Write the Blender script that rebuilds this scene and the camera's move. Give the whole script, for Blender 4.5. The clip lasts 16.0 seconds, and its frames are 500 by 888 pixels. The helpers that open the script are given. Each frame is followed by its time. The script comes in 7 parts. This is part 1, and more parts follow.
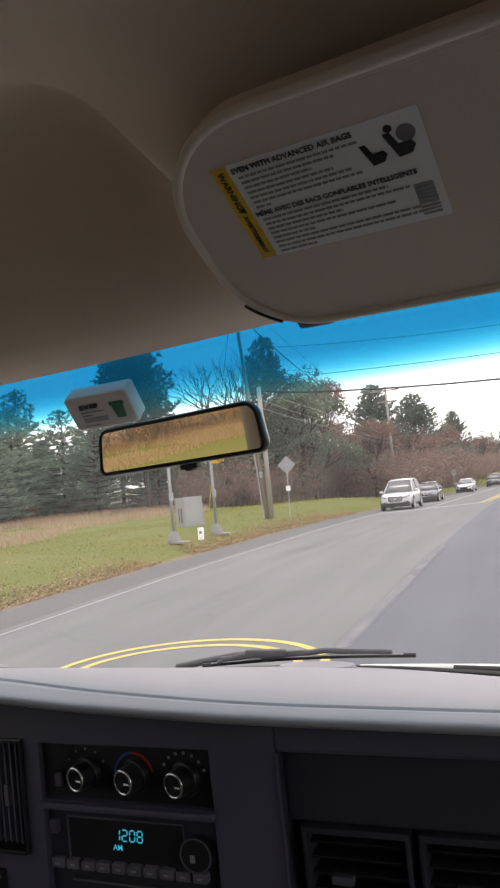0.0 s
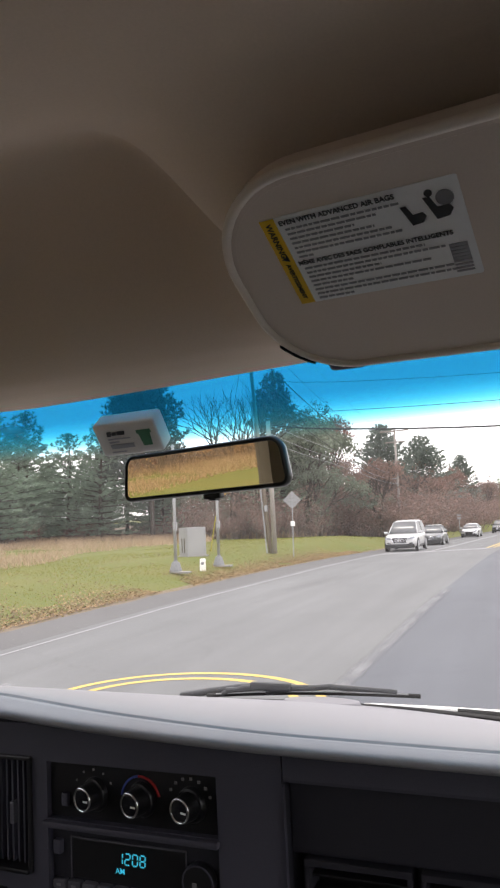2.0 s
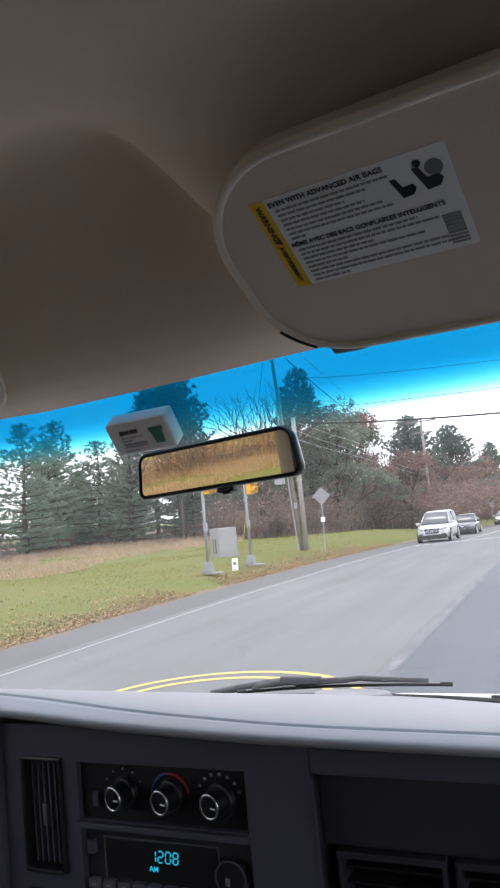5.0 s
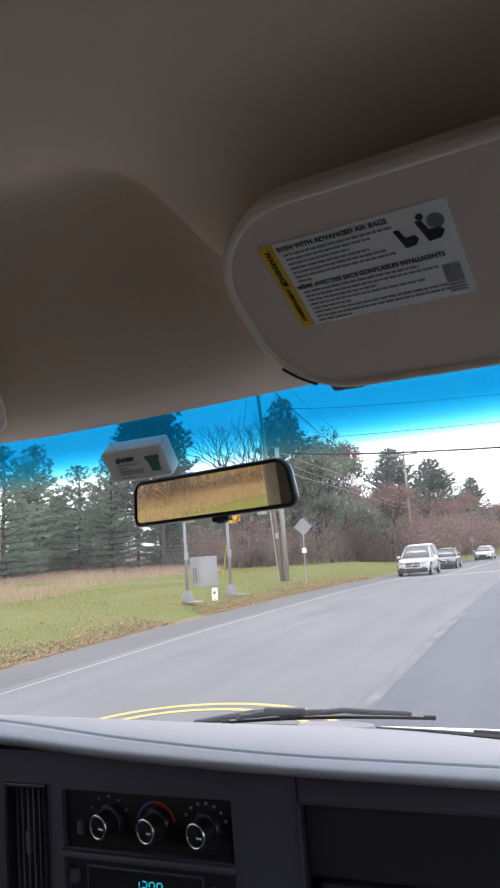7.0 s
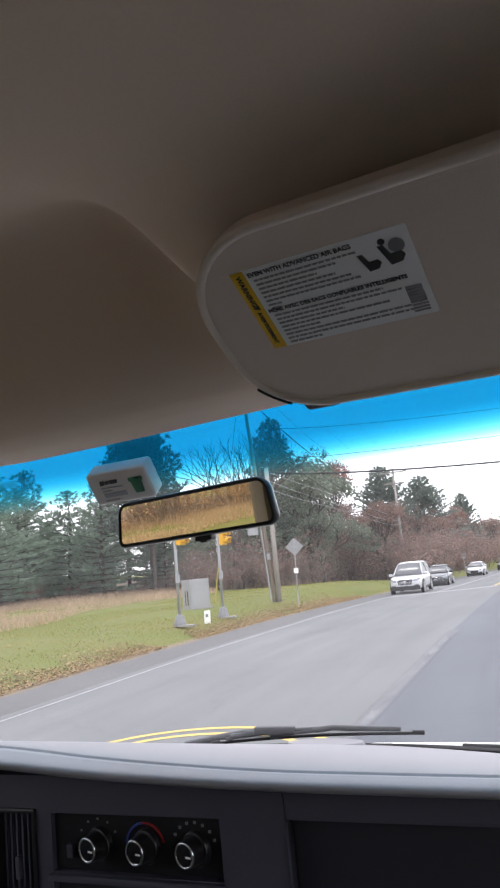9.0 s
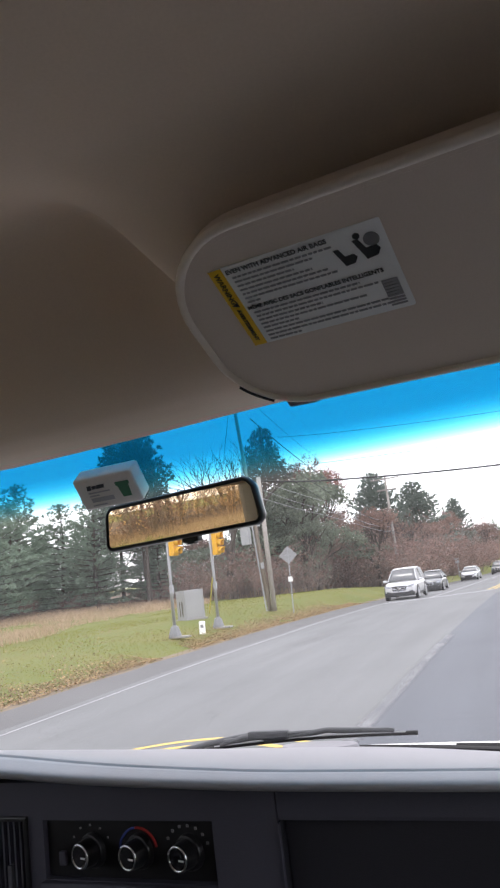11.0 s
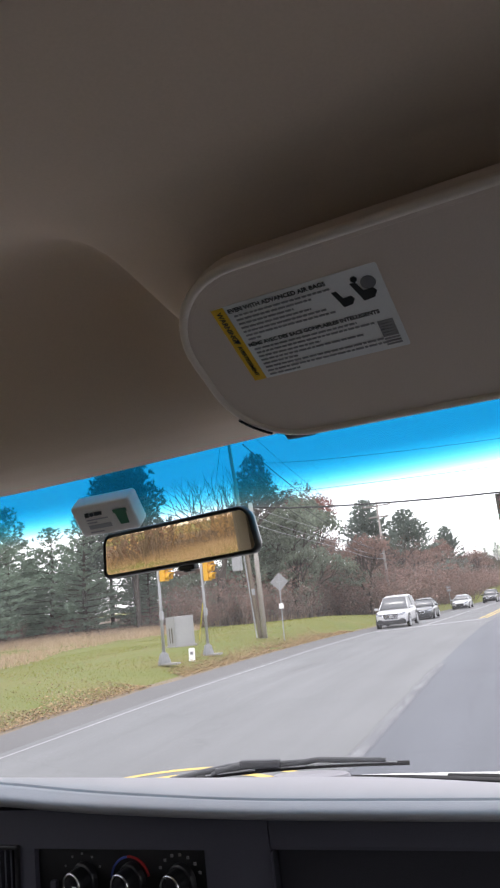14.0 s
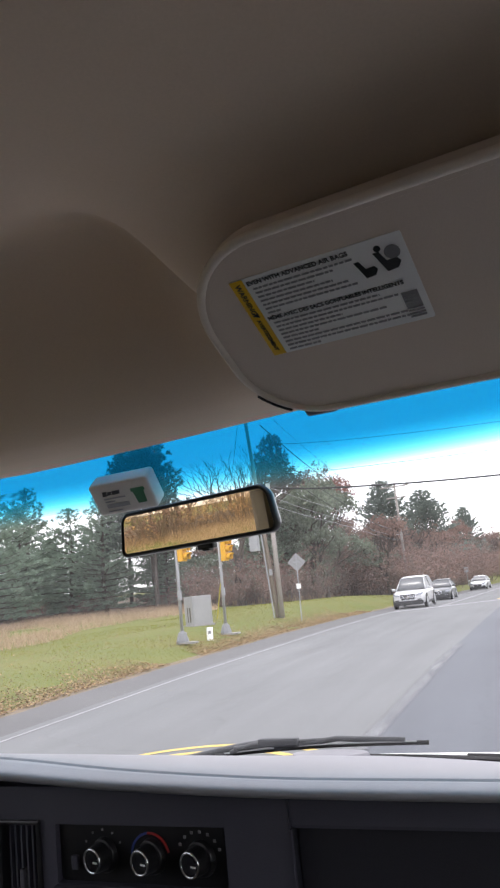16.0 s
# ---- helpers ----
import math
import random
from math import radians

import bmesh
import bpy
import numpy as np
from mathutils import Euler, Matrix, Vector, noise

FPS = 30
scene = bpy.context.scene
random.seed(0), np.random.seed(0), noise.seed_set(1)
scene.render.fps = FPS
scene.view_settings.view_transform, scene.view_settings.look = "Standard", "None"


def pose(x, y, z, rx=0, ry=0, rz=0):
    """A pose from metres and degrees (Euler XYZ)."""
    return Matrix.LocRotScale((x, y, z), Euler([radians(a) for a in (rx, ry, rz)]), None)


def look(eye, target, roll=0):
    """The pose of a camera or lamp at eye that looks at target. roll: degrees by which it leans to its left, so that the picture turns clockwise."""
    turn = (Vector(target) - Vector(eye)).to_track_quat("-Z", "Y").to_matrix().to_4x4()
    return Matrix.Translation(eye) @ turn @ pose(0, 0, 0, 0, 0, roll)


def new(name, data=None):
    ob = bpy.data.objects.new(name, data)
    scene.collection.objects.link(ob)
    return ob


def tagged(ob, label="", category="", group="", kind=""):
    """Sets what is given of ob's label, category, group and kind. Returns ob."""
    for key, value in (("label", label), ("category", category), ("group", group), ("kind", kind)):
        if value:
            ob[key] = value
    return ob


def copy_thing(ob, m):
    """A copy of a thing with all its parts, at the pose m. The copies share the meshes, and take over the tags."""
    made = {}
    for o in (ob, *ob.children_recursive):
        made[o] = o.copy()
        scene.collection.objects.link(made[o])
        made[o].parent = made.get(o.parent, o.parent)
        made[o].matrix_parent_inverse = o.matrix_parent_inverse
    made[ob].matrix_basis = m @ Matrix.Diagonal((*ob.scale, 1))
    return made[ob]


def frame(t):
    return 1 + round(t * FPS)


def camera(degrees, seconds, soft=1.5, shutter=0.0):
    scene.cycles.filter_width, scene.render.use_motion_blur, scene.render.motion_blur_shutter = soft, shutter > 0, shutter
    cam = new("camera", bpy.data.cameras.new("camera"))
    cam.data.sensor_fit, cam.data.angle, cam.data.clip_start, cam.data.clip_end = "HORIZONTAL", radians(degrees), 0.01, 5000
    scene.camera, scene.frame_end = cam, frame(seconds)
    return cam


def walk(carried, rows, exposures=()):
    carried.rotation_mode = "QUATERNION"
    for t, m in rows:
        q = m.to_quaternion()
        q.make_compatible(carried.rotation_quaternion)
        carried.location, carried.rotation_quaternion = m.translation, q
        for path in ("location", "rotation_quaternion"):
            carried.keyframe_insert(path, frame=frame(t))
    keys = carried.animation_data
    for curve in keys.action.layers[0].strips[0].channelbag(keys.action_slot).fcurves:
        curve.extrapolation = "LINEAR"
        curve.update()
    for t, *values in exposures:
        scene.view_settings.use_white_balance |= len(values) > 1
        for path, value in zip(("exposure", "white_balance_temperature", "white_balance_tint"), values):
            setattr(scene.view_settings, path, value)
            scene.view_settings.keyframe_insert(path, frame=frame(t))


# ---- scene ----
cam = camera(38.0, 16.0, 2.3)
PATH = [
    (0, (0.499, 0.006, 1.657), (-0.225, 1.868, 1.757), -5.9),
    (0.5, (0.504, 0.017, 1.655), (-0.243, 1.871, 1.733), -6.7),
    (1, (0.507, 0.021, 1.656), (-0.265, 1.865, 1.717), -7.1),
    (1.5, (0.491, 0.013, 1.656), (-0.334, 1.834, 1.716), -4.8),
    (2, (0.491, -0.029, 1.657), (-0.242, 1.822, 1.849), -2.9),
    (2.5, (0.513, -0.028, 1.648), (-0.228, 1.817, 1.867), -5.0),
    (3, (0.511, -0.018, 1.651), (-0.284, 1.808, 1.842), -4.9),
    (3.2, (0.505, -0.018, 1.653), (-0.303, 1.802, 1.842), -4.0),
    (5.3, (0.505, -0.013, 1.647), (-0.296, 1.809, 1.838), -5.8),
    (5.5, (0.503, -0.01, 1.651), (-0.303, 1.812, 1.827), -5.8),
    (6, (0.508, -0.022, 1.647), (-0.268, 1.809, 1.857), -5.8),
    (6.5, (0.494, -0.05, 1.652), (-0.244, 1.787, 1.937), -3.6),
    (7, (0.499, -0.041, 1.649), (-0.249, 1.794, 1.918), -4.3),
    (7.5, (0.506, -0.052, 1.647), (-0.233, 1.78, 1.963), -4.4),
    (8, (0.506, -0.055, 1.647), (-0.209, 1.783, 1.979), -4.6),
    (8.2, (0.508, -0.057, 1.646), (-0.199, 1.785, 1.975), -5.0),
    (10.3, (0.519, -0.045, 1.638), (-0.2, 1.793, 1.963), -6.4),
    (10.5, (0.519, -0.045, 1.634), (-0.187, 1.796, 1.971), -6.5),
    (11, (0.523, -0.052, 1.631), (-0.165, 1.793, 1.977), -7.0),
    (11.5, (0.52, -0.06, 1.633), (-0.179, 1.775, 2.012), -6.1),
    (12, (0.521, -0.058, 1.635), (-0.178, 1.777, 2.01), -6.4),
    (12.5, (0.522, -0.057, 1.637), (-0.167, 1.783, 2.007), -6.3),
    (13, (0.521, -0.07, 1.632), (-0.144, 1.776, 2.022), -6.1),
    (13.5, (0.524, -0.067, 1.634), (-0.14, 1.78, 2.019), -6.7),
    (14, (0.525, -0.073, 1.634), (-0.131, 1.77, 2.046), -6.5),
    (14.5, (0.528, -0.07, 1.632), (-0.128, 1.774, 2.039), -7.2),
    (15, (0.532, -0.068, 1.629), (-0.125, 1.777, 2.034), -7.6),
    (15.5, (0.536, -0.063, 1.629), (-0.133, 1.779, 2.028), -8.2),
    (16, (0.518, -0.061, 1.633), (-0.191, 1.773, 1.999), -6.3),
]
walk(cam, [(t, look(eye, target, roll)) for t, eye, target, roll in PATH],
     [(0, -0.25, 7100, 12.5), (0.5, -0.20, 7100, 12.5), (1.5, -0.10, 7050, 12.5), (2.5, 0.0, 6950, 12.0), (3.2, 0.0, 6800, 12.0), (5.3, 0.0, 6350, 11.5), (8.2, 0.0, 6400, 12.0), (10.3, 0.0, 6550, 12.0), (16, 0.0, 6550, 12.0)])

# ---- world, sun ----
world = bpy.data.worlds.new("overcast_sky")
scene.world = world
world.use_nodes = True
wn = world.node_tree
wn.nodes.clear()
w_out = wn.nodes.new("ShaderNodeOutputWorld")
w_sky = wn.nodes.new("ShaderNodeTexSky")
w_sky.sky_type, w_sky.sun_disc = "NISHITA", False
w_sky.sun_elevation, w_sky.sun_rotation = radians(76), radians(-24)
w_b1, w_b2, w_add = wn.nodes.new("ShaderNodeBackground"), wn.nodes.new("ShaderNodeBackground"), wn.nodes.new("ShaderNodeAddShader")
wn.links.new(w_sky.outputs[0], w_b1.inputs[0])
w_b1.inputs[1].default_value = 0.05
w_b2.inputs[0].default_value = (0.955, 0.95, 1.0, 1)      # the cloud layer
w_b2.inputs[1].default_value = 2.1
wn.links.new(w_b1.outputs[0], w_add.inputs[0])
wn.links.new(w_b2.outputs[0], w_add.inputs[1])
wn.links.new(w_add.outputs[0], w_out.inputs[0])

sun = new("sun", bpy.data.lights.new("sun", "SUN"))
sun.data.energy, sun.data.angle, sun.data.color = 1.2, radians(18), (1.0, 0.97, 0.92)
sun.matrix_world = look((0, 0, 50), (0.10 * 50, -0.22 * 50, 50 - 0.97 * 50))


# ---- materials ----
def material(name, base, base2=None, rough=0.6, scale=8.0, fine=60.0, bump=0.15, metal=0.0, spread=0.35, per_object=0.0, per_island=0.0,
             sheen=0.0, coat=0.0, distance=0.01, thin=0.0):
    """Two-scale procedural surface: broad stains and fine grain mix base and base2; the grain also gives relief."""
    m = bpy.data.materials.new(name)
    m.use_nodes = True
    nt = m.node_tree
    b = nt.nodes["Principled BSDF"]
    b.inputs["Roughness"].default_value, b.inputs["Metallic"].default_value = rough, metal
    if sheen:
        b.inputs["Sheen Weight"].default_value = sheen
    if coat:
        b.inputs["Coat Weight"].default_value, b.inputs["Coat Roughness"].default_value = coat, 0.08
    base2 = base2 or tuple(c * 0.7 for c in base[:3]) + (1,)
    tc = nt.nodes.new("ShaderNodeTexCoord")
    n1, n2 = nt.nodes.new("ShaderNodeTexNoise"), nt.nodes.new("ShaderNodeTexNoise")
    n1.inputs["Scale"].default_value, n1.inputs["Detail"].default_value = scale, 5
    n2.inputs["Scale"].default_value, n2.inputs["Detail"].default_value = fine, 3
    for n in (n1, n2):
        nt.links.new(tc.outputs["Object"], n.inputs["Vector"])
    mix = nt.nodes.new("ShaderNodeMath")
    mix.operation = "MULTIPLY_ADD"
    nt.links.new(n2.outputs["Fac"], mix.inputs[0])
    mix.inputs[1].default_value = 0.5
    half = nt.nodes.new("ShaderNodeMath")
    half.operation = "MULTIPLY"
    half.inputs[1].default_value = 0.5
    nt.links.new(n1.outputs["Fac"], half.inputs[0])
    nt.links.new(half.outputs[0], mix.inputs[2])
    last = mix.outputs[0]
    for weight, socket in ((per_object, "object"), (per_island, "island")):
        if weight:
            if socket == "object":
                src = nt.nodes.new("ShaderNodeObjectInfo").outputs["Random"]
            else:
                src = nt.nodes.new("ShaderNodeNewGeometry").outputs["Random Per Island"]
            a = nt.nodes.new("ShaderNodeMath")
            a.operation = "MULTIPLY_ADD"
            a.inputs[1].default_value = weight
            sub = nt.nodes.new("ShaderNodeMath")
            sub.operation = "SUBTRACT"
            sub.inputs[1].default_value = 0.5
            nt.links.new(src, sub.inputs[0])
            nt.links.new(sub.outputs[0], a.inputs[0])
            nt.links.new(last, a.inputs[2])
            last = a.outputs[0]
    ramp = nt.nodes.new("ShaderNodeMapRange")
    ramp.inputs["From Min"].default_value, ramp.inputs["From Max"].default_value = 0.5 - spread / 2, 0.5 + spread / 2
    nt.links.new(last, ramp.inputs["Value"])
    cm = nt.nodes.new("ShaderNodeMix")
    cm.data_type = "RGBA"
    cm.inputs["A"].default_value, cm.inputs["B"].default_value = base, base2
    nt.links.new(ramp.outputs["Result"], cm.inputs["Factor"])
    nt.links.new(cm.outputs["Result"], b.inputs["Base Color"])
    if bump:
        bp = nt.nodes.new("ShaderNodeBump")
        bp.inputs["Strength"].default_value, bp.inputs["Distance"].default_value = bump, distance
        nt.links.new(n2.outputs["Fac"], bp.inputs["Height"])
        nt.links.new(bp.outputs["Normal"], b.inputs["Normal"])
    if thin:
        tl, ms = nt.nodes.new("ShaderNodeBsdfTranslucent"), nt.nodes.new("ShaderNodeMixShader")
        ms.inputs[0].default_value = thin
        nt.links.new(cm.outputs["Result"], tl.inputs["Color"])
        nt.links.new(b.outputs[0], ms.inputs[1])
        nt.links.new(tl.outputs[0], ms.inputs[2])
        nt.links.new(ms.outputs[0], nt.nodes["Material Output"].inputs["Surface"])
    return m


def worn_paint(name, colour, centre, half):
    """Paint scuffed down to the asphalt: thick along its middle, gone at its edges and in patches."""
    m = bpy.data.materials.new(name)
    m.use_nodes = True
    nt = m.node_tree
    b = nt.nodes["Principled BSDF"]
    b.inputs["Base Color"].default_value, b.inputs["Roughness"].default_value = colour, 0.85
    tc, sep = nt.nodes.new("ShaderNodeTexCoord"), nt.nodes.new("ShaderNodeSeparateXYZ")
    off, ab, mr = nt.nodes.new("ShaderNodeMath"), nt.nodes.new("ShaderNodeMath"), nt.nodes.new("ShaderNodeMapRange")
    n1, n2, mu, mu2 = nt.nodes.new("ShaderNodeTexNoise"), nt.nodes.new("ShaderNodeTexNoise"), nt.nodes.new("ShaderNodeMath"), nt.nodes.new("ShaderNodeMath")
    off.operation, ab.operation, mu.operation, mu2.operation = "SUBTRACT", "ABSOLUTE", "MULTIPLY", "MULTIPLY"
    off.inputs[1].default_value = centre
    mr.interpolation_type = "SMOOTHSTEP"
    mr.inputs["From Min"].default_value, mr.inputs["From Max"].default_value = half, half * 0.15
    n1.inputs["Scale"].default_value, n2.inputs["Scale"].default_value = 1.3, 45
    nt.links.new(tc.outputs["Object"], sep.inputs[0])
    nt.links.new(tc.outputs["Object"], n1.inputs["Vector"])
    nt.links.new(tc.outputs["Object"], n2.inputs["Vector"])
    nt.links.new(sep.outputs["X"], off.inputs[0])
    nt.links.new(off.outputs[0], ab.inputs[0])
    nt.links.new(ab.outputs[0], mr.inputs["Value"])
    nt.links.new(n1.outputs["Fac"], mu.inputs[0])
    nt.links.new(n2.outputs["Fac"], mu.inputs[1])
    nt.links.new(mu.outputs[0], mu2.inputs[0])
    nt.links.new(mr.outputs["Result"], mu2.inputs[1])
    sc = nt.nodes.new("ShaderNodeMath")
    sc.operation, sc.use_clamp = "MULTIPLY", True
    sc.inputs[1].default_value = 2.2
    nt.links.new(mu2.outputs[0], sc.inputs[0])
    nt.links.new(sc.outputs[0], b.inputs["Alpha"])
    return m


def streaked_asphalt(name, base, base2, dark):
    """Asphalt with long pale and dark wheel streaks, broad patches, grit and a few fine cracks."""
    m = material(name, base, base2, rough=0.85, scale=0.35, fine=55, bump=0.35, distance=0.008, spread=0.34)
    nt = m.node_tree
    b = nt.nodes["Principled BSDF"]
    old = b.inputs["Base Color"].links[0].from_socket
    tc, mp, n = nt.nodes.new("ShaderNodeTexCoord"), nt.nodes.new("ShaderNodeMapping"), nt.nodes.new("ShaderNodeTexNoise")
    mp.inputs["Scale"].default_value = (1.9, 0.10, 1.0)
    n.inputs["Scale"].default_value, n.inputs["Detail"].default_value = 1.0, 4
    nt.links.new(tc.outputs["Object"], mp.inputs["Vector"])
    nt.links.new(mp.outputs[0], n.inputs["Vector"])
    mr = nt.nodes.new("ShaderNodeMapRange")
    mr.inputs["From Min"].default_value, mr.inputs["From Max"].default_value = 0.36, 0.64
    mr.inputs["To Min"].default_value, mr.inputs["To Max"].default_value = 0.93, 1.07
    nt.links.new(n.outputs["Fac"], mr.inputs["Value"])
    vo, warp, add = nt.nodes.new("ShaderNodeTexVoronoi"), nt.nodes.new("ShaderNodeTexNoise"), nt.nodes.new("ShaderNodeVectorMath")
    vo.feature = "DISTANCE_TO_EDGE"
    vo.inputs["Scale"].default_value, warp.inputs["Scale"].default_value = 0.22, 1.3
    add.operation = "ADD"
    nt.links.new(tc.outputs["Object"], warp.inputs["Vector"])
    nt.links.new(tc.outputs["Object"], add.inputs[0])
    nt.links.new(warp.outputs["Color"], add.inputs[1])
    nt.links.new(add.outputs[0], vo.inputs["Vector"])
    cr = nt.nodes.new("ShaderNodeMapRange")
    cr.inputs["From Min"].default_value, cr.inputs["From Max"].default_value = 0.001, 0.006
    cr.inputs["To Min"].default_value, cr.inputs["To Max"].default_value = dark, 1.0
    nt.links.new(vo.outputs["Distance"], cr.inputs["Value"])
    mu, sc = nt.nodes.new("ShaderNodeMath"), nt.nodes.new("ShaderNodeVectorMath")
    mu.operation, sc.operation = "MULTIPLY", "SCALE"
    nt.links.new(mr.outputs["Result"], mu.inputs[0])
    nt.links.new(cr.outputs["Result"], mu.inputs[1])
    nt.links.new(old, sc.inputs[0])
    nt.links.new(mu.outputs[0], sc.inputs["Scale"])
    nt.links.new(sc.outputs[0], b.inputs["Base Color"])
    return m


def emitting(name, colour, strength):
    m = bpy.data.materials.new(name)
    m.use_nodes = True
    b = m.node_tree.nodes["Principled BSDF"]
    b.inputs["Base Color"].default_value = colour
    b.inputs["Emission Color"].default_value, b.inputs["Emission Strength"].default_value = colour, strength
    return m


def pane_material(name, clear, gloss=0.05, band=None, haze=0.0):
    """Thin glass: tinted see-through with a weak clear reflection; band = (colour, z_low, z_high) adds a shade band at the top."""
    m = bpy.data.materials.new(name)
    m.use_nodes = True
    nt = m.node_tree
    nt.nodes.clear()
    out, mix = nt.nodes.new("ShaderNodeOutputMaterial"), nt.nodes.new("ShaderNodeMixShader")
    tr, gl, fr = nt.nodes.new("ShaderNodeBsdfTransparent"), nt.nodes.new("ShaderNodeBsdfGlossy"), nt.nodes.new("ShaderNodeFresnel")
    gl.inputs["Roughness"].default_value = 0.02
    fr.inputs["IOR"].default_value = 1.3
    tr.inputs["Color"].default_value = clear
    if band:
        tc, sep, mr = nt.nodes.new("ShaderNodeTexCoord"), nt.nodes.new("ShaderNodeSeparateXYZ"), nt.nodes.new("ShaderNodeMapRange")
        mr.interpolation_type = "SMOOTHSTEP"
        mr.inputs["From Min"].default_value, mr.inputs["From Max"].default_value = band[1], band[2]
        nt.links.new(tc.outputs["Object"], sep.inputs[0])
        nt.links.new(sep.outputs["Z"], mr.inputs["Value"])
        gm = nt.nodes.new("ShaderNodeGamma")
        gm.inputs["Color"].default_value = band[0]
        nt.links.new(mr.outputs["Result"], gm.inputs["Gamma"])
        nt.links.new(gm.outputs[0], tr.inputs["Color"])
        tint = gm.outputs[0]
    sc = nt.nodes.new("ShaderNodeMath")
    sc.operation = "MULTIPLY"
    sc.inputs[1].default_value = gloss * 10
    nt.links.new(fr.outputs[0], sc.inputs[0])
    nt.links.new(sc.outputs[0], mix.inputs[0])
    nt.links.new(tr.outputs[0], mix.inputs[1])
    nt.links.new(gl.outputs[0], mix.inputs[2])
    last = mix
    # pale veil mixed into the glass, for grime and for glare off the dash
    if haze:
        tl, dm, dn = nt.nodes.new("ShaderNodeBsdfTranslucent"), nt.nodes.new("ShaderNodeMixShader"), nt.nodes.new("ShaderNodeTexNoise")
        tl.inputs["Color"].default_value = (0.85, 0.85, 0.85, 1)
        if band:
            nt.links.new(tint, tl.inputs["Color"])
        dn.inputs["Scale"].default_value = 7
        dd = nt.nodes.new("ShaderNodeMath")
        dd.operation = "MULTIPLY"
        dd.inputs[1].default_value = haze * 2
        nt.links.new(dn.outputs["Fac"], dd.inputs[0])
        last_fac = dd.outputs[0]
        if band:
            # extra veil added in the shade band to lift dark trees behind it
            more, both = nt.nodes.new("ShaderNodeMath"), nt.nodes.new("ShaderNodeMath")
            more.operation, both.operation = "MULTIPLY_ADD", "MULTIPLY"
            more.inputs[1].default_value, more.inputs[2].default_value = 9.0, 1.0
            nt.links.new(mr.outputs["Result"], more.inputs[0])
            nt.links.new(more.outputs[0], both.inputs[0])
            nt.links.new(dd.outputs[0], both.inputs[1])
            last_fac = both.outputs[0]
        nt.links.new(last_fac, dm.inputs[0])
        nt.links.new(mix.outputs[0], dm.inputs[1])
        nt.links.new(tl.outputs[0], dm.inputs[2])
        last = dm
    nt.links.new(last.outputs[0], out.inputs[0])
    return m


def plain_gloss(name, colour, rough, metal=0.0):
    m = bpy.data.materials.new(name)
    m.use_nodes = True
    b = m.node_tree.nodes["Principled BSDF"]
    b.inputs["Base Color"].default_value, b.inputs["Roughness"].default_value, b.inputs["Metallic"].default_value = colour, rough, metal
    return m


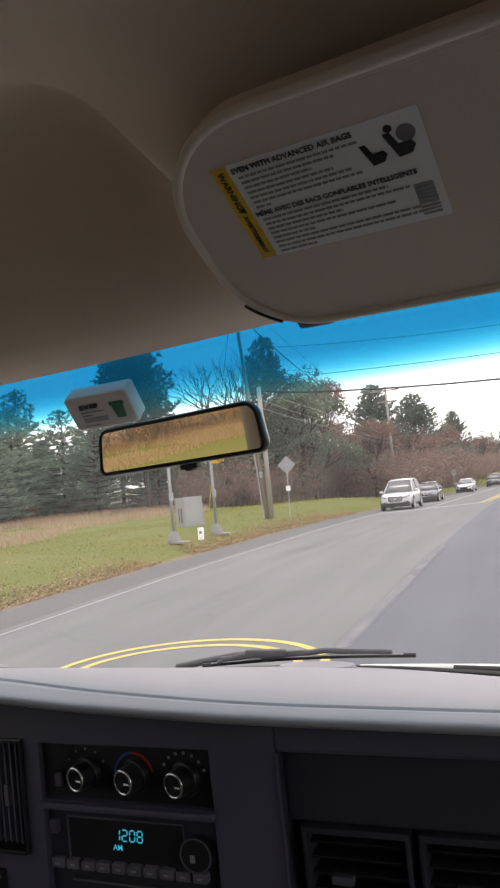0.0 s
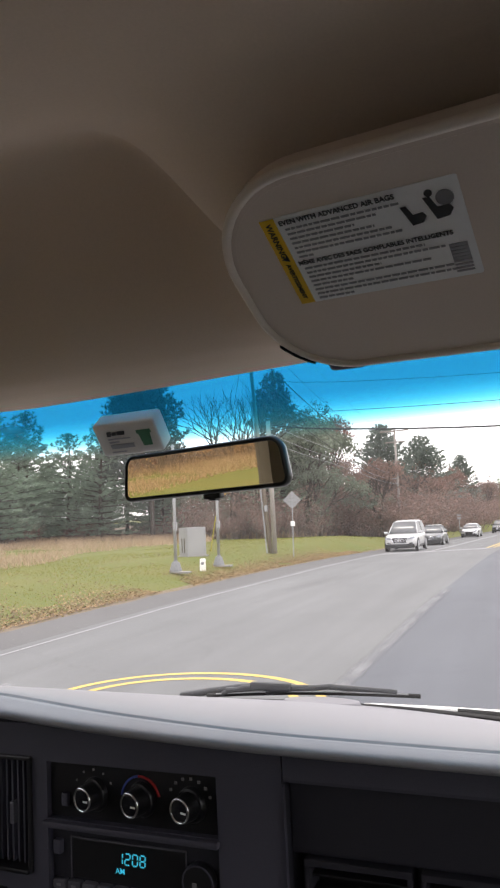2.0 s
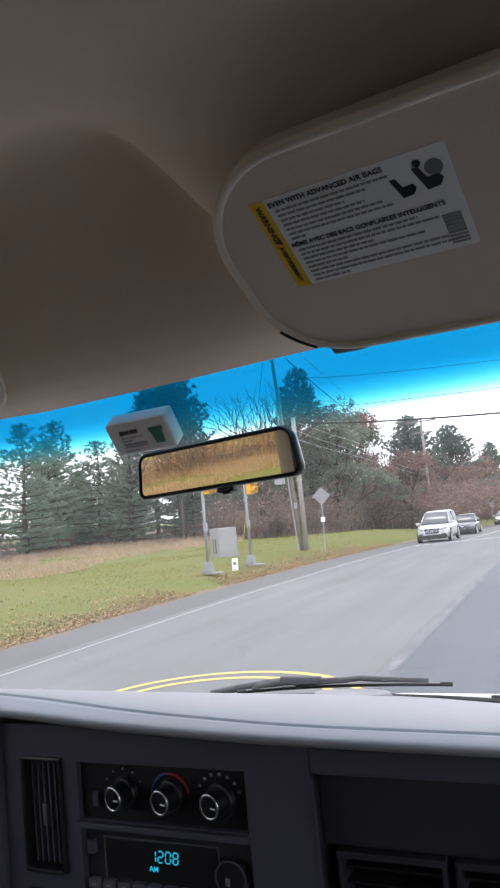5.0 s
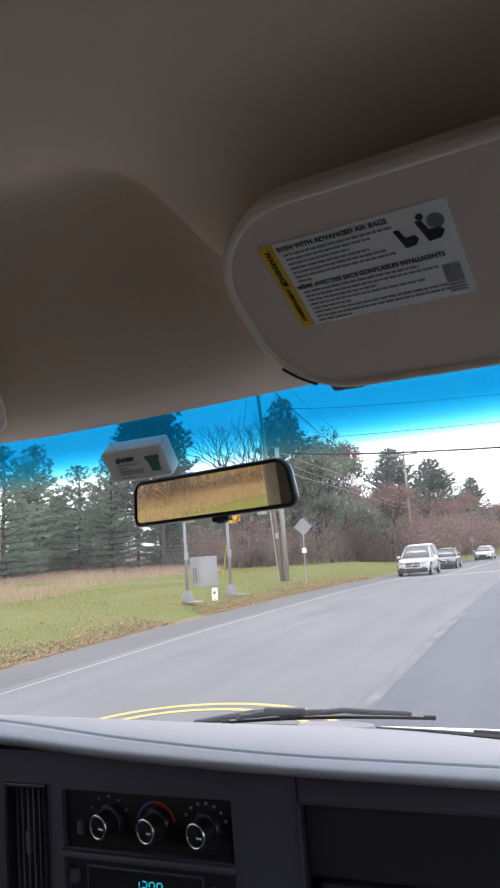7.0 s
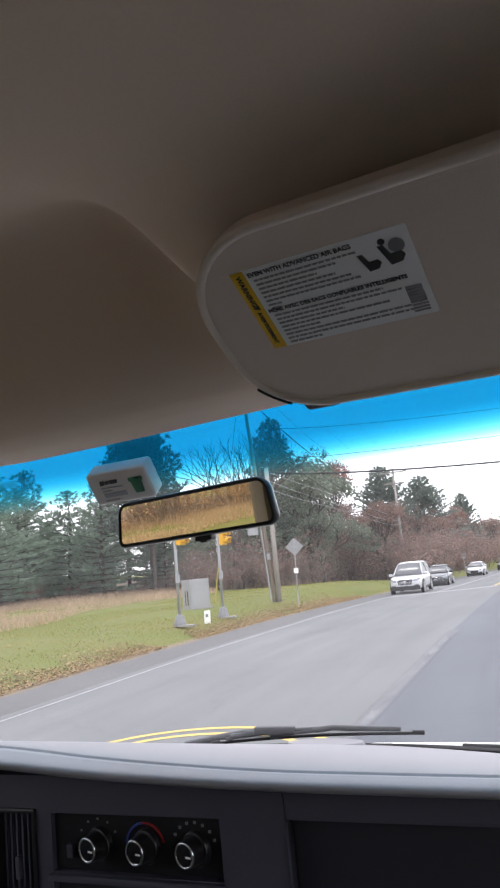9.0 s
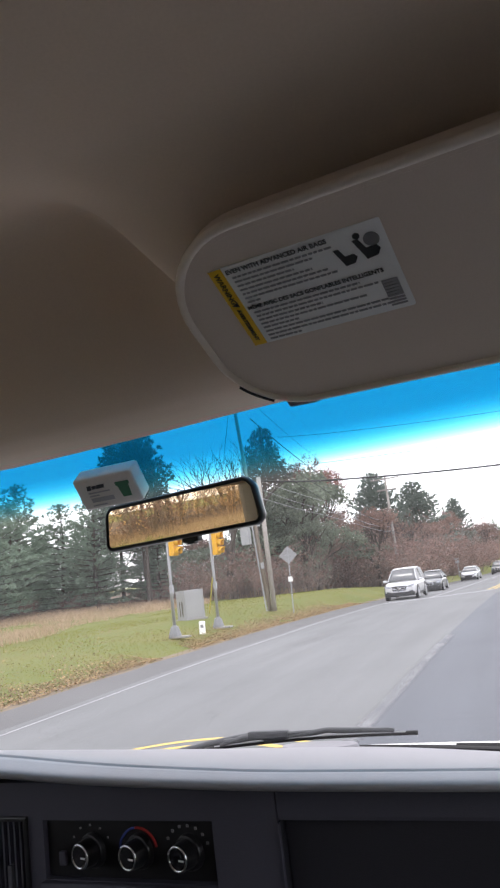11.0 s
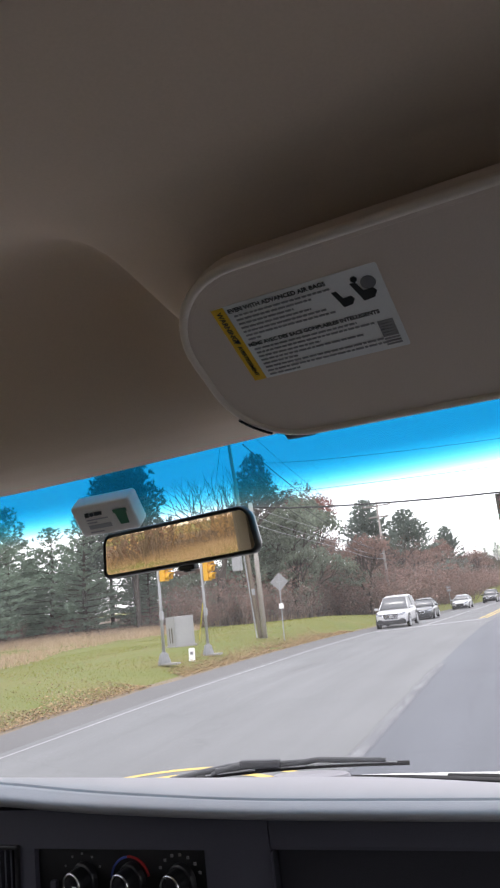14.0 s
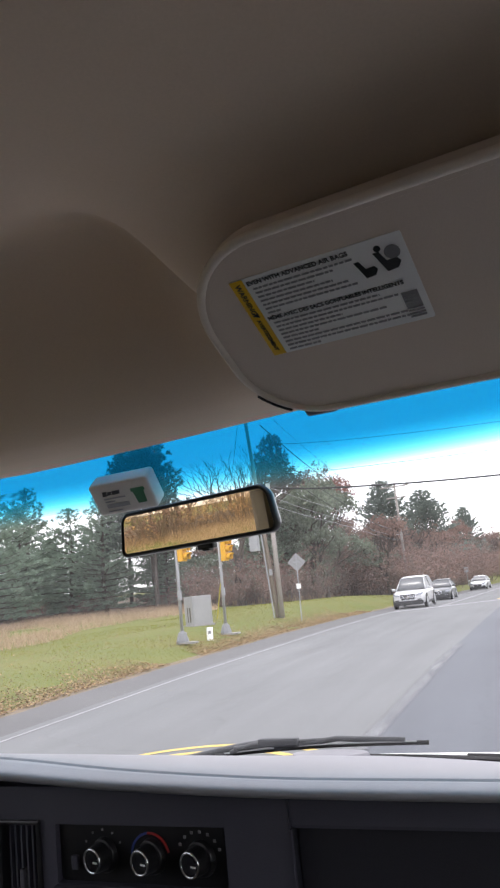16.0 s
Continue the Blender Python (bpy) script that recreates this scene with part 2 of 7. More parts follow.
M = {
    "headliner": material("headliner_cloth", (0.70, 0.566, 0.442, 1), (0.645, 0.520, 0.405, 1), rough=0.95, scale=3, fine=420, bump=0.08, distance=0.001),
    "visor": material("visor_vinyl", (0.77, 0.648, 0.560, 1), (0.72, 0.604, 0.522, 1), rough=0.8, scale=6, fine=500, bump=0.2, distance=0.001),
    "wiper_plastic": material("grey_black_wiper_plastic", (0.045, 0.048, 0.055, 1), (0.032, 0.034, 0.039, 1), rough=0.5, scale=12, fine=300, bump=0.1, distance=0.001),
    "button_grey": material("worn_grey_button_plastic", (0.115, 0.113, 0.135, 1), (0.07, 0.069, 0.085, 1), rough=0.42, scale=30, fine=500, bump=0.15, distance=0.001),
    "cast_grey": material("dull_grey_cast_metal", (0.26, 0.265, 0.275, 1), (0.20, 0.205, 0.215, 1), rough=0.65, scale=5, fine=60, bump=0.15),
    "visor_trim": material("visor_piping", (0.86, 0.76, 0.66, 1), (0.80, 0.70, 0.61, 1), rough=0.75, scale=20, fine=400, bump=0.1, distance=0.001),
    "label_white": material("label_paper", (0.93, 0.925, 0.92, 1), (0.89, 0.885, 0.88, 1), rough=0.5, scale=30, fine=300, bump=0.02),
    "label_yellow": material("label_yellow_ink", (0.90, 0.56, 0.02, 1), (0.82, 0.50, 0.02, 1), rough=0.5, scale=30, fine=300, bump=0.02),
    "ink": material("black_ink", (0.02, 0.02, 0.022, 1), (0.03, 0.03, 0.03, 1), rough=0.6, bump=0),
    "ink_grey": material("grey_ink", (0.27, 0.27, 0.28, 1), (0.34, 0.34, 0.35, 1), rough=0.6, bump=0),
    "pad": material("dash_pad_vinyl", (0.285, 0.282, 0.305, 1), (0.250, 0.248, 0.270, 1), rough=0.5, scale=5, fine=650, bump=0.35, distance=0.0015),
    "fascia": material("dark_dash_plastic", (0.017, 0.0165, 0.0255, 1), (0.014, 0.0138, 0.021, 1), rough=0.7, scale=7, fine=700, bump=0.3, distance=0.001),
    "bezel": material("charcoal_bezel_plastic", (0.064, 0.063, 0.088, 1), (0.054, 0.053, 0.075, 1), rough=0.62, scale=7, fine=700, bump=0.25, distance=0.001),
    "gloss_black": material("gloss_black_plastic", (0.010, 0.010, 0.012, 1), (0.013, 0.013, 0.015, 1), rough=0.34, bump=0.02),
    "piano_black": material("polished_black", (0.012, 0.012, 0.016, 1), (0.016, 0.016, 0.02, 1), rough=0.16, bump=0),
    "rubber": material("black_rubber", (0.010, 0.010, 0.011, 1), (0.018, 0.018, 0.018, 1), rough=0.85, scale=20, fine=120, bump=0.1),
    "chrome": plain_gloss("chrome", (0.78, 0.79, 0.82, 1), 0.16, 1.0),
    "mark": material("printed_grey_marks", (0.24, 0.24, 0.25, 1), (0.18, 0.18, 0.19, 1), rough=0.5, bump=0),
    "mark_red": material("printed_red", (0.45, 0.03, 0.03, 1), (0.35, 0.02, 0.02, 1), rough=0.5, bump=0),
    "mark_blue": material("printed_blue", (0.05, 0.09, 0.40, 1), (0.04, 0.07, 0.3, 1), rough=0.5, bump=0),
    "display": emitting("lit_clock_segments", (0.03, 0.46, 0.64, 1), 0.75),
    # warm tint puts the colour of the reflected dry field into the mirror
    "mirror": plain_gloss("mirror_warm_tint", (0.98, 0.84, 0.64, 1), 0.0, 1.0),
    "tag_white": material("translucent_white_plastic", (0.60, 0.57, 0.53, 1), (0.55, 0.52, 0.48, 1), rough=0.45, scale=20, fine=200, bump=0.03),
    "tag_green": material("green_ink", (0.02, 0.14, 0.06, 1), (0.02, 0.11, 0.05, 1), rough=0.5, bump=0),
    "windshield": pane_material("windshield_glass", (0.955, 0.94, 0.985, 1), 0.045, ((0.003, 0.160, 0.330, 1), 1.757, 1.815), 0.020),
    "side_glass": pane_material("side_window_glass", (0.95, 0.955, 0.95, 1), 0.03),
    "tinted_glass": pane_material("tinted_rear_glass", (0.05, 0.052, 0.05, 1), 0.03),
    "van_white": material("white_van_paint", (0.80, 0.80, 0.80, 1), (0.74, 0.74, 0.74, 1), rough=0.25, scale=3, fine=40, bump=0.01, coat=0.5),
    "trim_grey": material("grey_interior_plastic", (0.10, 0.097, 0.092, 1), (0.08, 0.077, 0.073, 1), rough=0.7, scale=4, fine=400, bump=0.2, distance=0.001),
    "trim_beige": material("beige_grey_interior_trim", (0.22, 0.205, 0.185, 1), (0.18, 0.168, 0.15, 1), rough=0.7, scale=4, fine=400, bump=0.2, distance=0.001),
    "carpet": material("grey_floor_mat", (0.24, 0.225, 0.205, 1), (0.19, 0.178, 0.16, 1), rough=0.95, fine=300, bump=0.4),
    "asphalt": streaked_asphalt("worn_grey_asphalt", (0.156, 0.160, 0.163, 1), (0.127, 0.131, 0.134, 1), 0.88),
    "asphalt_new": streaked_asphalt("newer_blue_grey_asphalt", (0.104, 0.112, 0.128, 1), (0.088, 0.095, 0.110, 1), 0.9),
    "shoulder": material("shoulder_asphalt", (0.122, 0.121, 0.122, 1), (0.095, 0.094, 0.095, 1), rough=0.9, scale=0.8, fine=40, bump=0.5, distance=0.01, spread=0.5),
    "paint_white": material("white_road_paint", (0.40, 0.40, 0.41, 1), (0.25, 0.25, 0.26, 1), rough=0.7, scale=6, fine=90, bump=0.2, spread=0.5),
    "paint_faint": worn_paint("worn_white_road_paint", (0.235, 0.238, 0.25, 1), -1.40, 0.13),
    "paint_yellow": material("yellow_road_paint", (0.68, 0.49, 0.115, 1), (0.52, 0.38, 0.11, 1), rough=0.7, scale=6, fine=90, bump=0.2, spread=0.5),
    "skid": material("tyre_darkened_asphalt", (0.140, 0.143, 0.147, 1), (0.160, 0.163, 0.167, 1), rough=0.85, scale=2, fine=50, bump=0.3, spread=0.4),
    "grass": material("mown_autumn_grass", (0.082, 0.126, 0.012, 1), (0.165, 0.140, 0.034, 1), rough=0.95, scale=0.45, fine=14, bump=0.8, distance=0.05, spread=0.5),
    "grass_blade": material("grass_blades", (0.178, 0.220, 0.020, 1), (0.270, 0.210, 0.045, 1), rough=0.85, scale=0.35, fine=4, bump=0, per_island=0.35, spread=0.5, thin=0.4),
    "dry_grass": material("tall_dry_grass", (0.54, 0.41, 0.29, 1), (0.38, 0.27, 0.18, 1), rough=0.9, scale=0.3, fine=4, bump=0, per_island=0.35, spread=0.6, thin=0.4),
    "litter_leaf": material("fallen_leaves", (0.38, 0.26, 0.125, 1), (0.22, 0.15, 0.08, 1), rough=0.85, scale=1, fine=20, bump=0, per_island=0.8, spread=0.5),
    "dirt": material("roadside_grit", (0.215, 0.165, 0.11, 1), (0.15, 0.115, 0.08, 1), rough=0.95, scale=1.5, fine=30, bump=0.6, distance=0.02, spread=0.5),
    "forest_floor": material("forest_leaf_litter", (0.13, 0.085, 0.05, 1), (0.08, 0.055, 0.035, 1), rough=0.95, scale=0.6, fine=9, bump=0.8, distance=0.08, spread=0.4),
    "needles_blue": material("blue_green_needles", (0.31, 0.405, 0.310, 1), (0.19, 0.255, 0.195, 1), rough=0.8, scale=0.3, fine=3, bump=0, per_island=0.55, per_object=0.3, spread=0.5, thin=0.4),
    "needles_dark": material("dark_conifer_needles", (0.125, 0.150, 0.130, 1), (0.072, 0.092, 0.082, 1), rough=0.8, scale=0.3, fine=3, bump=0, per_island=0.5, per_object=0.3, spread=0.5, thin=0.4),
    "needles_grey": material("grey_green_needles", (0.25, 0.30, 0.255, 1), (0.16, 0.20, 0.175, 1), rough=0.8, scale=0.3, fine=3, bump=0, per_island=0.5, per_object=0.3, spread=0.5, thin=0.4),
    "leaf_green": material("dull_green_leaves", (0.245, 0.290, 0.215, 1), (0.170, 0.200, 0.155, 1), rough=0.75, scale=0.3, fine=3, bump=0, per_island=0.7, per_object=0.3, spread=0.5, thin=0.4),
    "leaf_russet": material("russet_leaves", (0.34, 0.222, 0.186, 1), (0.215, 0.155, 0.138, 1), rough=0.8, scale=0.3, fine=3, bump=0, per_island=0.7, per_object=0.4, spread=0.5, thin=0.4),
    "leaf_gold": material("golden_brown_leaves", (0.66, 0.46, 0.26, 1), (0.48, 0.32, 0.18, 1), rough=0.8, scale=0.3, fine=3, bump=0, per_island=0.7, per_object=0.3, spread=0.5, thin=0.4),
    "leaf_red": material("dull_red_leaves", (0.34, 0.155, 0.13, 1), (0.23, 0.115, 0.10, 1), rough=0.8, scale=0.3, fine=3, bump=0, per_island=0.7, spread=0.5, thin=0.4),
    "bark": material("grey_brown_bark", (0.12, 0.10, 0.085, 1), (0.065, 0.055, 0.048, 1), rough=0.95, scale=3, fine=18, bump=0.8, distance=0.03, spread=0.4),
    "twig": material("bare_twigs", (0.26, 0.21, 0.18, 1), (0.17, 0.14, 0.125, 1), rough=0.9, scale=1, fine=9, bump=0, per_object=0.4, spread=0.5),
    "pole_wood": material("weathered_pole_wood", (0.38, 0.32, 0.275, 1), (0.26, 0.21, 0.18, 1), rough=0.9, scale=2, fine=24, bump=0.4, distance=0.01, spread=0.4),
    "pole_wood_grey": material("grey_pole_wood", (0.40, 0.37, 0.34, 1), (0.29, 0.26, 0.24, 1), rough=0.9, scale=2, fine=24, bump=0.4, distance=0.01, spread=0.4),
    "galvanised": material("galvanised_steel", (0.40, 0.405, 0.42, 1), (0.32, 0.325, 0.34, 1), rough=0.5, scale=4, fine=40, bump=0.05, metal=0.3),
    "cabinet": material("bare_aluminium_cabinet", (0.38, 0.38, 0.385, 1), (0.32, 0.32, 0.325, 1), rough=0.5, scale=2, fine=30, bump=0.03, metal=0.2),
    "concrete": material("pale_concrete", (0.36, 0.35, 0.33, 1), (0.27, 0.26, 0.245, 1), rough=0.9, scale=3, fine=30, bump=0.3),
    "signal_yellow": material("signal_yellow_paint", (0.80, 0.42, 0.02, 1), (0.66, 0.34, 0.02, 1), rough=0.4, scale=5, fine=40, bump=0.02),
    "signal_dark": material("dark_signal_housing", (0.10, 0.085, 0.05, 1), (0.07, 0.06, 0.04, 1), rough=0.5, scale=5, fine=40, bump=0.02),
    "lens_red": material("unlit_red_lens", (0.10, 0.012, 0.01, 1), (0.08, 0.01, 0.01, 1), rough=0.2, bump=0),
    "lens_amber": material("unlit_amber_lens", (0.14, 0.06, 0.01, 1), (0.11, 0.05, 0.01, 1), rough=0.2, bump=0),
    "lens_green_off": material("unlit_green_lens", (0.01, 0.07, 0.05, 1), (0.01, 0.06, 0.04, 1), rough=0.2, bump=0),
    "lens_green": emitting("lit_green_lens", (0.10, 0.95, 0.62, 1), 2.2),
    "sign_back": material("bare_metal_sign_back", (0.33, 0.33, 0.335, 1), (0.28, 0.28, 0.285, 1), rough=0.5, scale=3, fine=30, bump=0.02, metal=0.2),
    "guy_yellow": material("yellow_guy_guard", (0.45, 0.38, 0.05, 1), (0.36, 0.30, 0.05, 1), rough=0.6, scale=5, bump=0.02),
    "wire": material("black_cable", (0.03, 0.03, 0.032, 1), (0.04, 0.04, 0.04, 1), rough=0.7, bump=0),
    "car_white": material("white_car_paint", (0.62, 0.62, 0.635, 1), (0.56, 0.56, 0.575, 1), rough=0.28, scale=2, fine=30, bump=0.005, coat=0.6),
    "car_dark": material("dark_green_grey_car_paint", (0.055, 0.062, 0.066, 1), (0.045, 0.05, 0.054, 1), rough=0.28, scale=2, fine=30, bump=0.005, coat=0.6, metal=0.3),
    "car_silver": material("silver_car_paint", (0.58, 0.59, 0.60, 1), (0.52, 0.53, 0.54, 1), rough=0.3, scale=2, fine=30, bump=0.005, coat=0.6, metal=0.4),
    "car_black": material("black_car_paint", (0.03, 0.032, 0.036, 1), (0.025, 0.026, 0.03, 1), rough=0.28, scale=2, fine=30, bump=0.005, coat=0.6),
    "car_glass": plain_gloss("dark_car_glass", (0.035, 0.04, 0.045, 1), 0.32),
    "car_plastic": material("dark_car_plastic", (0.03, 0.03, 0.032, 1), (0.022, 0.022, 0.024, 1), rough=0.55, bump=0.02),
    "headlight": plain_gloss("clear_headlight", (0.32, 0.34, 0.37, 1), 0.15, 0.5),
    "rim": plain_gloss("alloy_rim", (0.55, 0.56, 0.58, 1), 0.3, 0.8),
}


M["car_glass"].node_tree.nodes["Principled BSDF"].inputs["IOR"].default_value = 2.1


# ---- mesh helpers ----
def part(name, bm, mat, parent, label="", smooth=False):
    """Links a bmesh as one mesh object under a thing or a part."""
    if smooth:
        for f in bm.faces:
            f.smooth = len(f.verts) <= 4
    me = bpy.data.meshes.new(name)
    bm.to_mesh(me)
    bm.free()
    me.materials.append(mat)
    ob = new(name, me)
    if parent is not None:
        ob.parent = parent
    return tagged(ob, label)


def mesh_part(name, verts, faces, mat, parent, label="", smooth=False):
    me = bpy.data.meshes.new(name)
    me.from_pydata([tuple(v) for v in verts], [], [tuple(f) for f in faces])
    me.update()
    if smooth:
        me.polygons.foreach_set("use_smooth", [True] * len(me.polygons))
    me.materials.append(mat)
    ob = new(name, me)
    if parent is not None:
        ob.parent = parent
    return tagged(ob, label)


def thing(name, m, label, category, group="", kind=""):
    ob = new(name)
    ob.matrix_basis = m
    ob.empty_display_size = 0.1
    return tagged(ob, label, category, group, kind)


def box(cx, cy, cz, sx, sy, sz, bevel=0.0, seg=2, m=None):
    bm = bmesh.new()
    t = Matrix.Translation((cx, cy, cz)) @ Matrix.Diagonal((sx, sy, sz, 1))
    bmesh.ops.create_cube(bm, size=1, matrix=t)
    if bevel:
        bmesh.ops.bevel(bm, geom=bm.edges[:], offset=bevel, segments=seg, affect="EDGES", profile=0.6)
    if m is not None:
        bmesh.ops.transform(bm, matrix=m, verts=bm.verts)
    return bm


def cyl(r1, r2, h, n=16, m=None, bevel=0.0):
    bm = bmesh.new()
    bmesh.ops.create_cone(bm, cap_ends=True, segments=n, radius1=r1, radius2=r2, depth=h, matrix=Matrix.Translation((0, 0, h / 2)))
    if bevel:
        es = [e for e in bm.edges if abs(e.verts[0].co.z - e.verts[1].co.z) < 1e-6]
        bmesh.ops.bevel(bm, geom=es, offset=bevel, segments=2, affect="EDGES", profile=0.6)
    if m is not None:
        bmesh.ops.transform(bm, matrix=m, verts=bm.verts)
    return bm


def join(*bms):
    out = bmesh.new()
    for b in bms:
        me = bpy.data.meshes.new("tmp")
        b.to_mesh(me)
        b.free()
        out.from_mesh(me)
        bpy.data.meshes.remove(me)
    return out


def tube(points, r, n=8, closed=False, taper=1.0, caps=True):
    """A tube along points; taper: end radius over start radius."""
    pts = [Vector(p) for p in points]
    bm, rings = bmesh.new(), []
    last = None
    for i, p in enumerate(pts):
        a = pts[i - 1] if (i > 0 or closed) else p
        b = pts[(i + 1) % len(pts)] if (i < len(pts) - 1 or closed) else p
        d = (b - a).normalized()
        ref = last if last is not None else (Vector((0, 0, 1)) if abs(d.z) < 0.9 else Vector((1, 0, 0)))
        s = d.cross(ref).normalized()
        up = s.cross(d).normalized()
        last = up
        rr = r * (1 + (taper - 1) * i / max(1, len(pts) - 1))
        rings.append([bm.verts.new(p + rr * (math.cos(k * 2 * math.pi / n) * s + math.sin(k * 2 * math.pi / n) * up)) for k in range(n)])
    m = len(rings)
    for i in range(m if closed else m - 1):
        a, b = rings[i], rings[(i + 1) % m]
        for k in range(n):
            bm.faces.new((a[k], a[(k + 1) % n], b[(k + 1) % n], b[k]))
    if caps and not closed:
        bm.faces.new(rings[0][::-1])
        bm.faces.new(rings[-1])
    bmesh.ops.recalc_face_normals(bm, faces=bm.faces)
    return bm


def prism(outline, depth, m=None, bevel=0.0, seg=2):
    """A plate: an outline in x, y, raised from z = 0 to depth."""
    bm = bmesh.new()
    f = bm.faces.new([bm.verts.new((x, y, 0)) for x, y in outline])
    r = bmesh.ops.extrude_face_region(bm, geom=[f])
    bmesh.ops.translate(bm, verts=[v for v in r["geom"] if isinstance(v, bmesh.types.BMVert)], vec=(0, 0, depth))
    bmesh.ops.recalc_face_normals(bm, faces=bm.faces)
    if bevel:
        es = [e for e in bm.edges if abs(e.verts[0].co.z - e.verts[1].co.z) < 1e-6]
        bmesh.ops.bevel(bm, geom=es, offset=bevel, segments=seg, affect="EDGES", profile=0.6)
    if m is not None:
        bmesh.ops.transform(bm, matrix=m, verts=bm.verts)
    return bm


def rounded(x0, y0, x1, y1, radii, n=7):
    """Outline of a rectangle with corner radii for (x0,y0), (x1,y0), (x1,y1), (x0,y1)."""
    out = []
    for (cx, cy, sx, sy, a0), r in zip(((x0, y0, 1, 1, 180), (x1, y0, -1, 1, 270), (x1, y1, -1, -1, 0), (x0, y1, 1, -1, 90)), radii):
        for k in range(n + 1):
            a = radians(a0 + 90 * k / n)
            out.append((cx + sx * r + r * math.cos(a), cy + sy * r + r * math.sin(a)))
    return out


def text_mesh(body, size, mat, parent, m, name="lettering", bold=0.0):
    cu = bpy.data.curves.new("text", "FONT")
    cu.body, cu.size, cu.offset, cu.extrude, cu.resolution_u = body, size, bold, 0.0002, 3
    ob = bpy.data.objects.new("text", cu)
    scene.collection.objects.link(ob)
    me = bpy.data.meshes.new_from_object(ob.evaluated_get(bpy.context.evaluated_depsgraph_get()))
    bpy.data.objects.remove(ob)
    me.materials.clear()
    me.materials.append(mat)
    me.transform(m)
    out = new(name, me)
    out.parent = parent
    return out


def lerp_table(table, x):
    return float(np.interp(x, [a for a, _ in table], [b for _, b in table]))


def smooth01(a, b, x):
    t = min(1.0, max(0.0, (x - a) / (b - a)))
    return t * t * (3 - 2 * t)


# ================= the van =================
XC = 0.03          # centre line of the cab


def glass_top_y(x):
    return 0.83 - 0.10 * ((x - XC) / 0.8) ** 2


def glass_low_y(x):
    return 1.45 - 0.22 * ((x - XC) / 0.8) ** 2


def build_windshield():
    win = thing("window_1", Matrix.Identity(4), "curved windshield with a blue shade band along its top", "windshield", kind="structure")
    verts, faces, nx, nz = [], [], 40, 24
    for i in range(nx + 1):
        x = XC - 0.84 + 1.68 * i / nx
        for j in range(nz + 1):
            t = j / nz
            bow = 0.03 * math.sin(math.pi * t)
            verts.append((x, glass_low_y(x) * (1 - t) + glass_top_y(x) * t + bow, 1.26 + 0.59 * t + bow * 0.6))
    for i in range(nx):
        for j in range(nz):
            a = i * (nz + 1) + j
            faces.append((a, a + nz + 1, a + nz + 2, a + 1))
    mesh_part("pane", verts, faces, M["windshield"], win, "clear glass with a blue tinted top", smooth=True)
    # the black rubber gasket along both sides and the foot
    for s in (-1, 1):
        x = XC + s * 0.845
        part("gasket", tube([(x, glass_low_y(x), 1.255), (x, (glass_low_y(x) + glass_top_y(x)) / 2 + 0.03, 1.57), (x, glass_top_y(x), 1.85)], 0.014, 8), M["rubber"], win)
    part("gasket", tube([(XC - 0.84 + 1.68 * i / 24, glass_low_y(XC - 0.84 + 1.68 * i / 24) + 0.004, 1.253) for i in range(25)], 0.012, 8), M["rubber"], win)


def header_y(x):
    return 0.785 - 0.10 * ((x - XC) / 0.8) ** 2


DEEP_PROFILE = [(-1.3, 1.935), (-0.3, 1.94), (0.1, 1.955), (0.3, 1.966), (0.38, 1.974), (0.42, 1.983), (0.46, 1.998), (0.49, 2.014), (0.515, 2.030), (0.55, 2.050), (0.585, 2.052), (0.612, 2.015), (0.640, 1.935), (0.668, 1.872), (0.695, 1.842), (0.74, 1.828), (0.785, 1.822)]
SHELF_PROFILE = [(-1.3, 1.935), (-0.3, 1.94), (0.1, 1.955), (0.3, 1.960), (0.36, 1.957), (0.39, 1.953), (0.415, 1.952), (0.44, 1.949), (0.47, 1.934), (0.50, 1.912), (0.53, 1.885), (0.56, 1.857), (0.585, 1.833), (0.61, 1.824), (0.66, 1.822), (0.72, 1.823), (0.785, 1.822)]


def headliner_z(x, y):
    """Arched cloth: a hollow in the middle, shelves over both visors that follow their slope, and a flat rim along the header."""
    steps = (-0.032, -0.016, 0, 0.016, 0.032)
    deep = sum(lerp_table(DEEP_PROFILE, y + d * 1.5) for d in steps) / 5
    skew = 0.148 * (x - 0.437) * (1 - smooth01(0.48, 0.60, y)) * smooth01(0.1, 0.3, y)
    right = sum(lerp_table(SHELF_PROFILE, y + skew + d) for d in steps) / 5
    left = sum(lerp_table(SHELF_PROFILE, y - 0.06 + d) for d in steps) / 5
    reach = 0.275 + 5.0 * (min(0.60, max(0.40, y)) - 0.51) ** 2
    wr, wl = smooth01(reach - 0.165, reach + 0.050, x), 1 - smooth01(-0.30, -0.20, x)
    z = deep * (1 - wr - wl) + right * wr + left * wl
    # a soft fold between the hollow and the recess of the visor
    fold = 0.222 + 6.0 * (y - 0.51) ** 2
    z -= 0.011 * math.exp(-((x - fold) / 0.034) ** 2) * smooth01(0.47, 0.55, y) * (1 - smooth01(0.56, 0.62, y))
    # pocket over the visor, with a hidden dip added to shut out windshield light
    z += 0.012 * smooth01(0.27, 0.34, x) * smooth01(0.405, 0.455, y + skew) * (1 - smooth01(0.50, 0.55, y))
    z -= 0.024 * smooth01(0.33, 0.40, x) * smooth01(0.52, 0.56, y) * (1 - smooth01(0.60, 0.66, y))
    z += 0.024 * min(1.0, max(0.0, (x + 0.15) / 0.62)) * smooth01(0.62, 0.75, y)
    edge = max(0.0, abs(x - XC) - 0.62)
    return z - 0.9 * edge ** 2 * 3


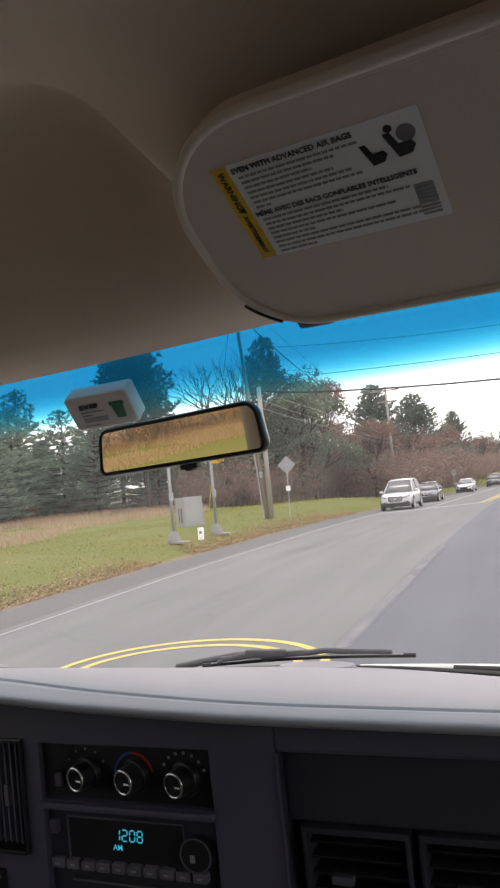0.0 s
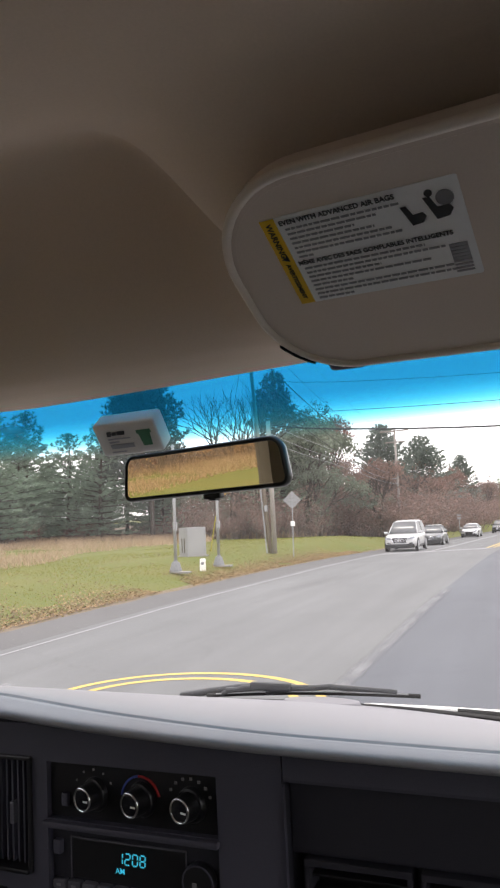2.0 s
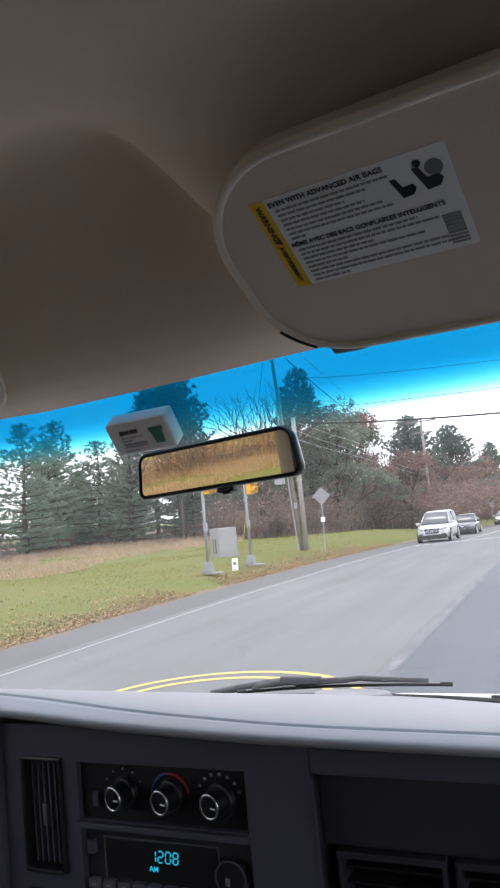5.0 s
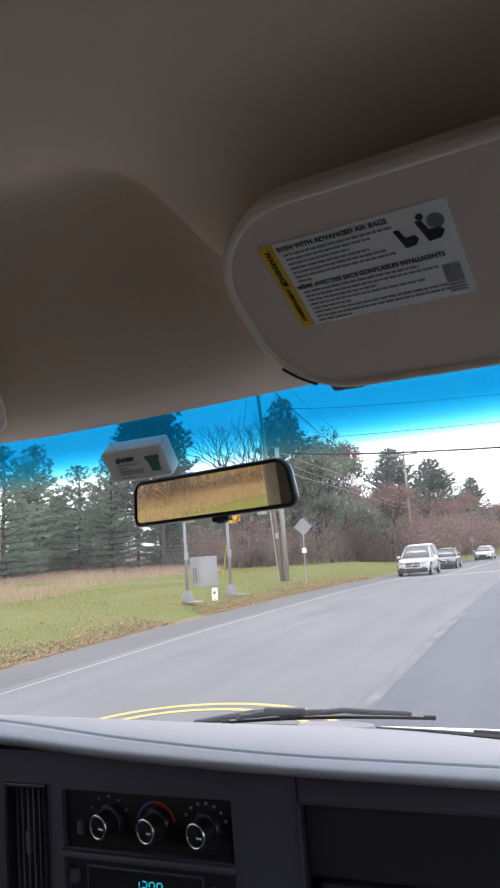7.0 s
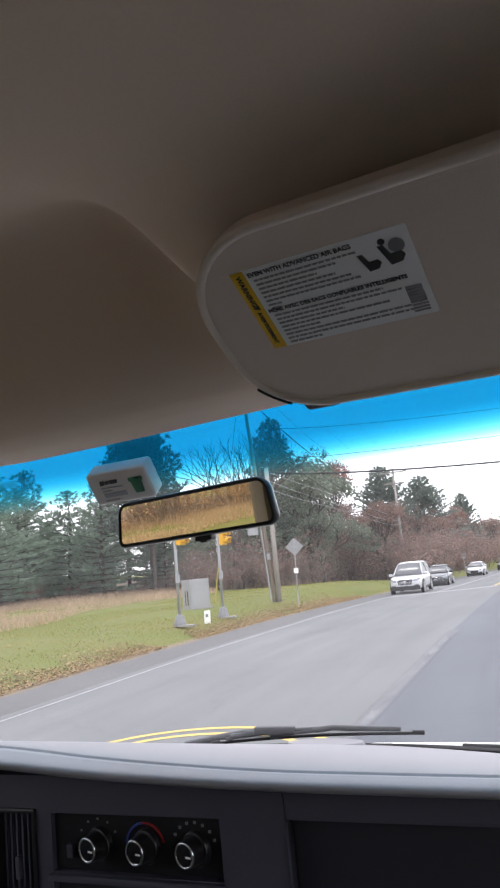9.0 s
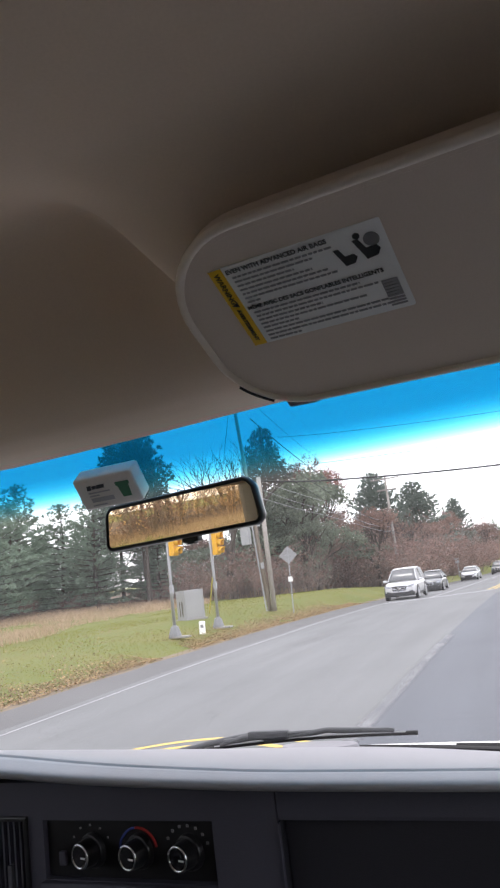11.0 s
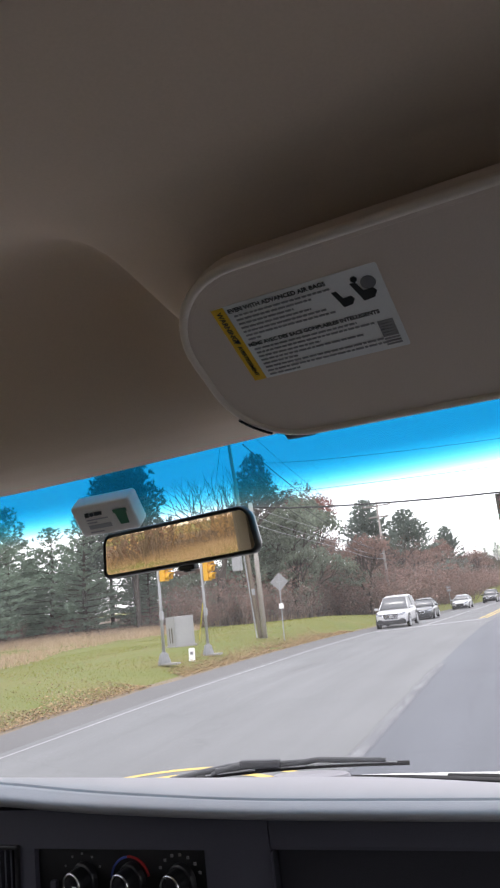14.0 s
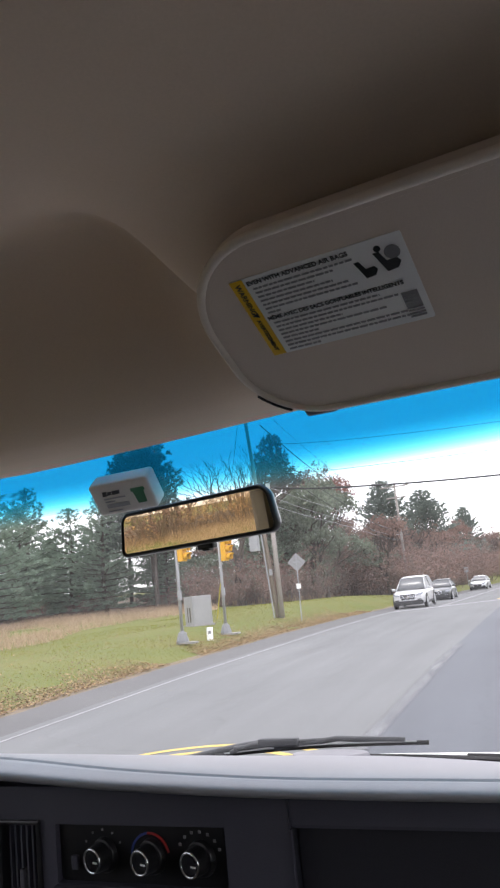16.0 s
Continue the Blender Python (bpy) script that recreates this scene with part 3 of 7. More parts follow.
def build_ceiling():
    xs = [XC - 0.88 + 1.76 * i / 110 for i in range(111)]
    verts, faces = [], []
    nv = 150
    for x in xs:
        ye = header_y(x)
        for j in range(nv + 1):
            y = -3.20 + (ye + 3.20) * (1 - (1 - j / nv) ** 2.0)
            shift = 0.785 - ye
            verts.append((x, y, headliner_z(x, y + shift * smooth01(0.2, 0.7, y))))
        # the rolled front edge
        z0 = headliner_z(x, 0.785)
        verts.append((x, ye + 0.010, z0 + 0.003))
        verts.append((x, ye + 0.014, z0 + 0.012))
        verts.append((x, ye + 0.030, z0 + 0.040))
    n = nv + 4
    for i in range(len(xs) - 1):
        for j in range(n - 1):
            a = i * n + j
            faces.append((a, a + 1, a + n + 1, a + n))
    ob = mesh_part("ceiling", verts, faces, M["headliner"], None, smooth=True)
    tagged(ob, "beige moulded cloth headliner of a van cab", "headliner", kind="structure")
    sol = ob.modifiers.new("thickness", "SOLIDIFY")
    sol.thickness, sol.offset = 0.008, 1.0
    # outer roof skin above it
    roof = part("roof_skin", box(XC, -1.19, 2.125, 1.90, 4.04, 0.03, 0.012), M["van_white"], None)
    tagged(roof, "white painted sheet roof of the van", "van roof", kind="structure")


VIS_U = Vector((0.988, -0.146, -0.03)).normalized()
VIS_N = Vector((0.113, 0.533, 0.839)).normalized()
VIS_V = VIS_N.cross(VIS_U).normalized()
VIS_N = VIS_U.cross(VIS_V).normalized()
VIS_O = Vector((0.437, 0.421, 1.892))


def build_visor(with_label):
    """Local axes: x along the visor, y towards the windshield, z through it; the underside is at z = 0."""
    v = thing("sun_visor", Matrix.Identity(4), "beige vinyl sun visor with a warning label" if with_label else "beige vinyl sun visor on the driver's side", "sun visor", "sun visors of the cab")
    line = rounded(-0.18, 0.0, 0.34, 0.202, (0.088, 0.05, 0.05, 0.074), 12)
    part("panel", prism(line, 0.020, bevel=0.004, seg=2), M["visor"], v, smooth=True)
    inner = rounded(-0.18 + 0.002, 0.002, 0.34 - 0.002, 0.202 - 0.002, (0.086, 0.048, 0.048, 0.072), 12)
    part("piping", tube([(x, y, 0.0015) for x, y in inner], 0.0044, 8, closed=True), M["visor_trim"], v, "raised seam round the edge", smooth=True)
    seam = rounded(-0.18 + 0.0095, 0.0095, 0.34 - 0.0095, 0.202 - 0.0085, (0.079, 0.041, 0.041, 0.066), 12)
    part("seam", tube([(x, y, 0.0004) for x, y in seam], 0.0006, 5, closed=True), M["visor"], v, "stitched seam inside the piping", smooth=True)
    # dark tube standing in for the shaded gap at the inner front corner
    slit = [(-0.106 + 0.0765 * math.cos(radians(a)), 0.128 + 0.0765 * math.sin(radians(a)), -0.0005) for a in range(124, 152, 3)]
    part("slit", tube(slit, 0.0024, 6), M["rubber"], v, "dark tube standing in for the shaded gap in the piping")
    # clip post at the inner end of the front edge
    if with_label:
        part("clip", join(box(-0.124, 0.203, 0.007, 0.034, 0.012, 0.012, 0.004), box(-0.124, 0.208, 0.012, 0.020, 0.012, 0.010, 0.002)), M["bezel"], v, "small dark plastic clip")
    part("hinge_rod", tube([(-0.135, 0.190, 0.022), (-0.118, 0.197, 0.022), (0.06, 0.190, 0.023), (0.33, 0.186, 0.023)], 0.0045, 8), M["rubber"], v, "dark pivot rod")
    if with_label:
        L0, L1, T0, T1 = -0.133, 0.016, 0.0355, 0.1215
        lab = part("warning_label", prism(rounded(L0, T0, L1, T1, (0.002,) * 4, 3), -0.0006), M["label_white"], v, "white paper label with a yellow side strip")
        part("strip", prism([(L0 + 0.0003, T0 + 0.0003), (L0 + 0.0125, T0 + 0.0003), (L0 + 0.0125, T1 - 0.0003), (L0 + 0.0003, T1 - 0.0003)], -0.0009), M["label_yellow"], lab, "yellow warning strip")
        # lettering is read from below: x to the right, y of the text points to the cab's rear
        def put(body, size, x, y, turn=0, mat="ink", bold=0.0):
            m = Matrix.Translation((x, y, -0.0012)) @ Matrix.Rotation(radians(180), 4, "X") @ Matrix.Rotation(radians(turn), 4, "Z")
            text_mesh(body, size, M[mat], lab, m, bold=bold)
        put("WARNING", 0.0068, L0 + 0.0040, T0 + 0.004, -90, bold=0.0001)
        put("AVERTISSEMENT", 0.0050, L0 + 0.0045, T0 + 0.0435, -90, bold=0.0001)
        part("triangle", prism([(L0 + 0.003, T0 + 0.0385), (L0 + 0.0090, T0 + 0.0358), (L0 + 0.0090, T0 + 0.0412)], -0.0012), M["ink"], lab)
        put("EVEN WITH ADVANCED AIR BAGS", 0.0058, L0 + 0.0150, T0 + 0.0075, bold=0.0001)
        put("M\u00caME AVEC DES SACS GONFLABLES INTELLIGENTS", 0.0053, L0 + 0.0150, T0 + 0.0465, bold=0.0001)
        rng = random.Random(4)
        for y0, widths in ((T0 + 0.0112, (0.088, 0.070, 0.052, 0.066, 0.078, 0.084, 0.012)), (T0 + 0.0500, (0.096, 0.110, 0.060, 0.098, 0.034, 0.112, 0.118, 0.030))):
            for k, w in enumerate(widths):
                x, y, end = L0 + 0.018, y0 + 0.0045 * k, L0 + 0.018 + w
                bms = []
                while x < end:
                    s = rng.uniform(0.0025, 0.0075)
                    bms.append(prism([(x, y), (min(end, x + s), y), (min(end, x + s), y + 0.0016), (x, y + 0.0016)], -0.0012))
                    x += s + 0.0012
                part("text_line", join(*bms), M["ink_grey"], lab)
        # seat and child-seat pictogram as plain shapes
        for px, py, s in ((L1 - 0.043, T0 + 0.016, 1.0), (L1 - 0.026, T0 + 0.0125, 1.15)):
            shape = [(0, 0), (0.004, 0), (0.007, 0.008), (0.014, 0.0075), (0.016, 0.011), (0.013, 0.0155), (0.005, 0.0165)]
            part("pictogram", prism([(px + a * s, py + b * s) for a, b in shape], -0.0012), M["ink"], lab)
        part("pictogram", cyl(0.0028, 0.0028, 0.0010, 12, Matrix.Translation((L1 - 0.0215, T0 + 0.0095, -0.0012))), M["ink"], lab)
        part("pictogram", cyl(0.0062, 0.0062, 0.0008, 16, Matrix.Translation((L1 - 0.0115, T0 + 0.0155, -0.0011))), M["mark"], lab)
        for k in range(9):
            y = T1 - 0.031 + 0.0031 * k
            part("code_bar", prism([(L1 - 0.0185, y), (L1 - 0.0055, y), (L1 - 0.0055, y + (0.0026 if k < 5 else 0.0015)), (L1 - 0.0185, y + (0.0026 if k < 5 else 0.0015))], -0.0012), M["ink_grey"], lab)
    return v


def place_visors():
    basis = Matrix((VIS_U, VIS_V, VIS_N)).transposed().to_4x4()
    build_visor(True).matrix_basis = Matrix.Translation(VIS_O) @ basis
    # the driver's visor, mirrored about the centre line by a half turn of its plan
    u = Vector((-VIS_U.x, VIS_U.y, VIS_U.z))
    vv = Vector((-VIS_V.x, VIS_V.y, VIS_V.z))
    n = u.cross(vv)
    m = Matrix((u, vv, n)).transposed().to_4x4()
    d = build_visor(False)
    d.matrix_basis = Matrix.Translation((2 * XC - VIS_O.x + 0.080, VIS_O.y + 0.125, VIS_O.z + 0.026)) @ m @ Matrix.Translation((0, 0, -0.020))


def build_mirror():
    n = Vector((-0.17, -0.98, -0.066)).normalized()
    roll = radians(1.5)
    side = Vector((0, 0, 1)).cross(n).normalized()
    up = n.cross(side).normalized()
    u = (side * math.cos(roll) + up * math.sin(roll)).normalized()
    v = n.cross(u).normalized()
    m = Matrix.Translation((0.095, 0.800, 1.715)) @ Matrix((u, v, n)).transposed().to_4x4()
    mir = thing("rear_view_mirror", m, "black framed rear-view mirror hung from the windshield", "mirror")
    # x along the mirror, y up, z towards the cab

    def outline(grow):
        pts = rounded(-0.1245 - grow, -0.0305 - grow, 0.1245 + grow, 0.0275 + grow, (0.011 + grow, 0.013 + grow, 0.014 + grow, 0.012 + grow), 7)
        out = []
        for x, y in pts:
            arch = 0.0135 * (1 - (x / 0.125) ** 2) if y > 0 else 0.001 * (1 - (x / 0.125) ** 2)
            out.append((x * (1 - 0.05 * (1 if y > 0 else -0.4) * abs(y) / 0.03), y + arch))
        return out
    # housing: rings from the rim to the back
    rings = [[(x, y, 0.004) for x, y in outline(-0.0055)], [(x, y, 0.007) for x, y in outline(-0.003)], [(x, y, 0.006) for x, y in outline(-0.0005)], [(x, y, -0.002) for x, y in outline(0.001)],
             [(x, y, -0.014) for x, y in outline(-0.004)], [(x * 0.6, y * 0.5, -0.026) for x, y in outline(-0.004)], [(x * 0.1, y * 0.1, -0.030) for x, y in outline(-0.004)]]
    verts, faces, k = [p for r in rings for p in r], [], len(rings[0])
    for i in range(len(rings) - 1):
        for j in range(k):
            faces.append((i * k + j, i * k + (j + 1) % k, (i + 1) * k + (j + 1) % k, (i + 1) * k + j))
    faces.append(tuple(range((len(rings) - 1) * k, len(rings) * k)))
    mesh_part("housing", verts, faces, M["gloss_black"], mir, "black plastic rim and shell", smooth=True)
    part("glass", prism(outline(-0.0050), 0.0015, Matrix.Translation((0, 0, 0.003))), M["mirror"], mir, "mirror glass tinted warm like the field it reflects")
    part("tilt_lever", join(box(0.012, -0.0335, -0.004, 0.026, 0.008, 0.012, 0.003), box(0.012, -0.036, -0.004, 0.012, 0.007, 0.010, 0.002)), M["gloss_black"], mir, "black day and night lever")
    inv = m.inverted()
    a, b = inv @ Vector((0.098, 0.88, 1.716)), inv @ Vector((0.102, 0.972, 1.722))
    part("stem", tube([(0, 0, -0.028), a, b], 0.008, 10), M["gloss_black"], mir)
    part("mount_button", cyl(0.014, 0.014, 0.012, 14, Matrix.Translation(b) @ Matrix.Rotation(radians(45), 4, "X")), M["gloss_black"], mir)


def build_transponder():
    o = Vector((-0.0950, 0.875, 1.7500))
    u = Vector((1, 0, 0.03)).normalized()
    v = Vector((0.0, -0.035, 0.0445)).normalized()
    n = u.cross(v).normalized()             # towards the windshield is -n
    if n.y > 0:
        n = -n
    m = Matrix.Translation(o) @ Matrix((u, v, u.cross(v))).transposed().to_4x4()
    t = thing("toll_transponder", m, "white plastic toll tag stuck to the windshield beside the mirror", "toll tag")
    s = 1 if u.cross(v).y < 0 else -1
    part("case", prism(rounded(0, 0, 0.0985, 0.0535, (0.005,) * 4, 4), -s * 0.030, bevel=0.0035), M["tag_white"], t, smooth=True)
    z = s * 0.0003
    part("emblem", prism([(0.0665, 0.039), (0.0885, 0.039), (0.0890, 0.0335), (0.0865, 0.033), (0.0845, 0.013), (0.0705, 0.013), (0.0685, 0.033), (0.0660, 0.0335)], s * 0.0006, Matrix.Translation((0, 0, z))), M["tag_green"], t, "green keystone shape")
    for x0, y0, x1, y1 in ((0.018, 0.0335, 0.025, 0.041), (0.026, 0.0345, 0.033, 0.040), (0.034, 0.0345, 0.047, 0.0405)):
        part("mark", prism([(x0, y0), (x1, y0), (x1 + 0.002, y1), (x0 + 0.002, y1)], s * 0.0006, Matrix.Translation((0, 0, z))), M["ink"], t)
    for x0, y0, x1, y1 in ((0.018, 0.0275, 0.054, 0.0295), (0.018, 0.0225, 0.034, 0.0245), (0.018, 0.0125, 0.056, 0.0195), (0.016, 0.006, 0.040, 0.008)):
        part("text_line", prism([(x0, y0), (x1, y0), (x1, y1), (x0, y1)], s * 0.0006, Matrix.Translation((0, 0, z))), M["ink_grey"], t)


LIP = [(-0.9, 1.432), (-0.6, 1.430), (-0.35, 1.424), (-0.17, 1.414), (-0.08, 1.406), (0.04, 1.400), (0.18, 1.395), (0.44, 1.392), (0.95, 1.391)]
GROOVE = [(-0.9, 0.835), (-0.25, 0.815), (-0.13, 0.806), (0.0, 0.800), (0.16, 0.792), (0.44, 0.792), (0.95, 0.796)]
FAR = [(-0.9, 1.277), (-0.3, 1.273), (0.137, 1.269), (0.39, 1.262), (0.95, 1.258)]


def avg_table(table, x, r=0.06):
    return sum(lerp_table(table, x + r * k / 3) for k in range(-3, 4)) / 7


def build_dashboard():
    dash = thing("dashboard", Matrix.Identity(4), "grey vinyl van dashboard with a dark plastic fascia and radio", "dashboard")
    # pad: lip, upper face with a seam groove, and the slope to the glass
    verts, faces, nx = [], [], 120
    cols = 0
    for i in range(nx + 1):
        x = XC - 0.87 + 1.74 * i / nx
        zl, yg, zf = avg_table(LIP, x), avg_table(GROOVE, x), avg_table(FAR, x)
        yf = 1.425 - 0.20 * ((x - XC) / 0.8) ** 2
        y2 = yg + 0.008
        def top(y):
            t = (y - y2) / (yf - y2)
            return zl + 0.004 + (zf - zl - 0.004) * t + 0.006 * math.sin(math.pi * t)
        row = [(0.830, zl - 0.014), (0.800, zl - 0.012), (0.770, zl - 0.010), (0.753, zl - 0.0065), (0.7465, zl - 0.001), (0.7485, zl + 0.003), (0.756, zl + 0.0048), (0.768, zl + 0.0048)]
        row += [(0.768 + (yg - 0.004 - 0.768) * k / 3, zl + 0.0048 - 0.0008 * k / 3) for k in range(1, 4)]
        row += [(yg - 0.0015, zl + 0.0012), (yg + 0.001, zl + 0.0012), (yg + 0.004, zl + 0.0043)]
        row += [(y2 + (yf - y2) * k / 14, top(y2 + (yf - y2) * k / 14)) for k in range(15)]
        row += [(yf + 0.005, zf - 0.03)]
        cols = len(row)
        verts += [(x, y, z) for y, z in row]
    for i in range(nx):
        for j in range(cols - 1):
            a = i * cols + j
            faces.append((a, a + cols, a + cols + 1, a + 1))
    mesh_part("pad", verts, faces, M["pad"], dash, "light grey grained vinyl top pad", smooth=True)
    # fascia: a sheet with openings, made of strips between them
    def slab(name, x0, x1, z0, z1, y0, y1, mat, bevel=0.003, label=""):
        return part(name, box((x0 + x1) / 2, (y0 + y1) / 2, (z0 + z1) / 2, x1 - x0, y1 - y0, z1 - z0, bevel), M[mat], dash, label)
    # centre stack, charcoal, round the vent, heater panel and radio
    FY = 0.812
    pieces = [(-0.292, -0.258, 0.80, 1.385), (-0.258, -0.187, 1.342, 1.385), (-0.258, -0.187, 1.166, 1.190), (-0.259, -0.187, 0.80, 1.108),
              (-0.233, -0.187, 1.108, 1.166), (-0.187, -0.163, 0.80, 1.385), (-0.163, 0.090, 1.337, 1.385), (-0.163, 0.090, 1.252, 1.2635), (-0.163, 0.090, 0.80, 1.085), (0.090, 0.176, 0.80, 1.380)]
    slab_bms = [box((a + b) / 2, FY + 0.03, (c + d) / 2, b - a, 0.06, d - c, 0.0) for a, b, c, d in pieces]
    cs = join(*slab_bms)
    bmesh.ops.remove_doubles(cs, verts=cs.verts, dist=0.0005)
    part("centre_bezel", cs, M["bezel"], dash, "charcoal plastic surround")
    slab("ledge", -0.166, 0.092, 1.2535, 1.2625, 0.803, 0.822, "bezel", 0.003, "thin ledge under the heater panel")
    # instrument side
    slab("left_fascia", -0.86, -0.305, 0.80, 1.40, 0.83, 0.90, "fascia", 0.006)
    slab("cluster_edge", -0.305, -0.2925, 0.80, 1.395, 0.800, 0.84, "bezel", 0.004)
    # passenger side: dark airbag panel and the vent block below
    slab("upper_fascia", 0.1765, 0.86, 1.337, 1.378, 0.812, 0.842, "bezel", 0.005, "dark band under the top pad")
    slab("airbag_panel", 0.1792, 0.86, 1.252, 1.337, 0.828, 0.850, "fascia", 0.004, "recessed dark airbag cover")
    slab("panel_wall", 0.1764, 0.1788, 0.80, 1.336, 0.815, 0.835, "fascia", 0.0)
    slab("panel_edge", 0.1768, 0.1793, 0.80, 1.336, 0.808, 0.815, "bezel", 0.001, "thin raised edge of the centre stack")
    slab("lower_fascia", 0.190, 0.86, 0.80, 1.105, 0.815, 0.90, "fascia", 0.006)
    slab("vent_surround", 0.470, 0.86, 1.105, 1.252, 0.815, 0.90, "fascia", 0.004)
    slab("back_panel", -0.86, 0.86, 0.80, 1.36, 0.90, 0.93, "gloss_black", 0.0)
    # passenger vents with flat slats
    for x0, x1 in ((0.196, 0.322), (0.332, 0.466)):
        v = part("air_vent", join(box((x0 + x1) / 2, 0.84, 1.246, x1 - x0, 0.04, 0.008, 0.002), box((x0 + x1) / 2, 0.84, 1.109, x1 - x0, 0.04, 0.008, 0.002),
                                  box(x0 + 0.003, 0.84, 1.178, 0.006, 0.04, 0.13, 0.002), box(x1 - 0.003, 0.84, 1.178, 0.006, 0.04, 0.13, 0.002)), M["fascia"], dash, "dark vent with flat slats")
        for k in range(7):
            part("slat", box((x0 + x1) / 2, 0.842, 1.122 + 0.0178 * k, x1 - x0 - 0.012, 0.022, 0.003, 0.001, m=None), M["gloss_black"], v)
        part("tab", box((x0 + x1) / 2 - 0.02, 0.828, 1.190, 0.026, 0.012, 0.010, 0.002), M["bezel"], v)
    # tall centre vent with upright slats
    v = part("air_vent", join(box(-0.2550, 0.822, 1.266, 0.006, 0.03, 0.152, 0.002), box(-0.1900, 0.822, 1.266, 0.006, 0.03, 0.152, 0.002), box(-0.2225, 0.822, 1.339, 0.065, 0.03, 0.006, 0.002), box(-0.2225, 0.820, 1.1925, 0.065, 0.034, 0.006, 0.002)), M["gloss_black"], dash, "tall dark vent with upright slats")
    for k in range(6):
        part("slat", box(-0.2465 + 0.0097 * k, 0.832, 1.266, 0.0028, 0.026, 0.138, 0.0), M["bezel"], v)
    part("tab", box(-0.226, 0.821, 1.262, 0.007, 0.012, 0.030, 0.002), M["button_grey"], v)
    part("pocket", box(-0.2225, 0.872, 1.266, 0.07, 0.01, 0.15), M["gloss_black"], dash)
    # small rocker switch under the vent
    sw = part("switch", box(-0.246, 0.822, 1.137, 0.025, 0.03, 0.056, 0.004), M["gloss_black"], dash, "small black rocker switch")
    part("mark", box(-0.246, 0.8062, 1.138, 0.008, 0.001, 0.007), M["mark"], sw)
    part("mark", box(-0.246, 0.8062, 1.157, 0.014, 0.001, 0.0025), M["mark"], sw)
    part("mark", box(-0.246, 0.8062, 1.118, 0.014, 0.001, 0.0025), M["mark"], sw)

    part("defroster_cover", join(cyl(1, 0.9, 1, 24, Matrix.Translation((0.055, 1.385, 1.2705)) @ Matrix.Diagonal((0.085, 0.030, 0.014, 1)))), M["pad"], dash, "low oval cover at the foot of the windshield", smooth=True)
    # heater panel
    hp = part("heater_panel", prism(rounded(-0.1625, 1.264, 0.0895, 1.3365, (0.006,) * 4, 4), 0.02, Matrix.Translation((0, 0.84, 0)) @ Matrix.Rotation(radians(90), 4, "X"), bevel=0.002), M["gloss_black"], dash, "black heater control panel")
    for kx, sweep, mat in ((-0.093, 0, "mark"), (-0.022, 1, "mark"), (0.049, 0, "mark")):
        kz = 1.2985
        base = Matrix.Translation((kx + 0.004, 0.8205, kz)) @ Matrix.Rotation(radians(-14), 4, "Z") @ Matrix.Rotation(radians(90), 4, "X")
        knob = part("knob", join(cyl(0.0225, 0.0205, 0.008, 28, base, 0.0015), cyl(0.0178, 0.0160, 0.026, 28, base, 0.002)), M["gloss_black"], hp, "round black knob", smooth=False)
        ring = [base @ Vector((0.0142 * math.cos(a), 0.0142 * math.sin(a), 0.0258)) for a in [2 * math.pi * i / 28 for i in range(28)]]
        part("ring", tube(ring, 0.0018, 8, closed=True), M["chrome"], knob, "chrome ring", smooth=True)
        part("dish", cyl(0.0138, 0.0120, 0.0012, 24, base @ Matrix.Translation((0, 0, 0.0258))), M["piano_black"], knob, "polished black face")
        part("pointer", box(0.007, -0.001, 0.0272, 0.008, 0.0022, 0.0006, m=base), M["label_white"], knob)
        if sweep:
            for a0, a1, c in ((95, 175, "mark_blue"), (10, 95, "mark_red")):
                arc = [(kx + 0.0275 * math.cos(radians(a)), 0.8195, kz + 0.0275 * math.sin(radians(a))) for a in np.linspace(a0, a1, 10)]
                part("scale_arc", tube(arc, 0.0016, 5), M[c], hp, "printed red and blue scale")
        else:
            n = 7 if kx > 0 else 5
            for i in range(n):
                a = radians(150 - i * (130 if kx > 0 else 120) / (n - 1))
                px, pz = kx + 0.0305 * math.cos(a), kz + 0.0305 * math.sin(a)
                part("scale_mark", box(px, 0.8195, pz, 0.0036 if kx > 0 else 0.0025, 0.001, 0.0034 if kx > 0 else 0.0025, m=None), M["mark"], hp)
    part("button", box(-0.137, 0.818, 1.288, 0.011, 0.008, 0.018, 0.003), M["bezel"], hp)

    # radio
    rd = part("radio", prism(rounded(-0.1625, 1.086, 0.0895, 1.2515, (0.005,) * 4, 4), 0.02, Matrix.Translation((0, 0.842, 0)) @ Matrix.Rotation(radians(90), 4, "X"), bevel=0.002), M["fascia"], dash, "black car radio with a lit clock")
    part("screen", box(-0.045, 0.8215, 1.2135, 0.168, 0.003, 0.050, 0.001), M["gloss_black"], rd, "dark display window")
    # lit clock: seven-segment digits that lean a little
    lit = {"1": "bc", "2": "abged", "0": "abcdef", "8": "abcdefg"}
    w7, h7 = 0.0074, 0.0140
    bars = {"a": (0, h7, w7, h7), "b": (w7, h7 / 2, w7, h7), "c": (w7, 0, w7, h7 / 2), "d": (0, 0, w7, 0), "e": (0, 0, 0, h7 / 2), "f": (0, h7 / 2, 0, h7), "g": (0, h7 / 2, w7, h7 / 2)}
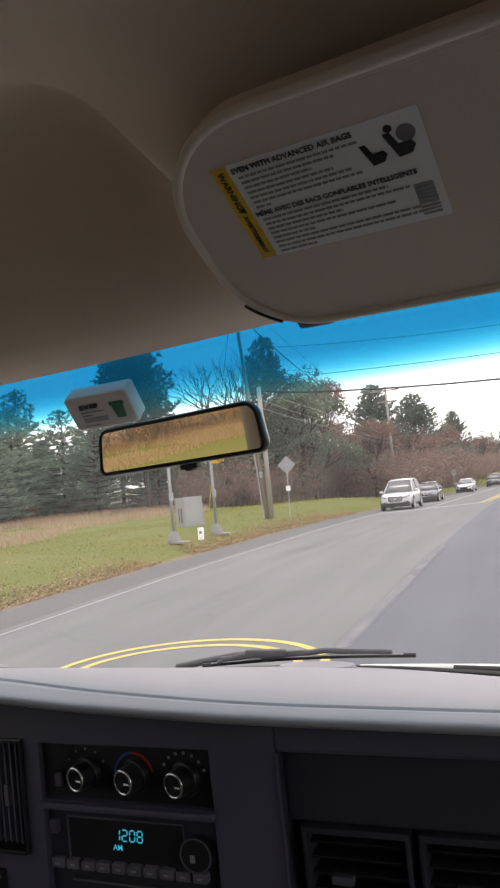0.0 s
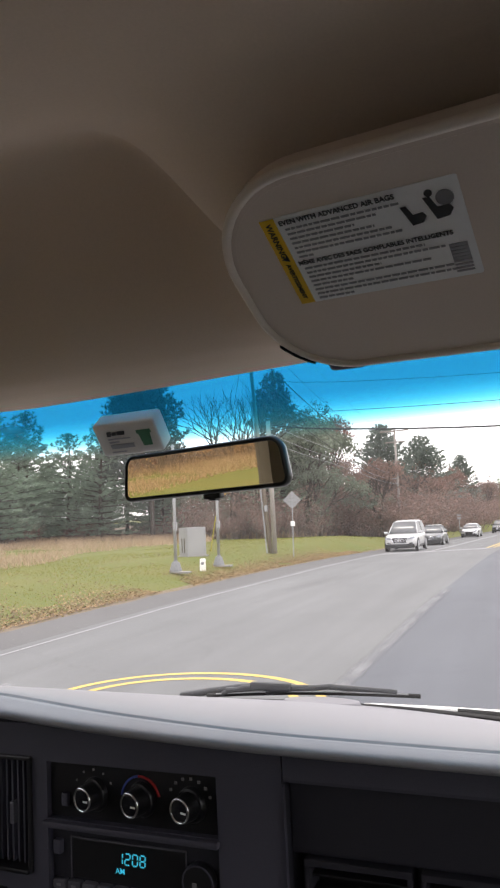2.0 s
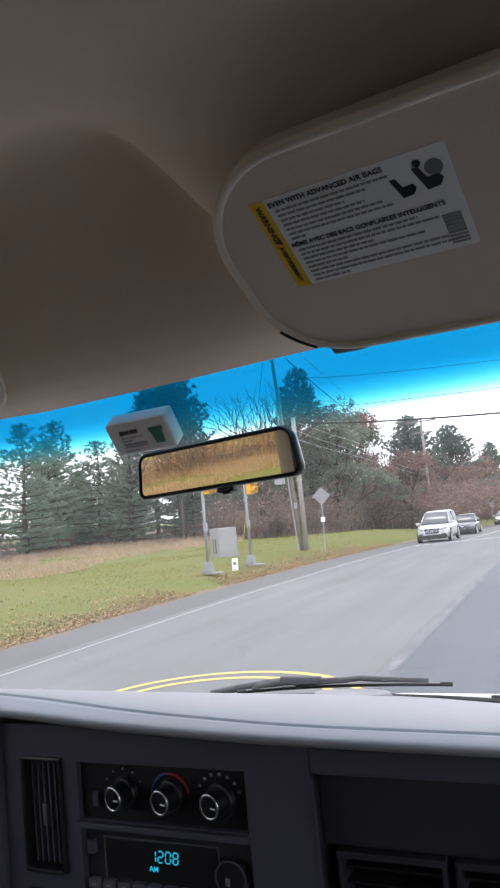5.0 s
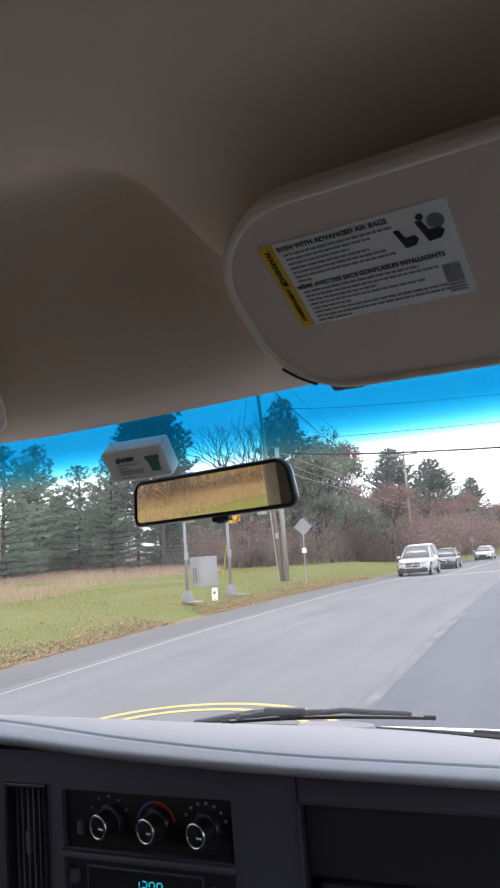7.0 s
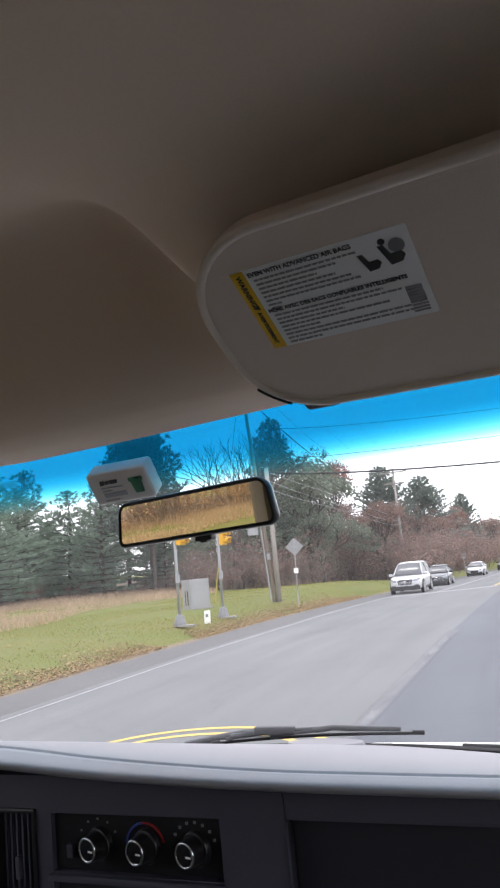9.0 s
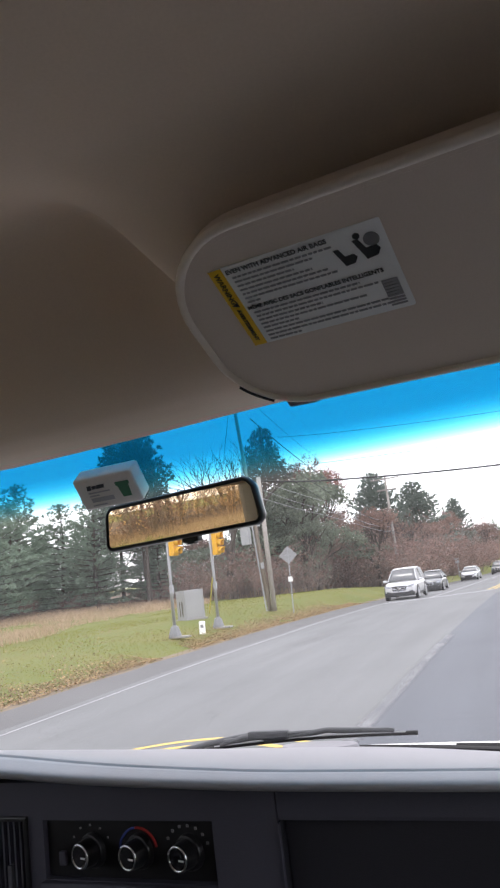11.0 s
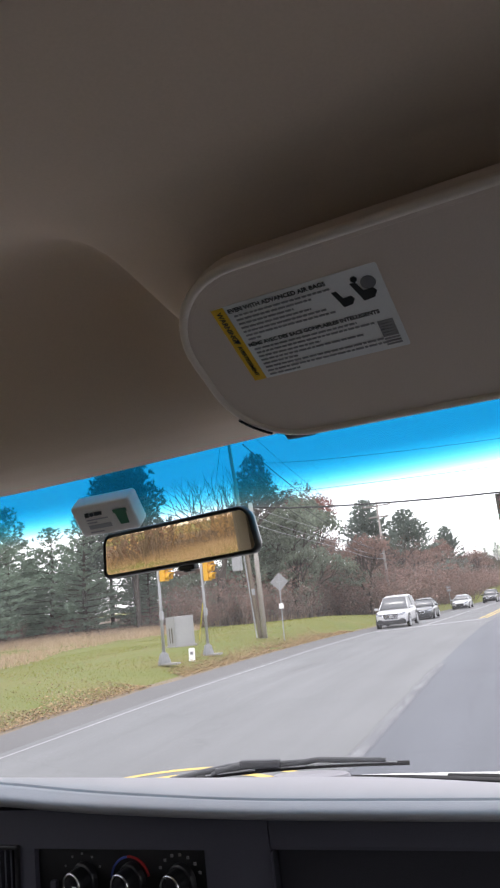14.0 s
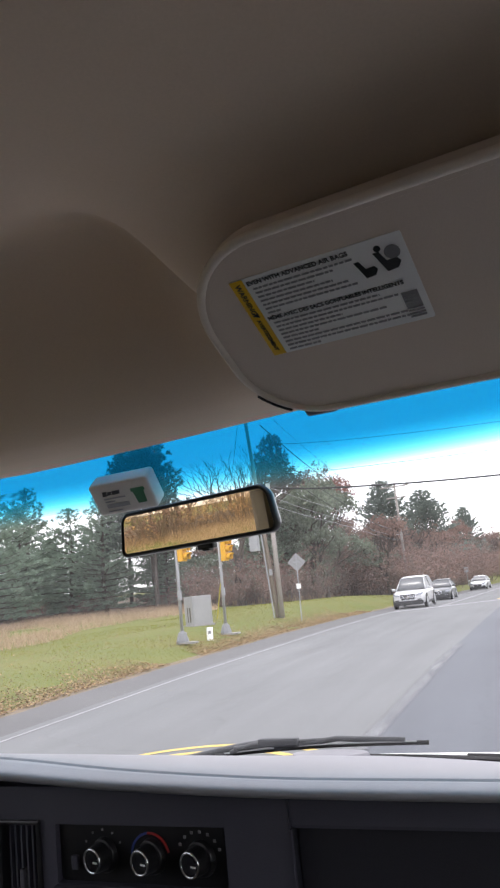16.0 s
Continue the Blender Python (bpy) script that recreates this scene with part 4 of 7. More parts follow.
    for k, digit in enumerate("1208"):
        bms = []
        for seg in lit[digit]:
            x0, z0, x1, z1 = bars[seg]
            up, g7, th = x0 == x1, 0.0010, 0.0008
            x0, x1, z0, z1 = (x0 - th, x1 + th, z0 + g7, z1 - g7) if up else (x0 + g7, x1 - g7, z0 - th, z1 + th)
            q = [(-0.0600 + 0.0112 * k + px + 0.07 * pz, pz + 1.2135) for px, pz in ((x0, z0), (x1, z0), (x1, z1), (x0, z1))]
            bms.append(prism(q, 0.0006, Matrix.Translation((0, 0.8196, 0)) @ Matrix.Rotation(radians(90), 4, "X")))
        part("clock_digit", join(*bms), M["display"], rd)
    text_mesh("AM", 0.0098, M["display"], rd, Matrix.Translation((-0.063, 0.8192, 1.2015)) @ Matrix.Rotation(radians(90), 4, "X"), "clock_suffix", 0.0001)
    tune = part("tuning_knob", join(cyl(0.0225, 0.021, 0.012, 28, Matrix.Translation((0.060, 0.8215, 1.209)) @ Matrix.Rotation(radians(90), 4, "X"), 0.002)), M["gloss_black"], rd, "round black tuning knob")
    part("note_mark", box(0.056, 0.8092, 1.205, 0.006, 0.001, 0.009), M["mark"], tune)
    part("ring", tube([(0.060 + 0.0205 * math.cos(2 * math.pi * i / 28), 0.8100, 1.209 + 0.0205 * math.sin(2 * math.pi * i / 28)) for i in range(28)], 0.0013, 6, closed=True), M["bezel"], tune, "thin grey ring", smooth=True)
    part("screen_frame", tube([(-0.131, 0.8195, 1.187), (-0.131, 0.8195, 1.240), (0.041, 0.8195, 1.240), (0.041, 0.8195, 1.187)], 0.0014, 5), M["button_grey"], rd, "thin grey edge of the display")
    for k in range(10):
        part("preset_button", box(-0.148 + 0.0232 * k, 0.819, 1.1795, 0.0205, 0.012, 0.0125, 0.003), M["button_grey"], rd)
        part("button_mark", box(-0.148 + 0.0232 * k, 0.8127, 1.1795, 0.007, 0.0005, 0.003), M["mark"], rd)
    part("disc_slot", box(-0.050, 0.8222, 1.1605, 0.160, 0.002, 0.005, 0.001), M["gloss_black"], rd)
    part("slot_edge", box(-0.050, 0.8215, 1.1570, 0.164, 0.003, 0.0026, 0.0008), M["button_grey"], rd)
    part("side_button", box(-0.151, 0.819, 1.226, 0.012, 0.010, 0.018, 0.002), M["bezel"], rd)
    for k in range(3):
        part("side_button", box(-0.148 + 0.019 * k, 0.819, 1.126, 0.015, 0.010, 0.014, 0.002), M["bezel"], rd)
        part("side_button", box(0.028 + 0.022 * k, 0.819, 1.126, 0.016, 0.010, 0.014, 0.002), M["bezel"], rd)
    vol = part("volume_knob", cyl(0.024, 0.0225, 0.018, 28, Matrix.Translation((-0.055, 0.8215, 1.112)) @ Matrix.Rotation(radians(90), 4, "X"), 0.002), M["gloss_black"], rd, "round black volume knob")
    part("ring", tube([(-0.055 + 0.0218 * math.cos(2 * math.pi * i / 28), 0.8030, 1.112 + 0.0218 * math.sin(2 * math.pi * i / 28)) for i in range(28)], 0.0012, 6, closed=True), M["chrome"], vol, "thin chrome ring", smooth=True)


def build_van_shell():
    # closed cab: sides with window openings, rear wall, floor
    for name, x, s in (("wall_left", XC - 0.90, -1), ("wall_right", XC + 0.90, 1)):
        pillar = -0.47 if s < 0 else -0.52
        zs, posts, panes = (0.35, 1.18, 1.78, 2.11), ((-3.25, -3.05), (-1.75, -1.65), (-0.60, pillar), (0.72, 0.90)), ((-3.05, -1.75), (-1.65, -0.60), (pillar, 0.72))
        # left sill raised, out of view, to keep ground light off the headliner hollow
        sill = 1.36 if s < 0 else 1.20
        bms = [box(x, (pillar + 0.72) / 2, (zs[1] + sill) / 2 - 0.004, 0.05, 0.72 - pillar, sill - zs[1]), box(x, -1.175, (zs[0] + zs[1]) / 2, 0.06, 4.15, zs[1] - zs[0]), box(x, -1.175, (zs[2] + zs[3]) / 2, 0.06, 4.15, zs[3] - zs[2])]
        bms += [box(x, (p + q) / 2, 1.48, 0.06, q - p, 0.60) for p, q in posts]
        w = part(name, join(*bms), M["trim_beige"], None)
        tagged(w, "beige-grey trimmed van side with window openings", "wall", kind="structure")
        for k, (p, q) in enumerate(panes):
            # panes behind the doors are added, unseen; their tint sets the light from behind
            g = part("window_%d" % (2 + k + (0 if s < 0 else 3)), box(x + s * 0.01, (p + q) / 2, 1.48, 0.005, q - p, 0.60), M["side_glass"] if q > 0 else M["tinted_glass"], None)
            tagged(g, "clear side window of the van" if q > 0 else "added unseen rear side window, tinted to dim the cab", "window", kind="structure")
            g.visible_shadow = q < 0
        # lower side ahead of the door, beside the dashboard
        f = part("wall_front_left" if s < 0 else "wall_front_right", box(x, 1.18, 0.79, 0.06, 0.56, 0.88), M["trim_grey"], None)
        tagged(f, "inner side of the van beside the footwell", "wall", kind="structure")
        pil = part("trim_left_pillar" if s < 0 else "trim_right_pillar", tube([(x, 1.27, 1.20), (x, 1.06, 1.55), (x - s * 0.005, 0.74, 1.86)], 0.045, 10), M["trim_grey"], None, smooth=True)
        tagged(pil, "grey trimmed windshield pillar", "pillar", kind="structure")
    w = part("wall_rear", join(box(XC, -3.27, 0.765, 1.86, 0.05, 0.83), box(XC, -3.27, 1.945, 1.86, 0.05, 0.33), box(XC - 0.84, -3.27, 1.48, 0.18, 0.05, 0.60), box(XC + 0.84, -3.27, 1.48, 0.18, 0.05, 0.60)), M["trim_beige"], None)
    tagged(w, "plain rear end of the van with a window", "wall", kind="structure")
    # added pane, out of view; its tint holds down light from the rear
    g = part("window_8", box(XC, -3.275, 1.48, 1.50, 0.005, 0.60), M["tinted_glass"], None)
    tagged(g, "added unseen rear window, tinted to dim the cab", "window", kind="structure")
    f = part("floor", box(XC, -0.92, 0.45, 1.80, 4.66, 0.06), M["carpet"], None)
    tagged(f, "beige-grey carpet on the van floor", "floor", kind="structure")
    f = part("wall_front", box(XC, 1.44, 0.76, 1.74, 0.05, 0.86), M["trim_grey"], None)
    tagged(f, "firewall behind the dashboard", "wall", kind="structure")
    # nose: hood, cowl, front
    nose = thing("van_nose", Matrix.Identity(4), "white painted hood and dark cowl of the van", "van")
    verts, faces, nx, ny = [], [], 96, 14
    for i in range(nx + 1):
        x = XC - 0.86 + 1.72 * i / nx
        for j in range(ny + 1):
            t = j / ny
            y = 1.54 + 0.86 * t
            edge = ((x - XC) / 0.86) ** 4
            z = 1.2435 - 0.232 * t - 0.06 * max(0, t - 0.6) ** 1.5 * 4 - 0.05 * edge
            z -= 0.06 * (1 - smooth01(0.065, 0.105, x))
            verts.append((x, y, z))
    for i in range(nx):
        for j in range(ny):
            a = i * (ny + 1) + j
            faces.append((a, a + ny + 1, a + ny + 2, a + 1))
    hood = mesh_part("hood", verts, faces, M["van_white"], nose, "white painted hood", smooth=True)
    hood.modifiers.new("thickness", "SOLIDIFY").thickness = 0.02
    part("cowl", tube([(XC - 0.80 + 1.60 * i / 20, glass_low_y(XC - 0.80 + 1.60 * i / 20) + 0.05, 1.183) for i in range(21)], 0.045, 10), M["rubber"], nose, "dark plastic cowl", smooth=True)
    dome = bmesh.new()
    bmesh.ops.create_uvsphere(dome, u_segments=24, v_segments=10, radius=1, matrix=Matrix.Translation((0.046, 1.515, 1.232)) @ Matrix.Diagonal((0.068, 0.030, 0.017, 1)))
    part("cowl_cover", dome, M["trim_grey"], nose, "low dark cowl cover before the windshield", smooth=True)
    part("wiper_pivot_cover", prism([(-0.790, 1.19), (-0.660, 1.19), (-0.664, 1.276), (-0.686, 1.297), (-0.700, 1.2945), (-0.760, 1.277)], 0.040, Matrix.Translation((0, 1.36, 0)) @ Matrix.Rotation(radians(90), 4, "X"), bevel=0.004), M["cast_grey"], nose, "grey wedge-shaped cover of the wiper pivot")
    part("washer_nozzle", box(0.128, 1.515, 1.240, 0.016, 0.010, 0.014, 0.003), M["rubber"], nose, "small black washer nozzle")
    part("front", box(XC, 2.38, 0.44, 1.70, 0.10, 0.90, 0.04), M["van_white"], nose)
    part("fender", box(XC - 0.86, 1.95, 0.60, 0.07, 0.86, 0.62, 0.03), M["van_white"], nose)
    part("fender", box(XC + 0.86, 1.95, 0.60, 0.07, 0.86, 0.62, 0.03), M["van_white"], nose)
    for sx in (-1, 1):
        part("wheel", join(cyl(0.40, 0.40, 0.24, 32, Matrix.Translation((XC + sx * 0.70 - 0.12, 1.95, -0.005)) @ Matrix.Rotation(radians(90), 4, "Y"), 0.04)), M["rubber"], nose, "black tyre")
    # sill, rear bumper and rear wheels
    for sx in (-1, 1):
        part("rocker", box(XC + sx * 0.90, -0.9, 0.26, 0.05, 4.6, 0.36, 0.02), M["van_white"], nose, "white painted rocker panel")
        part("wheel", cyl(0.40, 0.40, 0.24, 32, Matrix.Translation((XC + sx * 0.72 - 0.12, -2.3, -0.005)) @ Matrix.Rotation(radians(90), 4, "Y"), 0.04), M["rubber"], nose, "black tyre")
        part("axle_stub", box(XC + sx * 0.35, -2.3, 0.1, 0.7, 0.14, 0.5, 0.02), M["rubber"], nose)
        part("axle_stub", box(XC + sx * 0.35, 1.95, 0.2, 0.7, 0.14, 0.6, 0.02), M["rubber"], nose)
    # wipers
    def wiper(tip, foot, root, hub_at, label):
        w = thing("windshield_wiper", Matrix.Identity(4), label, "wiper", "wipers of the windshield")
        tip, foot, root = (Vector(p) for p in (tip, foot, root))

        def along(t):
            return foot.lerp(tip, t) + Vector((0, 0, 0.006 * math.sin(math.pi * t)))
        part("blade", tube([along(k / 16) for k in range(17)], 0.0045, 6), M["rubber"], w, "black rubber blade", smooth=True)
        part("rail", tube([along(0.05 + 0.9 * k / 12) + Vector((0, -0.004, 0.0035)) for k in range(13)], 0.0014, 5), M["galvanised"], w, "thin bright steel rail")
        part("spine", tube([along(0.10 + 0.78 * k / 12) + Vector((0, 0, 0.009 + 0.003 * math.sin(math.pi * k / 12))) for k in range(13)], 0.0062, 6, taper=0.45), M["wiper_plastic"], w, smooth=True)
        hub = along(hub_at) + Vector((0, 0, 0.014))
        for t0, t1 in ((0.08, hub_at), (hub_at, 0.90)):
            part("bridge", tube([along(t0) + Vector((0, 0, 0.002)), along((t0 + t1) / 2) + Vector((0, 0, 0.013)), along(t1) + Vector((0, 0, 0.005 if t1 > hub_at else 0.014))], 0.0062, 6), M["wiper_plastic"], w, smooth=True)
        part("hub", box(hub.x + 0.01, hub.y, hub.z, 0.090, 0.016, 0.018, 0.005), M["wiper_plastic"], w)
        part("arm", tube([root, root.lerp(hub, 0.35) + Vector((0, 0, 0.003)), root.lerp(hub, 0.7) + Vector((0, 0, 0.004)), hub], 0.0080, 8), M["wiper_plastic"], w, smooth=True)
    wiper((0.240, 1.440, 1.287), (-0.215, 1.428, 1.272), (-0.290, 1.452, 1.262), 0.30, "black windshield wiper parked over the cowl")
    wiper((-0.59, 1.355, 1.276), (-0.84, 1.24, 1.275), (-0.62, 1.46, 1.245), 0.5, "black wiper on the driver's side of the windshield")
    part("washer_line", tube([(0.30, 1.515, 1.243), (0.50, 1.475, 1.246), (0.70, 1.41, 1.243)], 0.005, 6), M["rubber"], nose, smooth=True)


build_windshield()
build_ceiling()
place_visors()
build_mirror()
build_transponder()
build_dashboard()
build_van_shell()


# ================= outdoors =================
def road_shift(y):
    """The road bends gently to the right beyond the crossing."""
    return 0.0 if y < 30 else 0.022 * (y - 30) + 0.00004 * (y - 30) ** 2


def verge_z(x):
    return 0.27 * smooth01(-7.6, -10.5, x) + 0.25 * smooth01(-16, -40, x)


def strip(name, x_left, x_right, y0, y1, z, mat, label, category, kind="structure", parent=None, step=2.0, thick=0.0):
    """A band of paving or paint that follows the road."""
    n = max(1, int((y1 - y0) / step))
    verts, faces = [], []
    for i in range(n + 1):
        y = y0 + (y1 - y0) * i / n
        s = road_shift(y)
        for x in (x_left, x_right):
            verts.append((x + s, y, z))
    for i in range(n):
        faces.append((2 * i, 2 * i + 1, 2 * i + 3, 2 * i + 2))
    ob = mesh_part(name, verts, faces, mat, parent)
    return tagged(ob, label, category, kind=kind)


def build_ground():
    xs = [-900, -300, -120, -70, -45, -38, -32, -27, -23, -20, -18, -16, -14.5, -13, -12, -11, -10.3, -9.6, -9.0, -8.5, -8.0, -7.6, -7.2, -6.0, 0, 6.5, 8, 10, 14, 20, 35, 70, 150, 400, 900]
    ys = [-900, -300, -120, -60, -40] + [-30 + 2.5 * k for k in range(73)] + [170, 200, 250, 320, 420, 600, 900, 1500, 3000]
    verts, faces = [], []
    for x in xs:
        for y in ys:
            s = road_shift(min(y, 320))
            z = verge_z(x) if x < 0 else 0.15 * smooth01(6.5, 12, x)
            if -8.0 < x < 6.6:
                z = -0.03
            elif x <= -9:
                z += 0.06 * noise.noise(Vector((x * 0.3, y * 0.3, 0)))
            verts.append((x + s, y, z))
    n = len(ys)
    for i in range(len(xs) - 1):
        for j in range(n - 1):
            a = i * n + j
            faces.append((a, a + n, a + n + 1, a + 1))
    g = mesh_part("ground", verts, faces, M["grass"], None, smooth=True)
    tagged(g, "mown autumn grass verge and fields", "ground", kind="structure")
    # forest floor under the trees, a little above the grass
    for x0, x1, y0, y1 in ((-140, -27, -60, 40), (-140, -20, 40, 62), (-140, -13.2, 62, 260)):
        vv, ff = [], []
        nx, ny = 14, 40
        for i in range(nx + 1):
            for j in range(ny + 1):
                y = y0 + (y1 - y0) * j / ny
                x = x0 + (x1 - x0) * i / nx
                if i == nx:
                    x += 1.6 * noise.noise(Vector((0.0, y * 0.22, 3.0)))
                s = road_shift(min(y, 320))
                vv.append((x + s, y, verge_z(x) + 0.10 + 0.12 * noise.noise(Vector((x * 0.2, y * 0.2, 5)))))
        for i in range(nx):
            for j in range(ny):
                a = i * (ny + 1) + j
                ff.append((a, a + ny + 1, a + ny + 2, a + 1))
        f = mesh_part("ground_forest_floor", vv, ff, M["forest_floor"], None, smooth=True)
        tagged(f, "brown leaf litter under the trees", "ground", kind="structure")
    strip("road", -6.40, -1.45, -60, 320, 0.0, M["asphalt"], "worn pale grey asphalt road", "road")
    strip("road_near_lane", -1.45, 6.4, -60, 320, 0.0, M["asphalt_new"], "newer darker asphalt of the near lane", "road")
    strip("pavement_shoulder", -7.80, -6.40, -60, 320, -0.004, M["shoulder"], "narrow asphalt shoulder beside the grass", "shoulder")
    vv, ff = [], []
    for k in range(201):
        y = -20 + 0.4 * k
        vv += [(-7.86 + 0.10 * noise.noise(Vector((1.5, y * 0.9, 0))) + road_shift(y), y, 0.022), (-7.44 + 0.09 * noise.noise(Vector((7.5, y * 1.4, 0))) + road_shift(y), y, -0.014)]
    ff = [(2 * k, 2 * k + 1, 2 * k + 3, 2 * k + 2) for k in range(200)]
    o = mesh_part("ground_dirt_edge", vv, ff, M["dirt"], None, smooth=True)
    tagged(o, "tan dirt and grit along the edge of the asphalt", "ground", kind="structure")
    strip("pavement_far_shoulder", 6.4, 7.2, -60, 320, -0.004, M["shoulder"], "narrow asphalt shoulder beside the grass", "shoulder")
    # markings
    strip("trim_edge_line", -6.180, -6.135, -60, 320, 0.004, M["paint_white"], "thin white painted edge line", "road marking")
    strip("trim_far_edge_line", 5.9, 6.0, -60, 320, 0.004, M["paint_white"], "thin white painted edge line", "road marking")
    strip("trim_centre_line", -2.30, -2.19, 36.6, 320, 0.004, M["paint_yellow"], "yellow painted centre line", "road marking")
    strip("trim_centre_line", -2.02, -1.91, 36.6, 320, 0.004, M["paint_yellow"], "yellow painted centre line", "road marking")
    strip("trim_lane_line", -4.52, -4.40, 33.4, 110, 0.004, M["paint_white"], "white painted lane line", "road marking")
    # stop line of the oncoming lanes, set askew
    q = [(-6.15, 31.2), (-6.15, 31.75), (-1.85, 36.0), (-1.85, 35.4)]
    o = mesh_part("trim_stop_line", [(x, y, 0.005) for x, y in q], [(3, 2, 1, 0)], M["paint_white"], None)
    tagged(o, "white painted stop line", "road marking", kind="structure")
    # a worn lane line with ragged edges
    vv, ff = [], []
    for k in range(61):
        y = 6.4 + 8.6 * k / 60
        mid = -1.40 + 0.018 * math.sin(k * 0.13)
        vv += [(mid - 0.14, y, 0.004), (mid + 0.14, y, 0.004)]
    ff = [(2 * k, 2 * k + 1, 2 * k + 3, 2 * k + 2) for k in range(60)]
    o = mesh_part("trim_worn_line", vv, ff, M["paint_faint"], None)
    tagged(o, "worn white lane marking", "road marking", kind="structure")
    for x0, y0, x1, y1 in ((-4.95, 15.3, -4.42, 20.3), (-4.65, 15.3, -4.18, 19.5)):
        sx = 0.055
        o = mesh_part("trim_tyre_mark", [(x0 - sx, y0, 0.006), (x0 + sx, y0, 0.006), (x1 + sx * 0.4, y1, 0.006), (x1 - sx * 0.4, y1, 0.006)], [(0, 1, 2, 3)], M["skid"], None)
        tagged(o, "dark tyre mark on the asphalt", "tyre mark", kind="structure")
    # hatched island that tapers to a rounded nose, behind and under the van
    nose_y, cy, xl, xr = 7.10, 5.90, -4.07, -1.37
    def line(points, w, name="trim_island_line"):
        vv, ff = [], []
        for i, p in enumerate(points):
            a, b = Vector(points[max(0, i - 1)]), Vector(points[min(len(points) - 1, i + 1)])
            d = (b - a).normalized()
            nrm = Vector((-d.y, d.x))
            for s in (-0.5, 0.5):
                vv.append((p[0] + nrm.x * w * s, p[1] + nrm.y * w * s, 0.004))
        for i in range(len(points) - 1):
            ff.append((2 * i, 2 * i + 1, 2 * i + 3, 2 * i + 2))
        o = mesh_part(name, vv, ff, M["paint_yellow"], None)
        tagged(o, "yellow painted line of the traffic island", "road marking", kind="structure")
    for inset in (0.0, 0.24):
        a = [(xl + inset, -41.1 + 1.0 * k) for k in range(48)]
        cx, rx, ry = (xl + xr) / 2, (xr - xl) / 2 - inset, nose_y - cy - inset
        a += [(cx - rx * math.cos(radians(t)), cy + ry * math.sin(radians(t))) for t in range(5, 180, 7)]
        a += [(xr - inset, cy - 1.0 * k) for k in range(48)]
        line(a, 0.086)
    for k in range(20):
        y = 1.9 - 2.35 * k
        o = mesh_part("trim_island_stripe", [(xl + 0.32, y - 1.9, 0.004), (xl + 0.32, y - 1.45, 0.004), (xr - 0.32, y + 0.45, 0.004), (xr - 0.32, y, 0.004)], [(3, 2, 1, 0)], M["paint_yellow"], None)
        tagged(o, "slanting yellow stripe of the traffic island", "road marking", kind="structure")
    o = mesh_part("trim_near_stop_line", [(-1.75, 5.50, 0.008), (5.8, 5.75, 0.008), (5.8, 6.28, 0.008), (-1.75, 6.02, 0.008)], [(0, 1, 2, 3)], M["paint_white"], None)
    tagged(o, "white painted stop line", "road marking", kind="structure")


def blades(name, count, region, height, width, mat, label, category, seed, lean=0.35, cross=False):
    """Scattered blades or leaves as one object."""
    rng = np.random.default_rng(seed)
    pts = region(rng, count)
    verts = np.zeros((len(pts), 3, 3))
    ang = rng.uniform(0, 2 * math.pi, len(pts))
    h = height * rng.uniform(0.55, 1.25, len(pts))
    w = width * rng.uniform(0.6, 1.3, len(pts))
    dx, dy = np.cos(ang) * w / 2, np.sin(ang) * w / 2
    la, ll = rng.uniform(0, 2 * math.pi, len(pts)), lean * h * rng.uniform(0.2, 1.3, len(pts))
    verts[:, 0] = pts + np.stack([-dx, -dy, 0 * dx], -1)
    verts[:, 1] = pts + np.stack([dx, dy, 0 * dx], -1)
    verts[:, 2] = pts + np.stack([np.cos(la) * ll, np.sin(la) * ll, h], -1)
    faces = np.arange(len(pts) * 3).reshape(-1, 3)
    ob = mesh_part(name, verts.reshape(-1, 3).tolist(), faces.tolist(), mat, None)
    return tagged(ob, label, category, kind="stuff")


